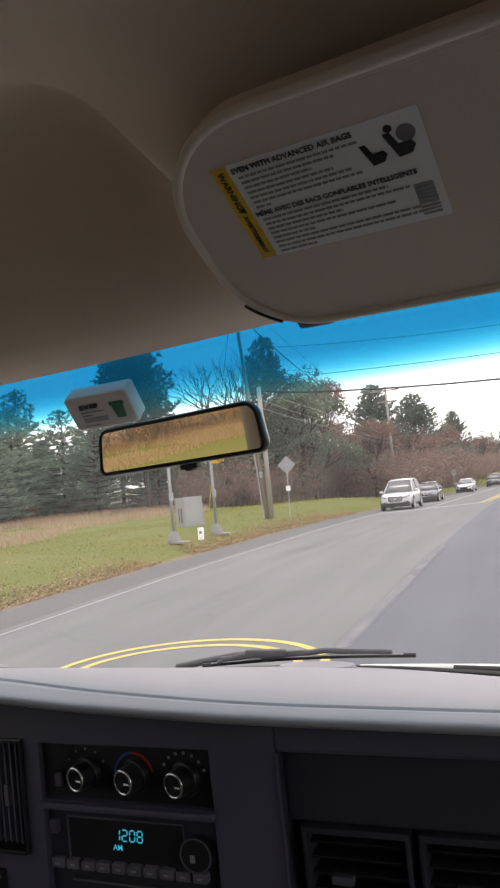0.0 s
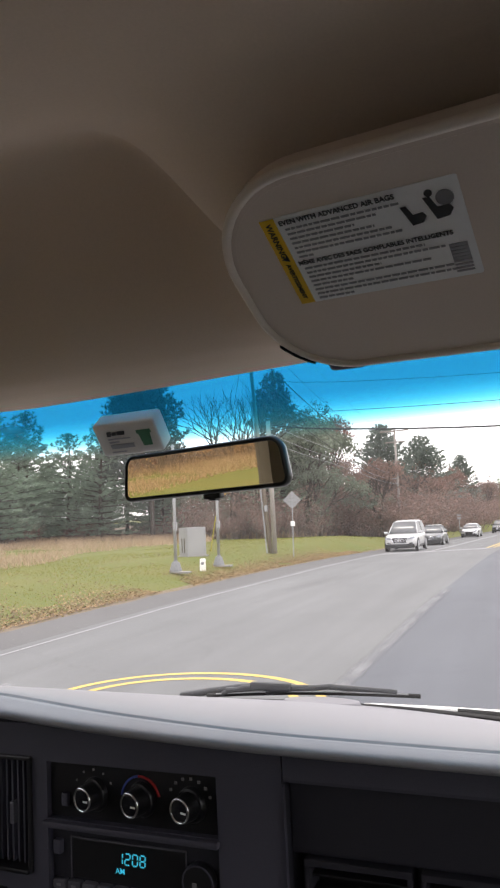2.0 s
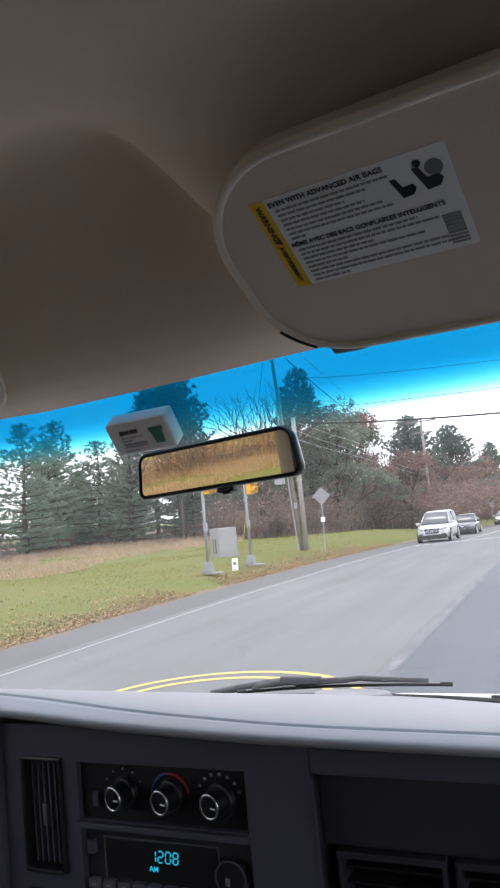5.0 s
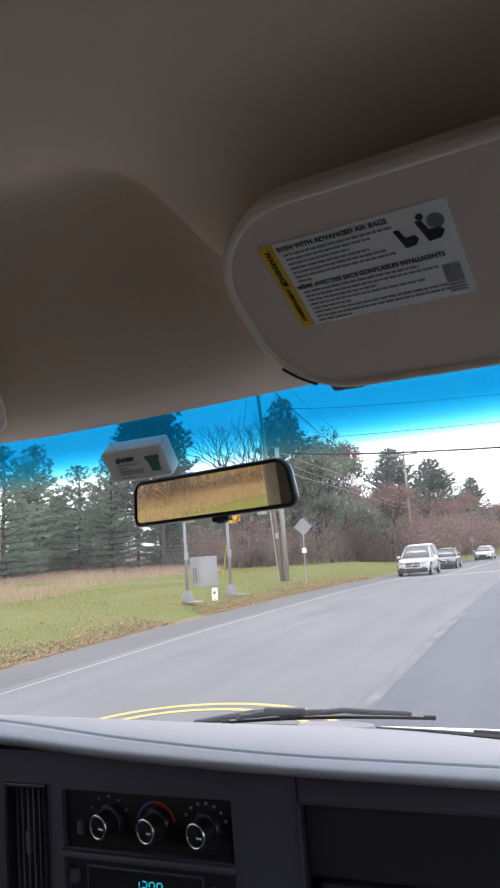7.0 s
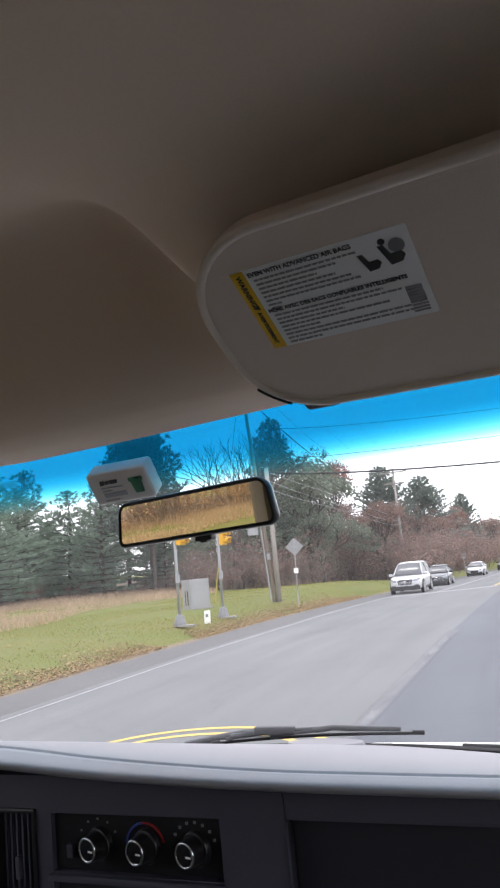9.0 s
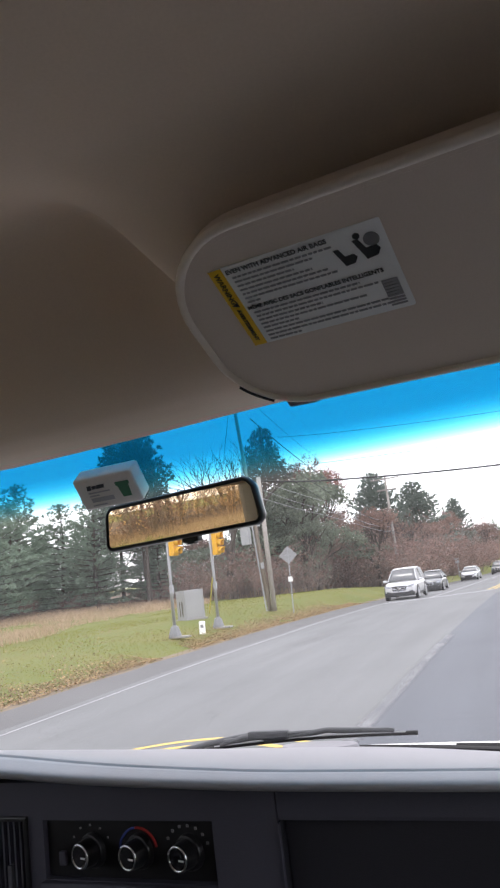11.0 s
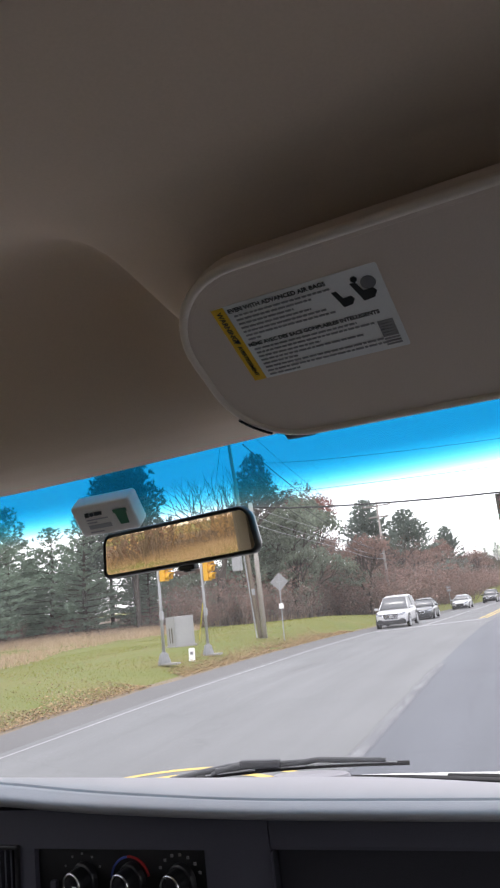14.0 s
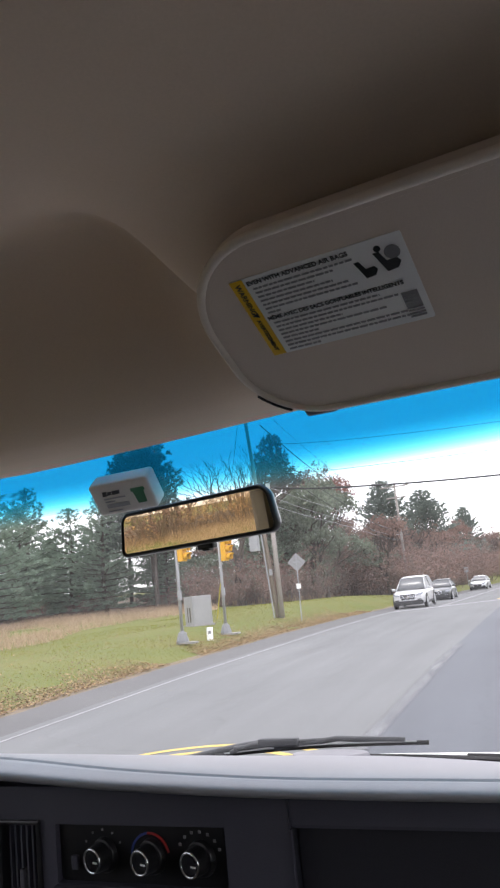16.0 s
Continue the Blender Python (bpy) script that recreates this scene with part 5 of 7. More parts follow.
def scatter_ground_cover():
    def near_verge(rng, n):
        y = rng.uniform(3, 60, n)
        x = -7.6 - rng.uniform(0, 1, n) ** 1.1 * 9
        s = np.array([road_shift(v) for v in y])
        z = np.array([verge_z(v) for v in x])
        return np.stack([x + s, y, z], -1)
    blades("grass_tufts", 48000, near_verge, 0.03, 0.020, M["grass_blade"], "short green and yellowish grass of the verge", "grass", 5, 0.6)

    def field(rng, n):
        y = rng.uniform(-40, 46, n)
        left = rng.uniform(0, 1, n)
        x = -16.8 - left * 14 - np.clip((y - 22) * 0.06, 0, 5) + 1.2 * np.sin(y * 0.4)
        keep = np.array([noise.noise(Vector((a * 0.25, b * 0.25, 9))) > -0.25 for a, b in zip(x, y)])
        x, y = x[keep], y[keep]
        return np.stack([x, y, np.array([verge_z(v) for v in x])], -1)
    blades("dry_grass", 60000, field, 0.34, 0.026, M["dry_grass"], "tall dry straw-coloured grass at the edge of the wood", "grass", 6, 1.0)

    def far_edge(rng, n):
        y = rng.uniform(44, 75, n)
        x = -14.5 - rng.uniform(0, 5, n)
        return np.stack([x + 0.02 * (y - 30), y, np.array([verge_z(v) for v in x])], -1)
    blades("dry_grass", 6000, far_edge, 0.5, 0.05, M["dry_grass"], "tall dry straw-coloured grass at the edge of the wood", "grass", 7, 0.5)

    # fallen leaves: small bent quads, thickest along the edge of the asphalt
    rng = np.random.default_rng(11)
    n = 24000
    y = rng.uniform(-5, 34, n)
    x = -7.62 - np.abs(rng.normal(0, 0.66, n))
    far = rng.uniform(0, 1, n) < 0.08
    x[far] = rng.uniform(-14, -7.5, far.sum())
    dense = np.array([noise.noise(Vector((a * 0.5, b * 0.35, 2))) > -0.28 for a, b in zip(x, y)])
    x, y = x[dense], y[dense]
    s = np.array([road_shift(v) for v in y])
    verts, faces = [], []
    for k in range(len(x)):
        a, r, t = rng.uniform(0, 6.28), rng.uniform(0.014, 0.034), rng.uniform(-0.5, 0.5)
        c, d = math.cos(a) * r, math.sin(a) * r
        z = verge_z(x[k]) + 0.022
        px, py = x[k] + s[k], y[k]
        b = len(verts)
        verts += [(px - c, py - d, z), (px + d * 0.7, py - c * 0.7, z + 0.03 * t + 0.012), (px + c, py + d, z + 0.01), (px - d * 0.7, py + c * 0.7, z + 0.02 - 0.02 * t)]
        faces.append((b, b + 1, b + 2, b + 3))
    ob = mesh_part("fallen_leaves", verts, faces, M["litter_leaf"], None)
    tagged(ob, "brown fallen leaves along the edge of the grass", "leaves", kind="stuff")


# ---- trees ----
class Limbs:
    """Collects tapered limbs and small leaf cards into plain lists."""
    def __init__(self, seed):
        self.rng = random.Random(seed)
        self.wv, self.wf, self.lv, self.lf = [], [], [], []

    def limb(self, a, b, r0, r1, n=4):
        a, b = Vector(a), Vector(b)
        d = (b - a)
        if d.length < 1e-4:
            return
        d.normalize()
        s = d.cross(Vector((0.3, 0.2, 1.0))).normalized()
        if s.length < 0.1:
            s = d.cross(Vector((1, 0, 0))).normalized()
        u = s.cross(d)
        base = len(self.wv)
        for p, r in ((a, r0), (b, r1)):
            for k in range(n):
                t = 2 * math.pi * k / n
                self.wv.append(tuple(p + r * (math.cos(t) * s + math.sin(t) * u)))
        for k in range(n):
            self.wf.append((base + k, base + (k + 1) % n, base + n + (k + 1) % n, base + n + k))

    def needles(self, p, out, size, width, count, spread=0.8):
        """A fan of narrow needle tufts."""
        g = self.rng
        for _ in range(count):
            d = Vector((out[0] + g.uniform(-spread, spread), out[1] + g.uniform(-spread, spread), out[2] + g.uniform(-spread, spread)))
            s = d.cross(Vector((g.uniform(-1, 1), g.uniform(-1, 1), g.uniform(-1, 1))))
            if d.length < 0.05 or s.length < 0.02:
                continue
            d, s = d.normalized() * size * g.uniform(0.55, 1.25), s.normalized() * width * g.uniform(0.6, 1.3)
            b = len(self.lv)
            self.lv += [tuple(p + s), tuple(p - s), tuple(p + d)]
            self.lf.append((b, b + 1, b + 2))

    def spray(self, p, out, size, width, count, spread=0.9):
        """Small leaves round a twig end."""
        g = self.rng
        for _ in range(count):
            o = p + Vector((g.uniform(-1, 1), g.uniform(-1, 1), g.uniform(-1, 1))) * size * 1.6
            d = Vector((out[0] + g.uniform(-spread, spread), out[1] + g.uniform(-spread, spread), out[2] + g.uniform(-spread, spread)))
            s = d.cross(Vector((g.uniform(-1, 1), g.uniform(-1, 1), g.uniform(-1, 1))))
            if d.length < 0.05 or s.length < 0.02:
                continue
            d, s = d.normalized() * size * g.uniform(0.6, 1.3), s.normalized() * width * g.uniform(0.6, 1.2)
            b = len(self.lv)
            self.lv += [tuple(o), tuple(o + d * 0.5 - s), tuple(o + d), tuple(o + d * 0.5 + s)]
            self.lf.append((b, b + 1, b + 2, b + 3))

    def finish(self, name, leaf_mat, label, category, wood="bark", crown_name="crown"):
        t = thing(name, Matrix.Identity(4), label, category, "trees and bushes beside the road")
        mesh_part("trunk", self.wv, self.wf, M[wood], t, smooth=True)
        if self.lv:
            mesh_part(crown_name, self.lv, self.lf, M[leaf_mat], t)
        return t


def conifer(seed, h, r, leaf, label, sparse=0.0, low=0.08, wide=0.045, tier=1.0):
    """Whorled branches that droop a little, with sprays along them."""
    L = Limbs(seed)
    g = L.rng
    trunk = [Vector((0.12 * math.sin(k * 0.7 + seed), 0.12 * math.cos(k * 0.9 + seed), h * k / 6)) for k in range(7)]
    trunk[0] = Vector((0, 0, -0.3))
    for k in range(6):
        L.limb(trunk[k], trunk[k + 1], 0.20 * (1 - k / 6.3) * h / 12, 0.20 * (1 - (k + 1) / 6.3) * h / 12, 7)
    z = h * low
    while z < h * 0.985:
        f = z / h
        reach = r * (1 - f) ** 0.75 * (0.55 + 0.45 * min(1, f / 0.22))
        n = g.choice((5, 6, 7)) if f < 0.85 else 4
        a0 = g.uniform(0, 6.28)
        for k in range(n):
            if g.random() < sparse:
                continue
            a = a0 + 6.28 * k / n + g.uniform(-0.3, 0.3)
            ln = reach * g.uniform(0.62, 1.15) + 0.15
            rise = g.uniform(-0.10, 0.16) + 0.62 * f
            tip = Vector((math.cos(a) * ln, math.sin(a) * ln, z + ln * rise))
            base = Vector((0, 0, z))
            mid = base.lerp(tip, 0.55) - Vector((0, 0, 0.05 * ln))
            L.limb(base, mid, 0.018 + 0.012 * ln, 0.012 + 0.006 * ln, 3)
            L.limb(mid, tip, 0.012 + 0.006 * ln, 0.005, 3)
            m = max(5, int(ln * 7.5))
            for j in range(m):
                t = 0.30 + 0.70 * (j + g.random() * 0.6) / m
                side = (1 - t) * 0.66 + 0.14
                p = base.lerp(tip, t) + Vector((g.uniform(-side, side), g.uniform(-side, side), g.uniform(-0.05, 0.10)))
                L.needles(p, (math.cos(a) * 0.75, math.sin(a) * 0.75, 0.40), 0.42 - 0.12 * f, wide * 0.72, 9 if f < 0.6 else 11, 0.70)
        z += h * g.uniform(0.026, 0.040) * tier * (1.0 if f < 0.6 else 0.72)
    for k in range(9):
        L.needles(Vector((0, 0, h * (0.90 + 0.012 * k))), (0, 0, 0.9), 0.42, wide, 10, 0.6)
    return L.finish("pine_tree", leaf, label, "tree")


def broadleaf(seed, h, leaf, label, leaves=3, size=0.28, bare=0.0, spread=0.8, name="broadleaf_tree", lean=0.0, wood="bark", depth=5):
    """Forking limbs with leaf sprays at the twig ends; bare leaves most twigs empty."""
    L = Limbs(seed)
    g = L.rng

    def grow(p, d, ln, r, level):
        q = p + d * ln
        bend = p.lerp(q, 0.5) + Vector((g.uniform(-1, 1), g.uniform(-1, 1), g.uniform(-0.3, 0.5))) * ln * 0.08
        n = 7 if level == 0 else (5 if level < 3 else 3)
        L.limb(p, bend, r, r * 0.82, n)
        L.limb(bend, q, r * 0.82, r * 0.62, n)
        if level >= depth:
            if g.random() > bare:
                L.spray(q, d * 0.4, size, size * 0.36, leaves, 1.0)
                L.spray(bend, d * 0.2, size, size * 0.36, max(1, leaves - 1), 1.0)
            for _ in range(2):
                e = (d + Vector((g.uniform(-1, 1), g.uniform(-1, 1), g.uniform(-0.6, 0.9)))).normalized()
                L.limb(q, q + e * ln * g.uniform(0.6, 1.2), max(0.004, r * 0.5), 0.003, 3)
            return
        kids = 3 if level < 3 else g.choice((2, 3))
        for k in range(kids):
            a = 6.28 * (k + g.random() * 0.7) / kids
            side = Vector((math.cos(a), math.sin(a), 0))
            side = (side - d * side.dot(d)).normalized()
            sp = spread * g.uniform(0.45, 1.0) * (0.55 if k == 0 and level < 2 else 1.0)
            nd = (d + side * sp + Vector((0, 0, 0.12))).normalized()
            start = q if k < 2 else p.lerp(q, g.uniform(0.6, 0.95))
            grow(start, nd, ln * g.uniform(0.66, 0.86), r * 0.58, level + 1)
    grow(Vector((0, 0, -0.2)), Vector((lean, 0.02, 1)).normalized(), h * 0.235, 0.022 * h, 0)
    return L.finish(name, leaf, label, "tree" if name != "shrub" else "bush", wood)


def thicket(seed, h, leaf, label, leafy=0.5, size=0.13):
    """Many thin stems from the ground with side twigs."""
    L = Limbs(seed)
    g = L.rng
    for _ in range(32):
        a, rr = g.uniform(0, 6.28), g.uniform(0, 1) ** 0.6 * h * 0.55
        p = Vector((math.cos(a) * rr, math.sin(a) * rr, -0.1))
        d = Vector((math.cos(a) * 0.35 + g.uniform(-0.3, 0.3), math.sin(a) * 0.35 + g.uniform(-0.3, 0.3), 1)).normalized()
        ln = h * g.uniform(0.5, 1.05)
        q = p + d * ln
        L.limb(p, q, 0.022, 0.007, 3)
        for k in range(9):
            t = g.uniform(0.2, 1.0)
            s = p.lerp(q, t)
            e = Vector((g.uniform(-1, 1), g.uniform(-1, 1), g.uniform(0.0, 0.9))).normalized()
            tip = s + e * ln * g.uniform(0.12, 0.30)
            L.limb(s, tip, 0.009, 0.004, 3)
            if g.random() < leafy:
                L.spray(tip, e * 0.4, size, size * 0.38, 6, 1.0)
                L.spray(s.lerp(tip, 0.5), e * 0.4, size, size * 0.38, 5, 1.0)
    return L.finish("shrub", leaf, label, "bush", "twig")


def plant_all():
    rng = random.Random(21)
    pines = [conifer(1, 12.5, 3.8, "needles_blue", "blue-green pine tree at the edge of the wood", 0.06, 0.04, 0.056, 1.35),
             conifer(2, 12.0, 4.0, "needles_blue", "blue-green pine tree with loose branches", 0.08, 0.04, 0.058, 1.45),
             conifer(3, 13.0, 4.4, "needles_dark", "tall dark conifer at the edge of the wood", 0.0, 0.05, 0.058, 0.9),
             conifer(4, 12.0, 4.6, "needles_dark", "dark pine with a broken outline", 0.08, 0.30, 0.062, 1.0),
             conifer(6, 12.0, 5.2, "needles_grey", "broad feathery pine above the russet trees", 0.02, 0.25, 0.072, 0.85)]
    russet = [broadleaf(11, 8.5, "leaf_russet", "broad tree with thin russet leaves", 15, 0.15, 0.1, 0.60),
              broadleaf(12, 8.0, "leaf_russet", "tree with russet brown leaves and bare twigs", 13, 0.15, 0.3, 0.50)]
    green = [broadleaf(13, 9.5, "leaf_green", "leaning tree with dull green leaves", 34, 0.20, 0.02, 0.9, lean=0.18),
             broadleaf(16, 8.5, "leaf_green", "tree with dull green leaves", 15, 0.16, 0.1, 0.85)]
    red = [broadleaf(14, 10.5, "leaf_red", "slim tree with dull red leaves at its top", 16, 0.16, 0.1, 0.45)]
    bare = [broadleaf(15, 14.0, "leaf_russet", "tall bare tree with fine twigs", 2, 0.2, 0.97, 0.75),
            broadleaf(17, 11.0, "leaf_russet", "bare autumn tree with grey branches", 2, 0.2, 0.9, 0.85)]
    shrubs = [thicket(31, 2.6, "leaf_russet", "brown thicket of thin stems", 0.35), thicket(32, 3.2, "leaf_green", "dull green and brown thicket", 0.45), thicket(33, 2.2, "leaf_russet", "bare brown brush beside the wood", 0.12),
              thicket(34, 3.0, "leaf_gold", "golden brown brush at the edge of the field", 0.8, 0.075)]
    brushy = [thicket(35, 5.6, "leaf_russet", "wide russet tree with branches down to the ground", 0.85, 0.17), thicket(36, 5.0, "leaf_russet", "brushy brown tree with thin leaves", 0.70, 0.16)]
    used = set()

    def put(kind, x, y, s=1.0, sz=None, turn=None):
        m = Matrix.Translation((x, y, verge_z(x - road_shift(y)) + 0.02)) @ Matrix.Rotation(rng.uniform(0, 6.28) if turn is None else turn, 4, "Z") @ Matrix.Diagonal((s, s, sz or s, 1))
        if kind.name not in used:
            used.add(kind.name)
            kind.matrix_basis = m
        else:
            copy_thing_at(kind, m)

    def copy_thing_at(kind, m):
        c = copy_thing(kind, Matrix.Identity(4))
        c.matrix_basis = m
    # the wood behind the field: first the named trees
    put(pines[0], -35.0, 44.0, 1.05, 0.76)
    put(pines[1], -31.8, 44.8, 0.95, 0.64)
    put(pines[0], -28.8, 44.5, 0.90, 0.66)
    put(pines[1], -38.6, 47.0, 0.80, 0.50)
    put(pines[3], -26.4, 47.5, 1.0, 1.05)
    put(pines[3], -25.0, 45.0, 0.9, 1.10)
    put(pines[3], -29.5, 49.0, 0.85, 1.05)
    put(bare[0], -17.3, 46.0, 0.80, 1.0)
    put(bare[0], -18.0, 43.5, 0.98, 0.98)
    put(pines[2], -18.5, 53.5, 0.95, 1.0)
    put(green[0], -14.9, 50.0, 1.15, 1.15, 2.9)
    put(red[0], -14.8, 56.0, 0.95, 1.22)
    put(green[1], -17.8, 48.5, 1.0, 0.8)
    put(green[1], -14.0, 49.0, 1.0, 0.75)
    put(green[1], -15.6, 51.5, 0.9, 0.95)
    put(russet[0], -11.4, 57.0, 1.1, 0.92)
    put(shrubs[0], -11.3, 59.0, 1.1)
    put(russet[1], -13.4, 67.0, 1.25, 0.95)
    put(pines[4], -15.0, 77.0, 1.0, 0.97)
    put(pines[4], -13.6, 95.0, 1.25, 1.02)
    put(pines[0], -15.5, 92.0, 1.0, 0.66)
    put(russet[0], -12.4, 75.0, 1.25, 0.9)
    put(russet[1], -12.0, 88.0, 1.3, 1.0)
    put(pines[4], -11.6, 124.0, 0.85, 0.95)
    # rows of the wood beside the field
    for y in np.arange(-52, 44, 3.9):
        for row in range(1 if y > 14 else 2):
            x = -33 - row * 5 + rng.uniform(-1.6, 1.6)
            kind = rng.choice([pines[0], pines[1], pines[0], pines[1]] if y > 14 else [bare[1], bare[1], russet[1], bare[1], bare[1]])
            put(kind, x, y + rng.uniform(-1.6, 1.6), rng.uniform(0.85, 1.1), rng.uniform(0.60, 0.80) + 0.05 * row)
        if y > 14:
            put(rng.choice([pines[0], green[1], pines[1]]), -36 + rng.uniform(-1.5, 1.5), y + rng.uniform(0.5, 3.0), rng.uniform(0.7, 0.9), rng.uniform(0.30, 0.42))
    for x in np.arange(-40, -17.5, 2.4):
        for row in range(2):
            kind = rng.choice([pines[0], pines[1], pines[0], pines[1], green[1]] if x < -24 else [bare[1], green[1], russet[1], green[1], pines[1]])
            tall = rng.uniform(0.46, 0.62) if x < -24 else rng.uniform(0.5, 0.7)
            put(kind, x + rng.uniform(-1.0, 1.0), 48.0 + row * 5 + rng.uniform(-1.5, 1.5), tall * 1.45, tall)
    for x in np.arange(-26, -17, 2.6):
        put(rng.choice([green[1], pines[0], bare[1], green[1]]), x + rng.uniform(-1, 1), 66 + rng.uniform(-2, 8), rng.uniform(0.9, 1.1), rng.uniform(0.42, 0.62))
    for x in np.arange(-26, -14.5, 1.5):
        put(rng.choice(shrubs[:3]), x, 52 + rng.uniform(-1.5, 6), rng.uniform(1.2, 1.7))
    for x in np.arange(-21, -12.5, 1.7):
        put(rng.choice([green[1], russet[1], green[1], pines[1]]), x + rng.uniform(-0.6, 0.6), 59 + rng.uniform(-2, 3), rng.uniform(0.9, 1.1), rng.uniform(0.55, 0.8))
    for x, y in ((-19.5, 43.0), (-17.6, 41.5), (-16.4, 43.5), (-15.2, 42.0), (-14.2, 44.5), (-20.8, 45.0)):
        put(brushy[1], x, y, rng.uniform(0.5, 0.75), rng.uniform(0.40, 0.65))
    # a closed wall of low russet trees along the far side of the road
    y = 56.0
    while y < 190:
        for row in range(3):
            put(rng.choice([brushy[0], brushy[1], brushy[1], shrubs[2]] if row == 0 else brushy), -11.6 + road_shift(y) - row * 2.9 + rng.uniform(-0.8, 0.6), y + rng.uniform(-1.5, 1.5), rng.uniform(0.85, 1.25), rng.uniform(0.50, 0.90) + 0.22 * row)
        y += 3.4 + 0.02 * (y - 56)
    # along the far side of the road
    y = 64.0
    while y < 230:
        base = -13.0 + road_shift(y)
        for row in range(2):
            kind = rng.choice([russet[0], russet[1], bare[1], russet[1], bare[1], russet[1] if row else russet[0]])
            put(kind, base - row * 7 + rng.uniform(-1.5, 1.0), y + rng.uniform(-2, 2), rng.uniform(1.0, 1.3), rng.uniform(0.78, 1.40) * (0.75 if kind is bare[1] else 1.0))
        y += 5.2 + y * 0.03
    y = 150.0
    while y < 320:
        put(rng.choice([pines[0], pines[1], russet[0], bare[1]]), 12 + road_shift(y) + rng.uniform(-1, 4), y, rng.uniform(0.8, 1.1), rng.uniform(0.7, 1.0))
        y += 11
    for x in np.arange(-30, 26, 5.0):
        put(rng.choice([pines[0], russet[0], russet[1], pines[1]]), x + 14, 330 + rng.uniform(-10, 10), rng.uniform(1.0, 1.4), rng.uniform(0.9, 1.3))
    # brush at the foot of the wood
    for y in np.arange(-50, 8, 2.3):
        put(rng.choice([shrubs[3], shrubs[3], shrubs[3], shrubs[2]]), -26.5 + rng.uniform(-2.5, 1.5), y, rng.uniform(0.8, 1.4))
    for y in np.arange(9, 44, 3.1):
        put(rng.choice(shrubs[:3]), -30.5 + rng.uniform(-1.5, 0.8), y, rng.uniform(0.35, 0.6))
    for x in np.arange(-31, -22, 2.2):
        put(rng.choice(shrubs[:3]), x, 44.5 + rng.uniform(-1.0, 2), rng.uniform(0.35, 0.6))
    for x in np.arange(-22, -14, 1.1):
        put(rng.choice(shrubs[:3]), x, 45.0 + rng.uniform(-1.5, 4), rng.uniform(0.7, 1.2))
    for y in np.arange(52, 150, 2.2):
        put(rng.choice(shrubs[:3]), -14.8 + road_shift(y) + rng.uniform(-2.4, 0.4), y, rng.uniform(0.8, 1.3))
    for y in np.arange(150, 320, 6):
        put(rng.choice(shrubs[:3]), -14.0 + road_shift(y) + rng.uniform(-2.4, 0.4), y, rng.uniform(1.2, 1.9))


# ---- street furniture ----
def signal_head(parent_thing, m, body, lit=None, label=""):
    head = part("signal_head", box(0, 0, 0, 0.34, 0.20, 1.02, 0.02, m=m), M[body], parent_thing, label)
    for k, (off, name) in enumerate(((0.33, "lens_red"), (0.0, "lens_amber"), (-0.33, "lens_green_off"))):
        lens = name if lit != k else "lens_green"
        part("lens", cyl(0.125, 0.120, 0.02, 24, m @ Matrix.Translation((0, -0.10, off)) @ Matrix.Rotation(radians(90), 4, "X")), M[lens], head)
        # open-bottom visor: a partial tube
        verts, faces, n = [], [], 18
        for i in range(n + 1):
            a = radians(-50 + 280 * i / n)
            for r, y, in ((0.150, -0.10), (0.146, -0.36 if 40 < (-50 + 280 * i / n) < 140 else -0.28)):
                verts.append(m @ Vector((r * math.cos(a), y, off + r * math.sin(a))))
        for i in range(n):
            faces.append((2 * i, 2 * i + 1, 2 * i + 3, 2 * i + 2))
        v = mesh_part("visor", verts, faces, M[body], head, smooth=True)
        v.modifiers.new("thickness", "SOLIDIFY").thickness = 0.006
    return head


def signal_pole(x, y, facing):
    t = thing("traffic_signal", pose(x, y, verge_z(x), 0, 0.8, 0), "yellow traffic signal on a pale steel pole in the grass", "traffic signal", "pole signals on the verge")
    part("base", join(cyl(0.185, 0.180, 0.10, 8), cyl(0.172, 0.115, 0.20, 8, Matrix.Translation((0, 0, 0.10))), cyl(0.075, 0.060, 0.05, 12, Matrix.Translation((0, 0, 0.29)))), M["cast_grey"], t, "cast metal base")
    part("footing", box(0.24, -0.05, 0.02, 0.44, 0.24, 0.05, 0.01), M["concrete"], t, "flat concrete footing")
    part("pole", cyl(0.047, 0.042, 3.46, 14, Matrix.Translation((0, 0, 0.12))), M["galvanised"], t, smooth=True)
    part("cap", cyl(0.062, 0.02, 0.06, 14, Matrix.Translation((0, 0, 3.57))), M["galvanised"], t)
    part("button_box", box(0.05, -0.07, 1.30, 0.10, 0.10, 0.24, 0.012), M["galvanised"], t, "small push-button box")
    m = Matrix.Translation((0.19, -0.02, 2.60)) @ Matrix.Rotation(radians(facing), 4, "Z") @ Matrix.Diagonal((0.74, 0.80, 0.72, 1))
    signal_head(t, m, "signal_yellow", None, "three-lens yellow signal")
    for z in (2.32, 2.88):
        part("bracket", tube([(0, 0, z), (0.16, -0.02, z)], 0.018, 8), M["signal_yellow"], t)


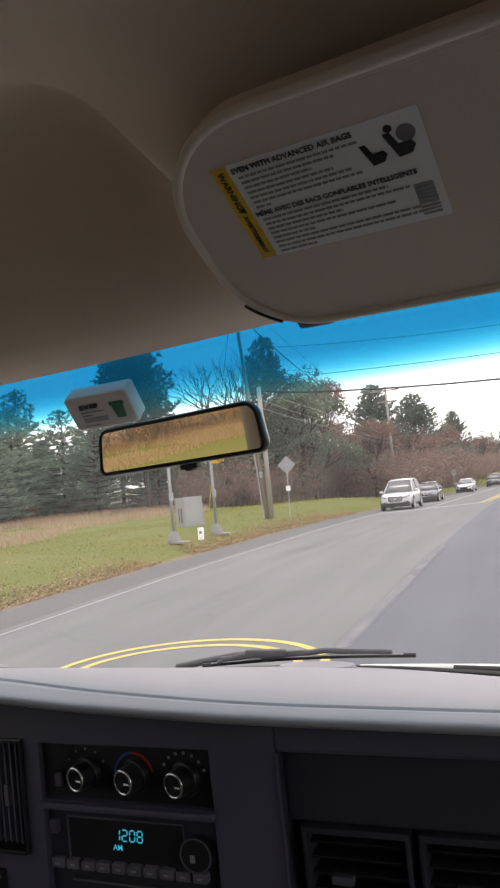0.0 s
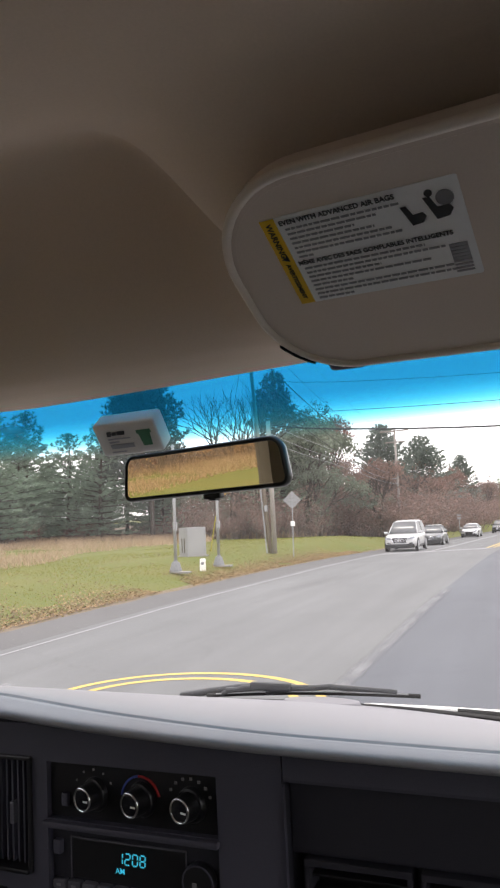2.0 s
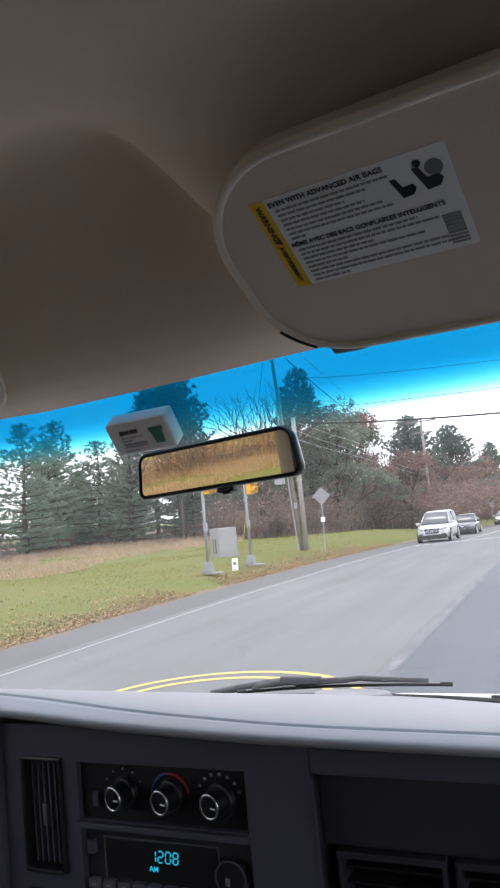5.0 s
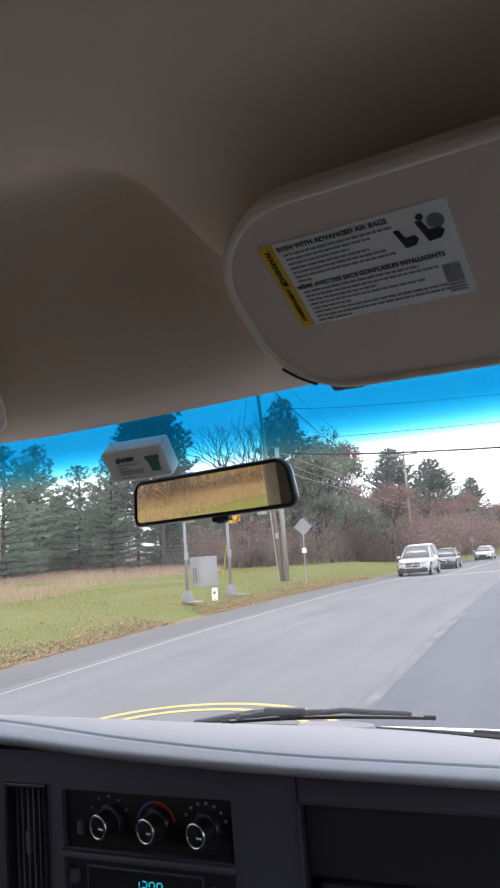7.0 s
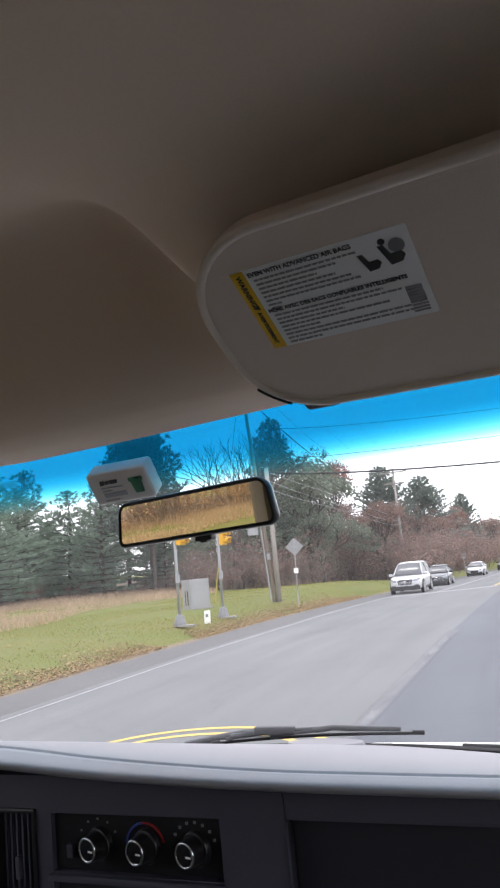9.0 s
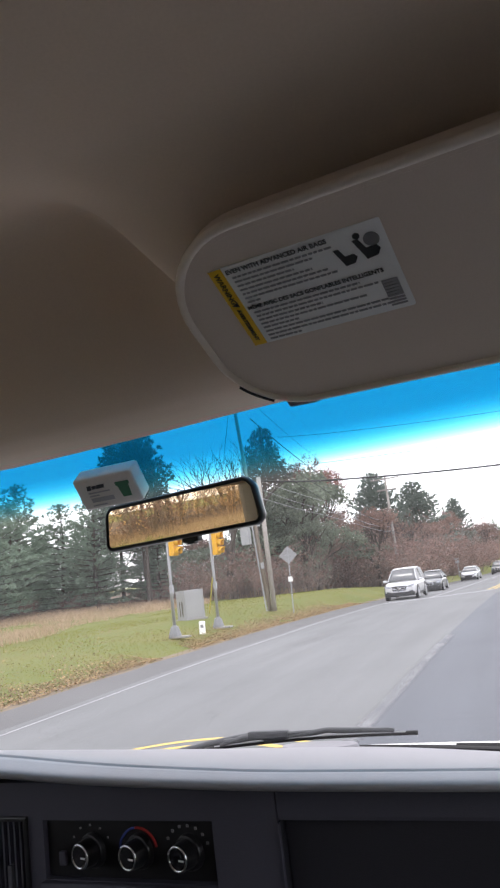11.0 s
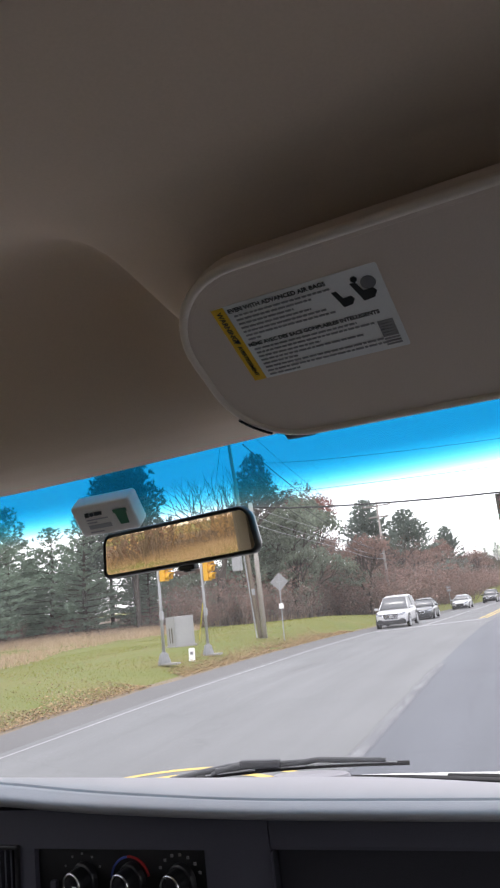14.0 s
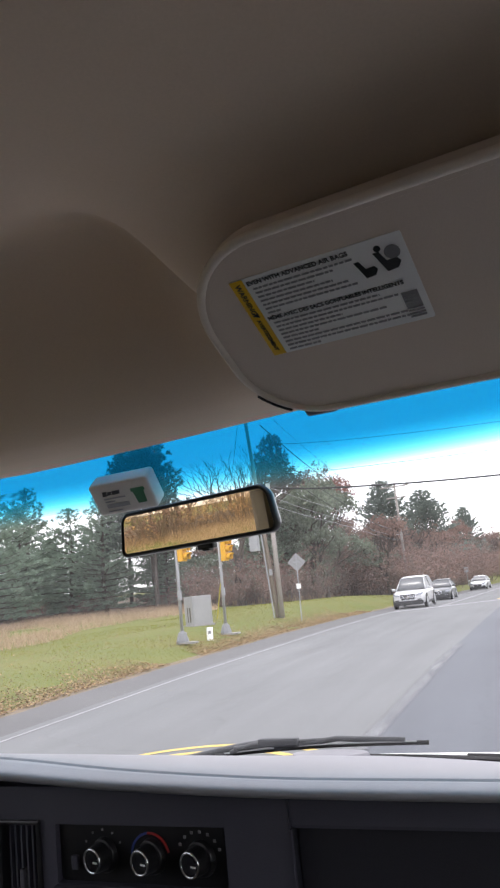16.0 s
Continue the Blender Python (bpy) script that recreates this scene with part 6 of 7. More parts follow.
def build_street():
    signal_pole(-9.22, 18.35, 86)
    signal_pole(-9.09, 21.0, 86)
    # controller cabinet
    x, y = -11.0, 23.05
    c = thing("controller_cabinet", pose(x, y, verge_z(x), 0, 0, 60) @ Matrix.Scale(0.80, 4), "grey aluminium signal controller cabinet on a concrete pad", "cabinet")
    part("pad", box(0, 0, 0.03, 1.10, 0.80, 0.10, 0.02), M["concrete"], c, "concrete pad")
    part("body", box(0, 0, 0.66, 0.98, 0.66, 1.18, 0.015), M["cabinet"], c)
    part("roof", box(0, 0, 1.262, 1.01, 0.69, 0.035, 0.012), M["cabinet"], c, "overhanging top")
    d = part("door", box(0, -0.338, 0.67, 0.88, 0.02, 1.08, 0.006), M["cabinet"], c)
    part("hinge", tube([(0.425, -0.352, 0.20), (0.425, -0.352, 1.14)], 0.010, 6), M["galvanised"], d)
    s = part("side_door", box(-0.498, 0, 0.67, 0.02, 0.54, 1.08, 0.006), M["cabinet"], c)
    part("lock_bar", box(-0.513, -0.12, 0.52, 0.012, 0.07, 0.62, 0.003), M["signal_dark"], s, "dark lock bar")
    part("lock_bar", box(-0.513, 0.06, 0.52, 0.012, 0.05, 0.62, 0.003), M["signal_dark"], s, "dark lock bar")
    # small white marker post
    p = thing("marker_post", pose(-9.02, 19.70, verge_z(-9.02), 0, 2, 15), "short white utility marker in the grass", "marker post")
    part("post", prism(rounded(-0.085, -0.05, 0.085, 0.34, (0.01, 0.01, 0.03, 0.03), 5), 0.10, Matrix.Rotation(radians(90), 4, "X"), bevel=0.01), M["label_white"], p)
    part("plate", box(0, -0.103, 0.20, 0.08, 0.008, 0.08, 0.002), M["mark"], p)
    # diamond sign seen from behind
    x, y = -8.66, 27.1
    s = thing("road_sign", pose(x, y, verge_z(x), 0, 1.5, 18), "diamond road sign seen from its bare metal back", "road sign")
    part("post", box(0, 0, 1.22, 0.040, 0.030, 2.6, 0.004), M["galvanised"], s)
    part("plate", box(0, 0.03, 0, 0.50, 0.006, 0.50, 0.0, m=Matrix.Translation((0, 0, 2.22)) @ Matrix.Rotation(radians(45), 4, "Y")), M["sign_back"], s, "bare metal diamond plate")
    part("small_plate", box(0, -0.03, 1.30, 0.17, 0.006, 0.19, 0.0), M["label_white"], s, "small white square plate")
    part("brace", box(0, 0.018, 2.22, 0.26, 0.01, 0.04, 0.002), M["galvanised"], s)
    # distant signs on their posts
    for x, y, w, h in ((-9.6, 62.0, 0.42, 0.50), (-7.4, 76.0, 0.42, 0.50)):
        s2 = thing("road_sign", pose(x, y, 0.2, 0, 0, 10), "small pale road sign on a post before the trees", "road sign")
        part("post", box(0, 0, 0.95, 0.06, 0.04, 1.9, 0.004), M["galvanised"], s2)
        part("plate", box(0, 0.03, 1.65, w, 0.01, h, 0.0), M["sign_back"], s2)
    # utility pole with a cut-off stub lashed to it
    ux, uy = -9.50, 26.8
    u = thing("utility_pole", pose(ux, uy, verge_z(ux)), "brown wooden utility pole with a grey stub pole beside it", "utility pole", "utility poles")
    part("pole", cyl(0.082, 0.062, 11.4, 14, Matrix.Rotation(radians(-3.4), 4, "Y")), M["pole_wood"], u, smooth=True)
    part("stub_pole", cyl(0.098, 0.086, 5.2, 14, Matrix.Translation((0.20, -0.05, 0))), M["pole_wood_grey"], u, "grey cut-off pole", smooth=True)
    part("cross_arm", box(-0.82, -0.16, 10.5, 2.4, 0.10, 0.12, 0.01), M["pole_wood"], u)
    part("meter_box", box(-0.62, -0.05, 3.05, 0.36, 0.22, 0.85, 0.02), M["galvanised"], u, "grey metal box")
    part("box_bracket", tube([(-0.45, 0, 3.3), (0.0, 0, 3.3)], 0.03, 8), M["galvanised"], u)
    part("conduit", tube([(-0.10, -0.11, 0.0), (-0.27, -0.11, 3.0), (-0.45, -0.11, 6.0)], 0.03, 8), M["galvanised"], u)
    part("small_box", box(-0.02, -0.20, 1.75, 0.12, 0.08, 0.24, 0.01), M["galvanised"], u)
    # guy wire with its yellow guard
    g = thing("guy_wire", Matrix.Identity(4), "slanting guy wire with a yellow plastic guard", "guy wire")
    foot, top = Vector((-11.98, 26.6, 0.25)), Vector((-11.68, 26.6, 1.65))
    part("guard", tube([foot, top], 0.024, 8), M["guy_yellow"], g, "yellow plastic guard")
    part("cable", tube([top, Vector((ux - 0.48, uy - 0.1, 9.2))], 0.008, 5), M["wire"], g)
    # poles along the road
    tops = [(ux, uy, 11.0)]
    for x, y, h in ((-10.75, 62.0, 9.3), (-14.6, 136.0, 10.9), (-15.6, 205.0, 10.9)):
        up = thing("utility_pole", pose(x, y, 0.3), "pale wooden utility pole above the trees", "utility pole", "utility poles")
        part("pole", cyl(0.12, 0.09, h, 12), M["pole_wood_grey"], up, smooth=True)
        part("cross_arm", box(0, -0.15, h - 0.35, 2.4, 0.10, 0.12, 0.01), M["pole_wood_grey"], up)
        part("cross_arm", box(0, -0.15, h - 1.3, 1.6, 0.10, 0.12, 0.01), M["pole_wood_grey"], up)
        if y > 100:
            part("transformer", cyl(0.22, 0.22, 0.8, 14, Matrix.Translation((0.35, -0.1, h - 2.6)), 0.03), M["galvanised"], up, "grey transformer can")
        tops.append((x, y, h))

    def wire(p, q, sag, r, label="black overhead cable between the poles"):
        p, q = Vector(p), Vector(q)
        pts = [p.lerp(q, k / 16) - Vector((0, 0, sag * 4 * (k / 16) * (1 - k / 16))) for k in range(17)]
        w = part("overhead_wire", tube(pts, r, 5), M["wire"], None)
        tagged(w, label, "cable", "overhead cables")
        return w
    for (x0, y0, h0), (x1, y1, h1) in zip(tops, tops[1:]):
        for dx, dz, r in ((-1.1, 0.1, 0.004), (1.0, 0.1, 0.004), (0.1, -2.3, 0.008), (0.15, -3.2, 0.022), (0.1, -3.9, 0.022), (0.2, -4.6, 0.020)):
            wire((x0 + dx, y0, h0 + dz), (x1 + dx, y1, h1 + dz), 0.9 if dz < 0 else 0.5, r)
    for z0, z1, sag in ((5.3, 5.6, 0.35), (4.95, 5.2, 0.5), (4.6, 4.8, 0.4)):
        w = wire((ux + 0.15, uy, z0), (-10.75, 62.0, z1), sag, 0.011, "service cable between the poles, coloured pale for its sky sheen")
        # pale steel colour stands in for the sky's sheen on these cables
        w.data.materials[0] = M["galvanised"]
    # across the crossing to the right, and back over the van
    span_a, span_b = Vector((ux + 0.3, uy, 5.25)), Vector((13.0, 30.5, 5.2))
    wire(span_a, span_b, 0.55, 0.036, "thick span cable carrying the signals over the crossing")
    wire((ux + 0.1, uy, 5.80), (13.0, 30.5, 6.1), 0.25, 0.011)
    wire((ux, uy, 7.05), (13.0, 30.5, 7.4), 0.5, 0.008)
    for dx, dz in ((-1.1, 0.1), (1.0, 0.1), (0.1, -2.4)):
        wire((ux + dx, uy, 11.0 + dz), (-11.0 + dx, -12, 11.0 + dz), 0.7, 0.005)
    for dx in (0.0, 0.5):
        wire((ux + dx, uy, 10.3), (10.0 + dx, 44.0, 10.6), 0.4, 0.0045)
    # right-hand span pole
    rp = thing("utility_pole", pose(13.0, 30.5, 0.1), "brown wooden pole that carries the span cable", "utility pole", "utility poles")
    part("pole", cyl(0.18, 0.13, 9.5, 14), M["pole_wood"], rp, smooth=True)
    # signal heads on the span cable
    for x in (-0.05, 3.4):
        t = (x - span_a.x) / (span_b.x - span_a.x)
        q = span_a.lerp(span_b, t) - Vector((0, 0, 0.55 * 4 * t * (1 - t)))
        hd = thing("hanging_signal", pose(x, q.y - 0.06, q.z - 0.56, 0, 0, 4), "traffic signal hanging from the span cable, its green lit", "traffic signal", "hanging signals")
        signal_head(hd, Matrix.Identity(4), "signal_dark", 2, "dark three-lens signal")
        part("hanger", join(box(0, 0.12, 0.05, 0.10, 0.10, 0.16, 0.01), tube([(0, 0.12, 0.05), (0, 0.06, 0.55)], 0.02, 8)), M["galvanised"], hd)
    # mast-arm signal that the van has passed
    x, y = -10.4, 5.8
    ma = thing("mast_arm_signal", pose(x, y, verge_z(x)), "galvanised mast-arm pole with hanging yellow signals", "traffic signal")
    part("base", box(0, 0, 0.03, 0.75, 0.75, 0.14, 0.02), M["concrete"], ma, "square concrete base")
    part("pole", cyl(0.15, 0.10, 8.2, 16), M["galvanised"], ma, smooth=True)
    part("mast_arm", tube([(0, 0, 5.3), (2.5, -0.1, 5.65), (6.0, -0.25, 5.95), (9.0, -0.35, 6.05)], 0.09, 10, taper=0.5), M["galvanised"], ma, smooth=True)
    part("lamp_arm", tube([(0, 0, 8.0), (1.0, 0, 8.4), (2.6, 0, 8.5)], 0.04, 8), M["galvanised"], ma, smooth=True)
    part("street_lamp", box(2.8, 0, 8.48, 0.6, 0.22, 0.10, 0.04), M["galvanised"], ma)
    for hx in (5.6, 8.6):
        signal_head(ma, Matrix.Translation((hx, -0.5, 5.85)), "signal_yellow", None, "three-lens yellow signal")


# ---- cars ----
def car(name, m, L, W, H, paint, label, spec):
    """Front faces +y locally; stations along the length give the hood, belt and roof lines."""
    c = thing(name, m, label, "car", "cars waiting on the road")
    hw = W / 2
    # body below the belt line: rings of half-sections
    st = spec["body"]            # (y share from the rear 0 to the front 1, low z, belt z, half-width share)
    verts, faces, k = [], [], 0
    for f, z0, z1, ws in st:
        y, w = (f - 0.5) * L, hw * ws
        ring = [(-w * 0.86, z0), (-w * 0.97, z0 + 0.06), (-w, z0 + (z1 - z0) * 0.42), (-w * 0.985, z0 + (z1 - z0) * 0.70), (-w * 0.93, z1 - 0.035), (-w * 0.86, z1), (-w * 0.45, z1 + 0.022), (0, z1 + 0.03)]
        ring += [(-x, z) for x, z in ring[-2::-1]]
        k = len(ring)
        verts += [(x, y, z) for x, z in ring]
    n = len(st)
    for i in range(n - 1):
        for j in range(k - 1):
            a = i * k + j
            faces.append((a, a + k, a + k + 1, a + 1))
        faces.append((i * k + k - 1, i * k + 2 * k - 1, (i + 1) * k, i * k))
    faces.append(tuple(range(k)))
    faces.append(tuple(range((n - 1) * k, n * k))[::-1])
    mesh_part("body", verts, faces, M[paint], c, smooth=True)
    # cabin: roof and pillars as a slightly narrower loft
    cab = spec["cabin"]          # base rear, roof rear, roof front, base front as shares; belt z; roof half-width share
    y0, y1, y2, y3 = ((v - 0.5) * L for v in cab[:4])
    zb, rw, bw = cab[4], hw * cab[5], hw * 0.90
    zr = H
    mid = (y1 + y2) / 2
    prof = [(y1, zr - 0.05), (y1 + (mid - y1) * 0.5, zr - 0.012), (mid, zr), (mid + (y2 - mid) * 0.6, zr - 0.02), (y2, zr - 0.07)]
    rv, rf = [], []
    for yy, zz in prof:
        for xx, dz in ((-rw, -0.055), (-rw * 0.93, -0.012), (-rw * 0.5, 0.008), (0, 0.012), (rw * 0.5, 0.008), (rw * 0.93, -0.012), (rw, -0.055)):
            rv.append((xx, yy, zz + dz))
    for i in range(len(prof) - 1):
        for j in range(6):
            a = i * 7 + j
            rf.append((a, a + 1, a + 8, a + 7))
    ro = mesh_part("roof", rv, rf, M[paint], c, smooth=True)
    ro.modifiers.new("thickness", "SOLIDIFY").thickness = -0.03
    def P(side, y, top):
        return Vector((side * (rw if top else bw), y, (zr - (0.11 if y == y1 else 0.13 if y == y2 else 0.06)) if top else zb))
    for s in (-1, 1):
        part("pillar", tube([P(s, y3, 0), P(s, y2, 1)], 0.038, 6), M[paint], c, smooth=True)
        part("pillar", tube([P(s, y0, 0), P(s, y1, 1)], 0.055, 6), M[paint], c, smooth=True)
        ym = y1 + (y2 - y1) * 0.50
        part("pillar", tube([P(s, ym + 0.05, 0), Vector((s * rw, ym, zr - 0.07))], 0.030, 6), M["car_plastic"], c, smooth=True)
        part("roof_rail", tube([P(s, y1, 1) + Vector((0, 0, 0.035)), Vector((s * rw, mid, zr - 0.045)), P(s, y2, 1) + Vector((0, 0, 0.04))], 0.028, 6), M[paint], c, smooth=True)
        # side windows
        for ya, yb, ta, tb in ((y0 + 0.12, ym - 0.02, y1 + 0.05, ym - 0.03), (ym + 0.06, y3 - 0.10, ym + 0.03, y2 - 0.03)):
            a, b = Vector((s * bw * 0.995, ya, zb)), Vector((s * bw * 0.995, yb, zb))
            cc, d = Vector((s * rw * 0.995, tb, zr - 0.10)), Vector((s * rw * 0.995, ta, zr - 0.10))
            mesh_part("side_window", [a, b, cc, d], [(0, 1, 2, 3)], M["car_glass"], c, "dark side window").modifiers.new("thickness", "SOLIDIFY").thickness = 0.01
    def screen(nm, yb, yt, zt):
        vv, ff = [], []
        for i in range(9):
            t = -1 + 2 * i / 8
            bow = 0.10 * (1 - t * t) * (1 if yb > 0 else -1)
            vv += [(t * bw * 0.97, yb + bow, zb + 0.050 - 0.03 * t * t), (t * rw * 0.97, yt + bow * 0.5, zt)]
        for i in range(8):
            ff.append((2 * i, 2 * i + 2, 2 * i + 3, 2 * i + 1))
        mesh_part(nm, vv, ff, M["car_glass"], c, "dark glass reflecting the sky", smooth=True).modifiers.new("thickness", "SOLIDIFY").thickness = 0.01
    screen("windshield", y3 - 0.06, y2, zr - 0.075)
    screen("rear_window", y0 + 0.06, y1, zr - 0.06)
    # front: bumper, grille, lights
    yf = L / 2
    fr = spec["front"]
    part("lower_bumper", box(0, yf - 0.09, fr["low"], W * 0.86, 0.28, 0.24, 0.05), M["car_plastic"], c, "dark lower bumper")
    gr = part("grille", prism([(-fr["gw"] * 0.8, -fr["gh"]), (fr["gw"] * 0.8, -fr["gh"]), (fr["gw"], fr["gh"] * 0.3), (fr["gw"] * 0.9, fr["gh"]), (-fr["gw"] * 0.9, fr["gh"]), (-fr["gw"], fr["gh"] * 0.3)], 0.06, Matrix.Translation((0, yf - 0.035, fr["gz"])) @ Matrix.Rotation(radians(-90), 4, "X") @ Matrix.Diagonal((1, -1, 1, 1)), bevel=0.01), M["car_plastic"], c, "dark grille")
    for q in range(fr.get("bars", 3)):
        z = fr["gz"] + fr["gh"] * (-0.6 + 1.2 * (q + 0.5) / fr.get("bars", 3))
        part("grille_bar", box(0, yf + 0.030, z, fr["gw"] * 1.75, 0.02, 0.022, 0.006), M["chrome"], gr)
    if fr.get("frame"):
        g = fr["gw"], fr["gh"]
        part("grille_frame", tube([(-g[0] * 0.8, yf + 0.025, fr["gz"] - g[1]), (g[0] * 0.8, yf + 0.025, fr["gz"] - g[1]), (g[0], yf + 0.025, fr["gz"] + g[1] * 0.3), (g[0] * 0.9, yf + 0.025, fr["gz"] + g[1]), (-g[0] * 0.9, yf + 0.025, fr["gz"] + g[1]), (-g[0], yf + 0.025, fr["gz"] + g[1] * 0.3)], 0.016, 6, closed=True), M["chrome"], gr, smooth=True)
    part("emblem", cyl(fr.get("emblem", 0.06), fr.get("emblem", 0.06), 0.02, 18, Matrix.Translation((0, yf + 0.030, fr["gz"])) @ Matrix.Rotation(radians(-90), 4, "X")), M["chrome"], gr, "plain round emblem")
    for s in (-1, 1):
        hz = fr["hz"]
        hl = [(s * W * 0.250, yf - 0.010, hz - 0.050), (s * W * 0.365, yf - 0.030, hz - 0.040), (s * W * 0.450, yf - 0.230, hz + 0.060), (s * W * 0.415, yf - 0.170, hz + 0.110), (s * W * 0.265, yf - 0.020, hz + 0.045)]
        bm = bmesh.new()
        f = bm.faces.new([bm.verts.new(p) for p in hl])
        r = bmesh.ops.extrude_face_region(bm, geom=[f])
        bmesh.ops.translate(bm, verts=[v for v in r["geom"] if isinstance(v, bmesh.types.BMVert)], vec=(s * 0.030, 0.050, 0.012))
        bmesh.ops.recalc_face_normals(bm, faces=bm.faces)
        part("headlight", bm, M["headlight"], c, "clear swept headlight")
        part("fog_light", box(s * W * 0.335, yf - 0.030, fr["low"] + 0.15, 0.24, 0.10, 0.09, 0.02), M["car_plastic"], c, "dark lower air inlet")
        part("inlet_bar", box(s * W * 0.335, yf + 0.024, fr["low"] + 0.15, 0.22, 0.012, 0.018, 0.004), M["chrome"], c)
        part("side_mirror", box(s * (hw + 0.10), y3 - 0.30, zb + 0.06, 0.22, 0.12, 0.15, 0.04), M[paint], c, smooth=True)
        part("mirror_foot", tube([(s * hw * 0.93, y3 - 0.28, zb), (s * (hw + 0.05), y3 - 0.29, zb + 0.02)], 0.02, 6), M["car_plastic"], c)
        part("sill", box(s * hw * 0.93, 0, spec["body"][3][1] + 0.05, 0.10, L * 0.52, 0.13, 0.03), M["car_plastic"], c, "dark sill")
        for d in spec["handles"]:
            part("door_handle", box(s * (hw * 0.955), (d - 0.5) * L, zb - 0.10, 0.03, 0.18, 0.03, 0.008), M[paint], c)
        part("tail_light", box(s * W * 0.40, -yf + 0.10, zb - 0.14, 0.16, 0.14, 0.22, 0.03), M["lens_red"], c)
        for ax in spec["axles"]:
            y, R = (ax - 0.5) * L, spec["wheel"]
            mw = Matrix.Translation((s * (hw - 0.185), y, R)) @ Matrix.Rotation(radians(90 * s), 4, "Y")
            # dark disc laid on the side in place of a cut, shaded opening
            part("wheel_arch", cyl(R * 1.17, R * 1.17, 0.03, 28, Matrix.Translation((s * (hw - 0.024), y, R + 0.02)) @ Matrix.Rotation(radians(90 * s), 4, "Y")), M["car_plastic"], c, "dark disc standing in for the shaded wheel opening")
            wh = part("wheel", cyl(R, R, 0.17, 28, Matrix.Translation((s * 0.012, 0, 0)) @ mw, 0.03), M["rubber"], c, "black tyre")
            bms = [cyl(0.05, 0.04, 0.03, 12, Matrix.Translation((s * 0.18, 0, 0)) @ mw)]
            for q in range(5):
                bms.append(box(R * 0.36, 0, 0.188, R * 0.66, 0.055, 0.02, 0.006, m=mw @ Matrix.Rotation(radians(72 * q), 4, "Z")))
            bms.append(tube([mw @ Vector((R * 0.68 * math.cos(2 * math.pi * i / 24), R * 0.68 * math.sin(2 * math.pi * i / 24), 0.185)) for i in range(24)], 0.022, 6, closed=True))
            part("rim", join(*bms), M["rim"], wh, "five-spoke alloy rim")
    return c


SUV = dict(body=[(0.0, 0.55, 0.98, 0.82), (0.03, 0.38, 1.04, 0.92), (0.15, 0.30, 1.07, 0.98), (0.30, 0.27, 1.08, 1.0), (0.55, 0.27, 1.06, 1.0), (0.70, 0.27, 1.05, 1.0), (0.80, 0.28, 1.03, 0.99), (0.90, 0.30, 0.99, 0.96), (0.955, 0.31, 0.95, 0.90), (0.985, 0.33, 0.90, 0.82), (1.0, 0.38, 0.80, 0.72)],
           cabin=(0.03, 0.10, 0.55, 0.735, 1.05, 0.70), handles=(0.34, 0.55), axles=(0.20, 0.82), wheel=0.375,
           front=dict(low=0.38, gw=0.46, gh=0.150, gz=0.71, hz=0.80, bars=3, frame=True, emblem=0.085))
SEDAN = dict(body=[(0.0, 0.50, 0.86, 0.78), (0.03, 0.34, 0.94, 0.88), (0.14, 0.24, 0.97, 0.96), (0.30, 0.20, 0.95, 1.0), (0.55, 0.20, 0.93, 1.0), (0.70, 0.20, 0.92, 1.0), (0.80, 0.21, 0.88, 0.98), (0.90, 0.22, 0.83, 0.94), (0.955, 0.23, 0.78, 0.88), (0.985, 0.25, 0.73, 0.80), (1.0, 0.29, 0.64, 0.70)],
             cabin=(0.09, 0.24, 0.52, 0.72, 0.92, 0.66), handles=(0.36, 0.55), axles=(0.19, 0.80), wheel=0.32,
             front=dict(low=0.28, gw=0.27, gh=0.085, gz=0.58, hz=0.65, bars=0, frame=True, emblem=0.05))
COUPE = dict(SEDAN, front=dict(low=0.26, gw=0.42, gh=0.12, gz=0.48, hz=0.66, bars=0, emblem=0.04))


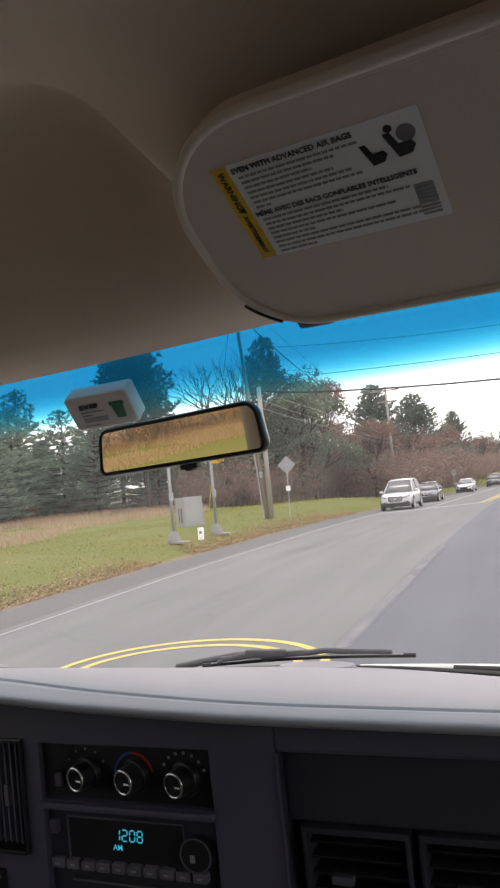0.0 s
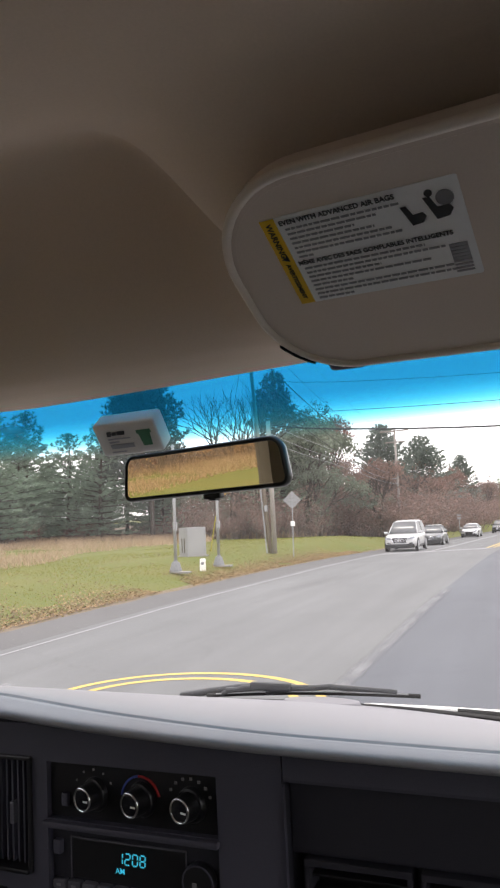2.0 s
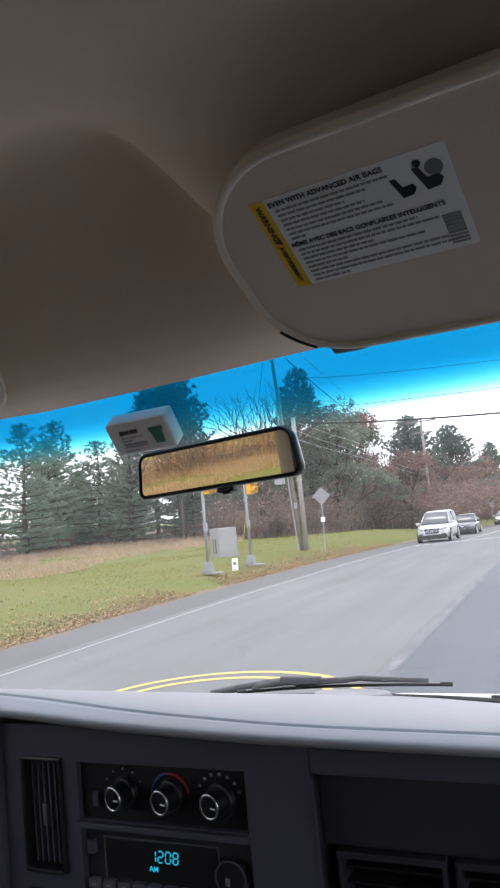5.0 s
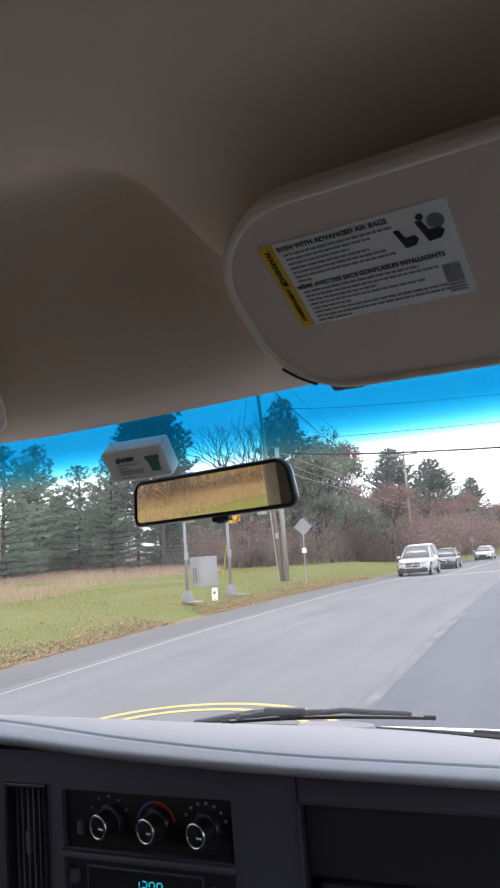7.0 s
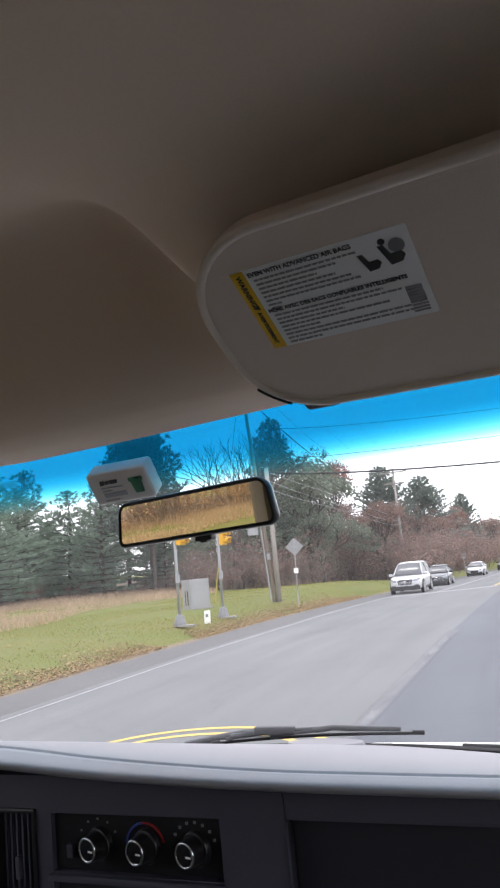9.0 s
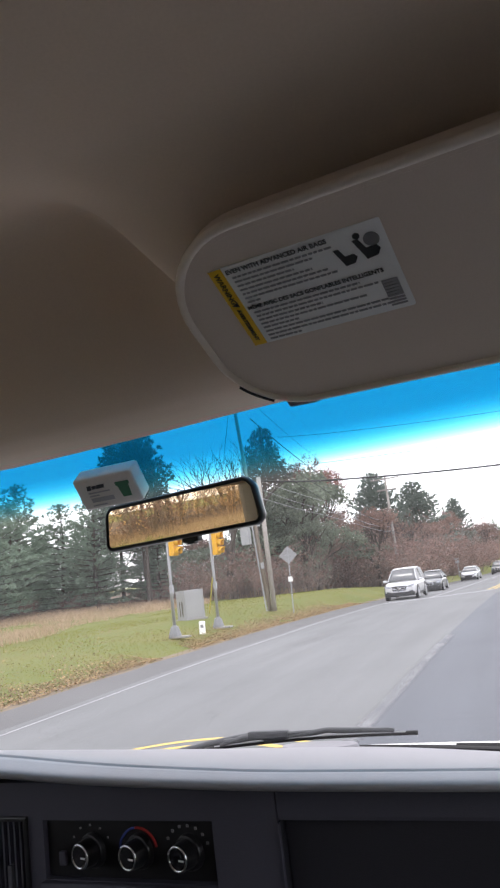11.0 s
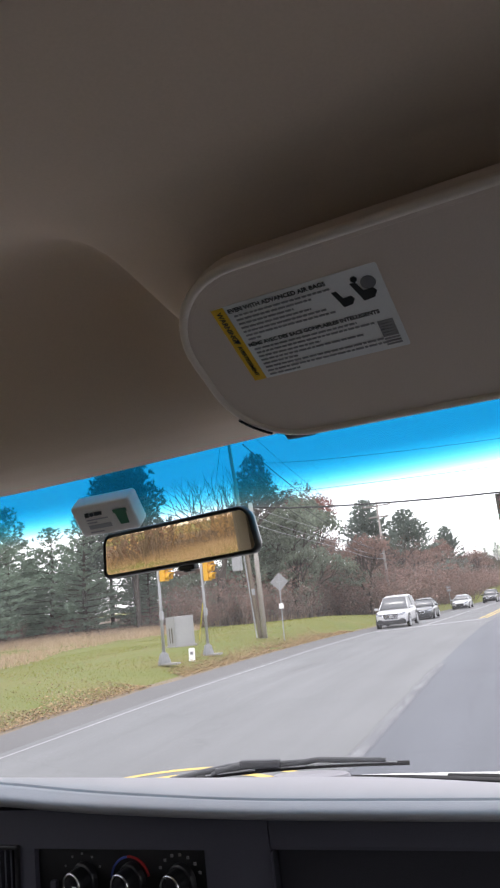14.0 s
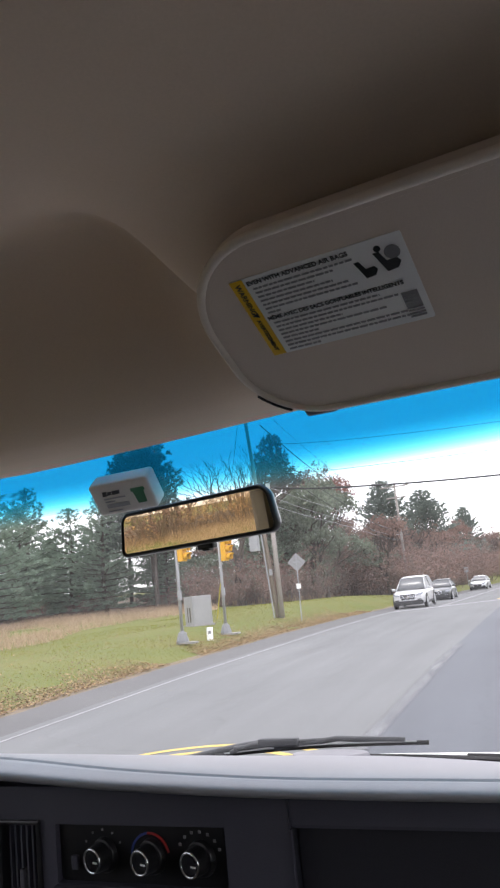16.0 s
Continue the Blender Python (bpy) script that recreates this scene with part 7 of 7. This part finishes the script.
def park_cars():
    def at(x, y, turn=0):
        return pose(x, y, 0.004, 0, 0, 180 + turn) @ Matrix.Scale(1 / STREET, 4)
    car("suv", at(-5.85, 36.2, 0.5), 4.80, 1.93, 1.79, "car_white", "white sport utility car stopped at the crossing", SUV)
    car("sedan_car", at(-5.80, 45.4, 0.5), 4.47, 1.77, 1.45, "car_dark", "dark green-grey sedan waiting behind a white car", SEDAN)
    car("sedan_car", at(-5.4, 66.0, -2), 4.55, 1.80, 1.40, "car_silver", "silver sedan waiting in the queue", COUPE)
    car("suv", at(-4.0, 85.0, -3), 4.60, 1.85, 1.70, "car_black", "dark sport utility car far along the road", SUV)


FALL = [(13.0, 0.0), (22.0, -0.13), (29.0, -0.29), (42.0, -0.66), (55.0, -0.98), (100.0, -2.15)]


def fall(x, y):
    """The road drops gently beyond the crossing; the bank beside it keeps its height for a while, the field beside the wood throughout."""
    u = x - road_shift(min(y, 320))
    near, far = smooth01(-11.5, -7.2, u), smooth01(-25.0, -15.5, u)
    k = smooth01(34.0, 58.0, y)
    return lerp_table(FALL, y) * (near * (1 - k) + far * k)


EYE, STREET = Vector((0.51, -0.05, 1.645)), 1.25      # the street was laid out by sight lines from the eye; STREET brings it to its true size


def lay_on_slope(cab):
    done = set()
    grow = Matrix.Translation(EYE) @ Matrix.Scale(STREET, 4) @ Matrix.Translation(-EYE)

    def bend(ob):
        if ob.type == "MESH" and ob.data.name not in done:
            done.add(ob.data.name)
            for v in ob.data.vertices:
                v.co.z += fall(v.co.x, v.co.y)
    for ob in bpy.data.objects:
        if ob.parent or ob.name in cab or ob.type not in {"MESH", "EMPTY"}:
            continue
        p = ob.matrix_basis.translation
        if p.length > 0.01:
            ob.matrix_basis = Matrix.Translation((0, 0, fall(p.x, p.y))) @ ob.matrix_basis
        else:
            bend(ob)
            for ch in ob.children_recursive:
                bend(ch)
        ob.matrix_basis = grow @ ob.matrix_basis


cab = {o.name for o in bpy.data.objects}
build_ground()
scatter_ground_cover()
build_street()
park_cars()
plant_all()
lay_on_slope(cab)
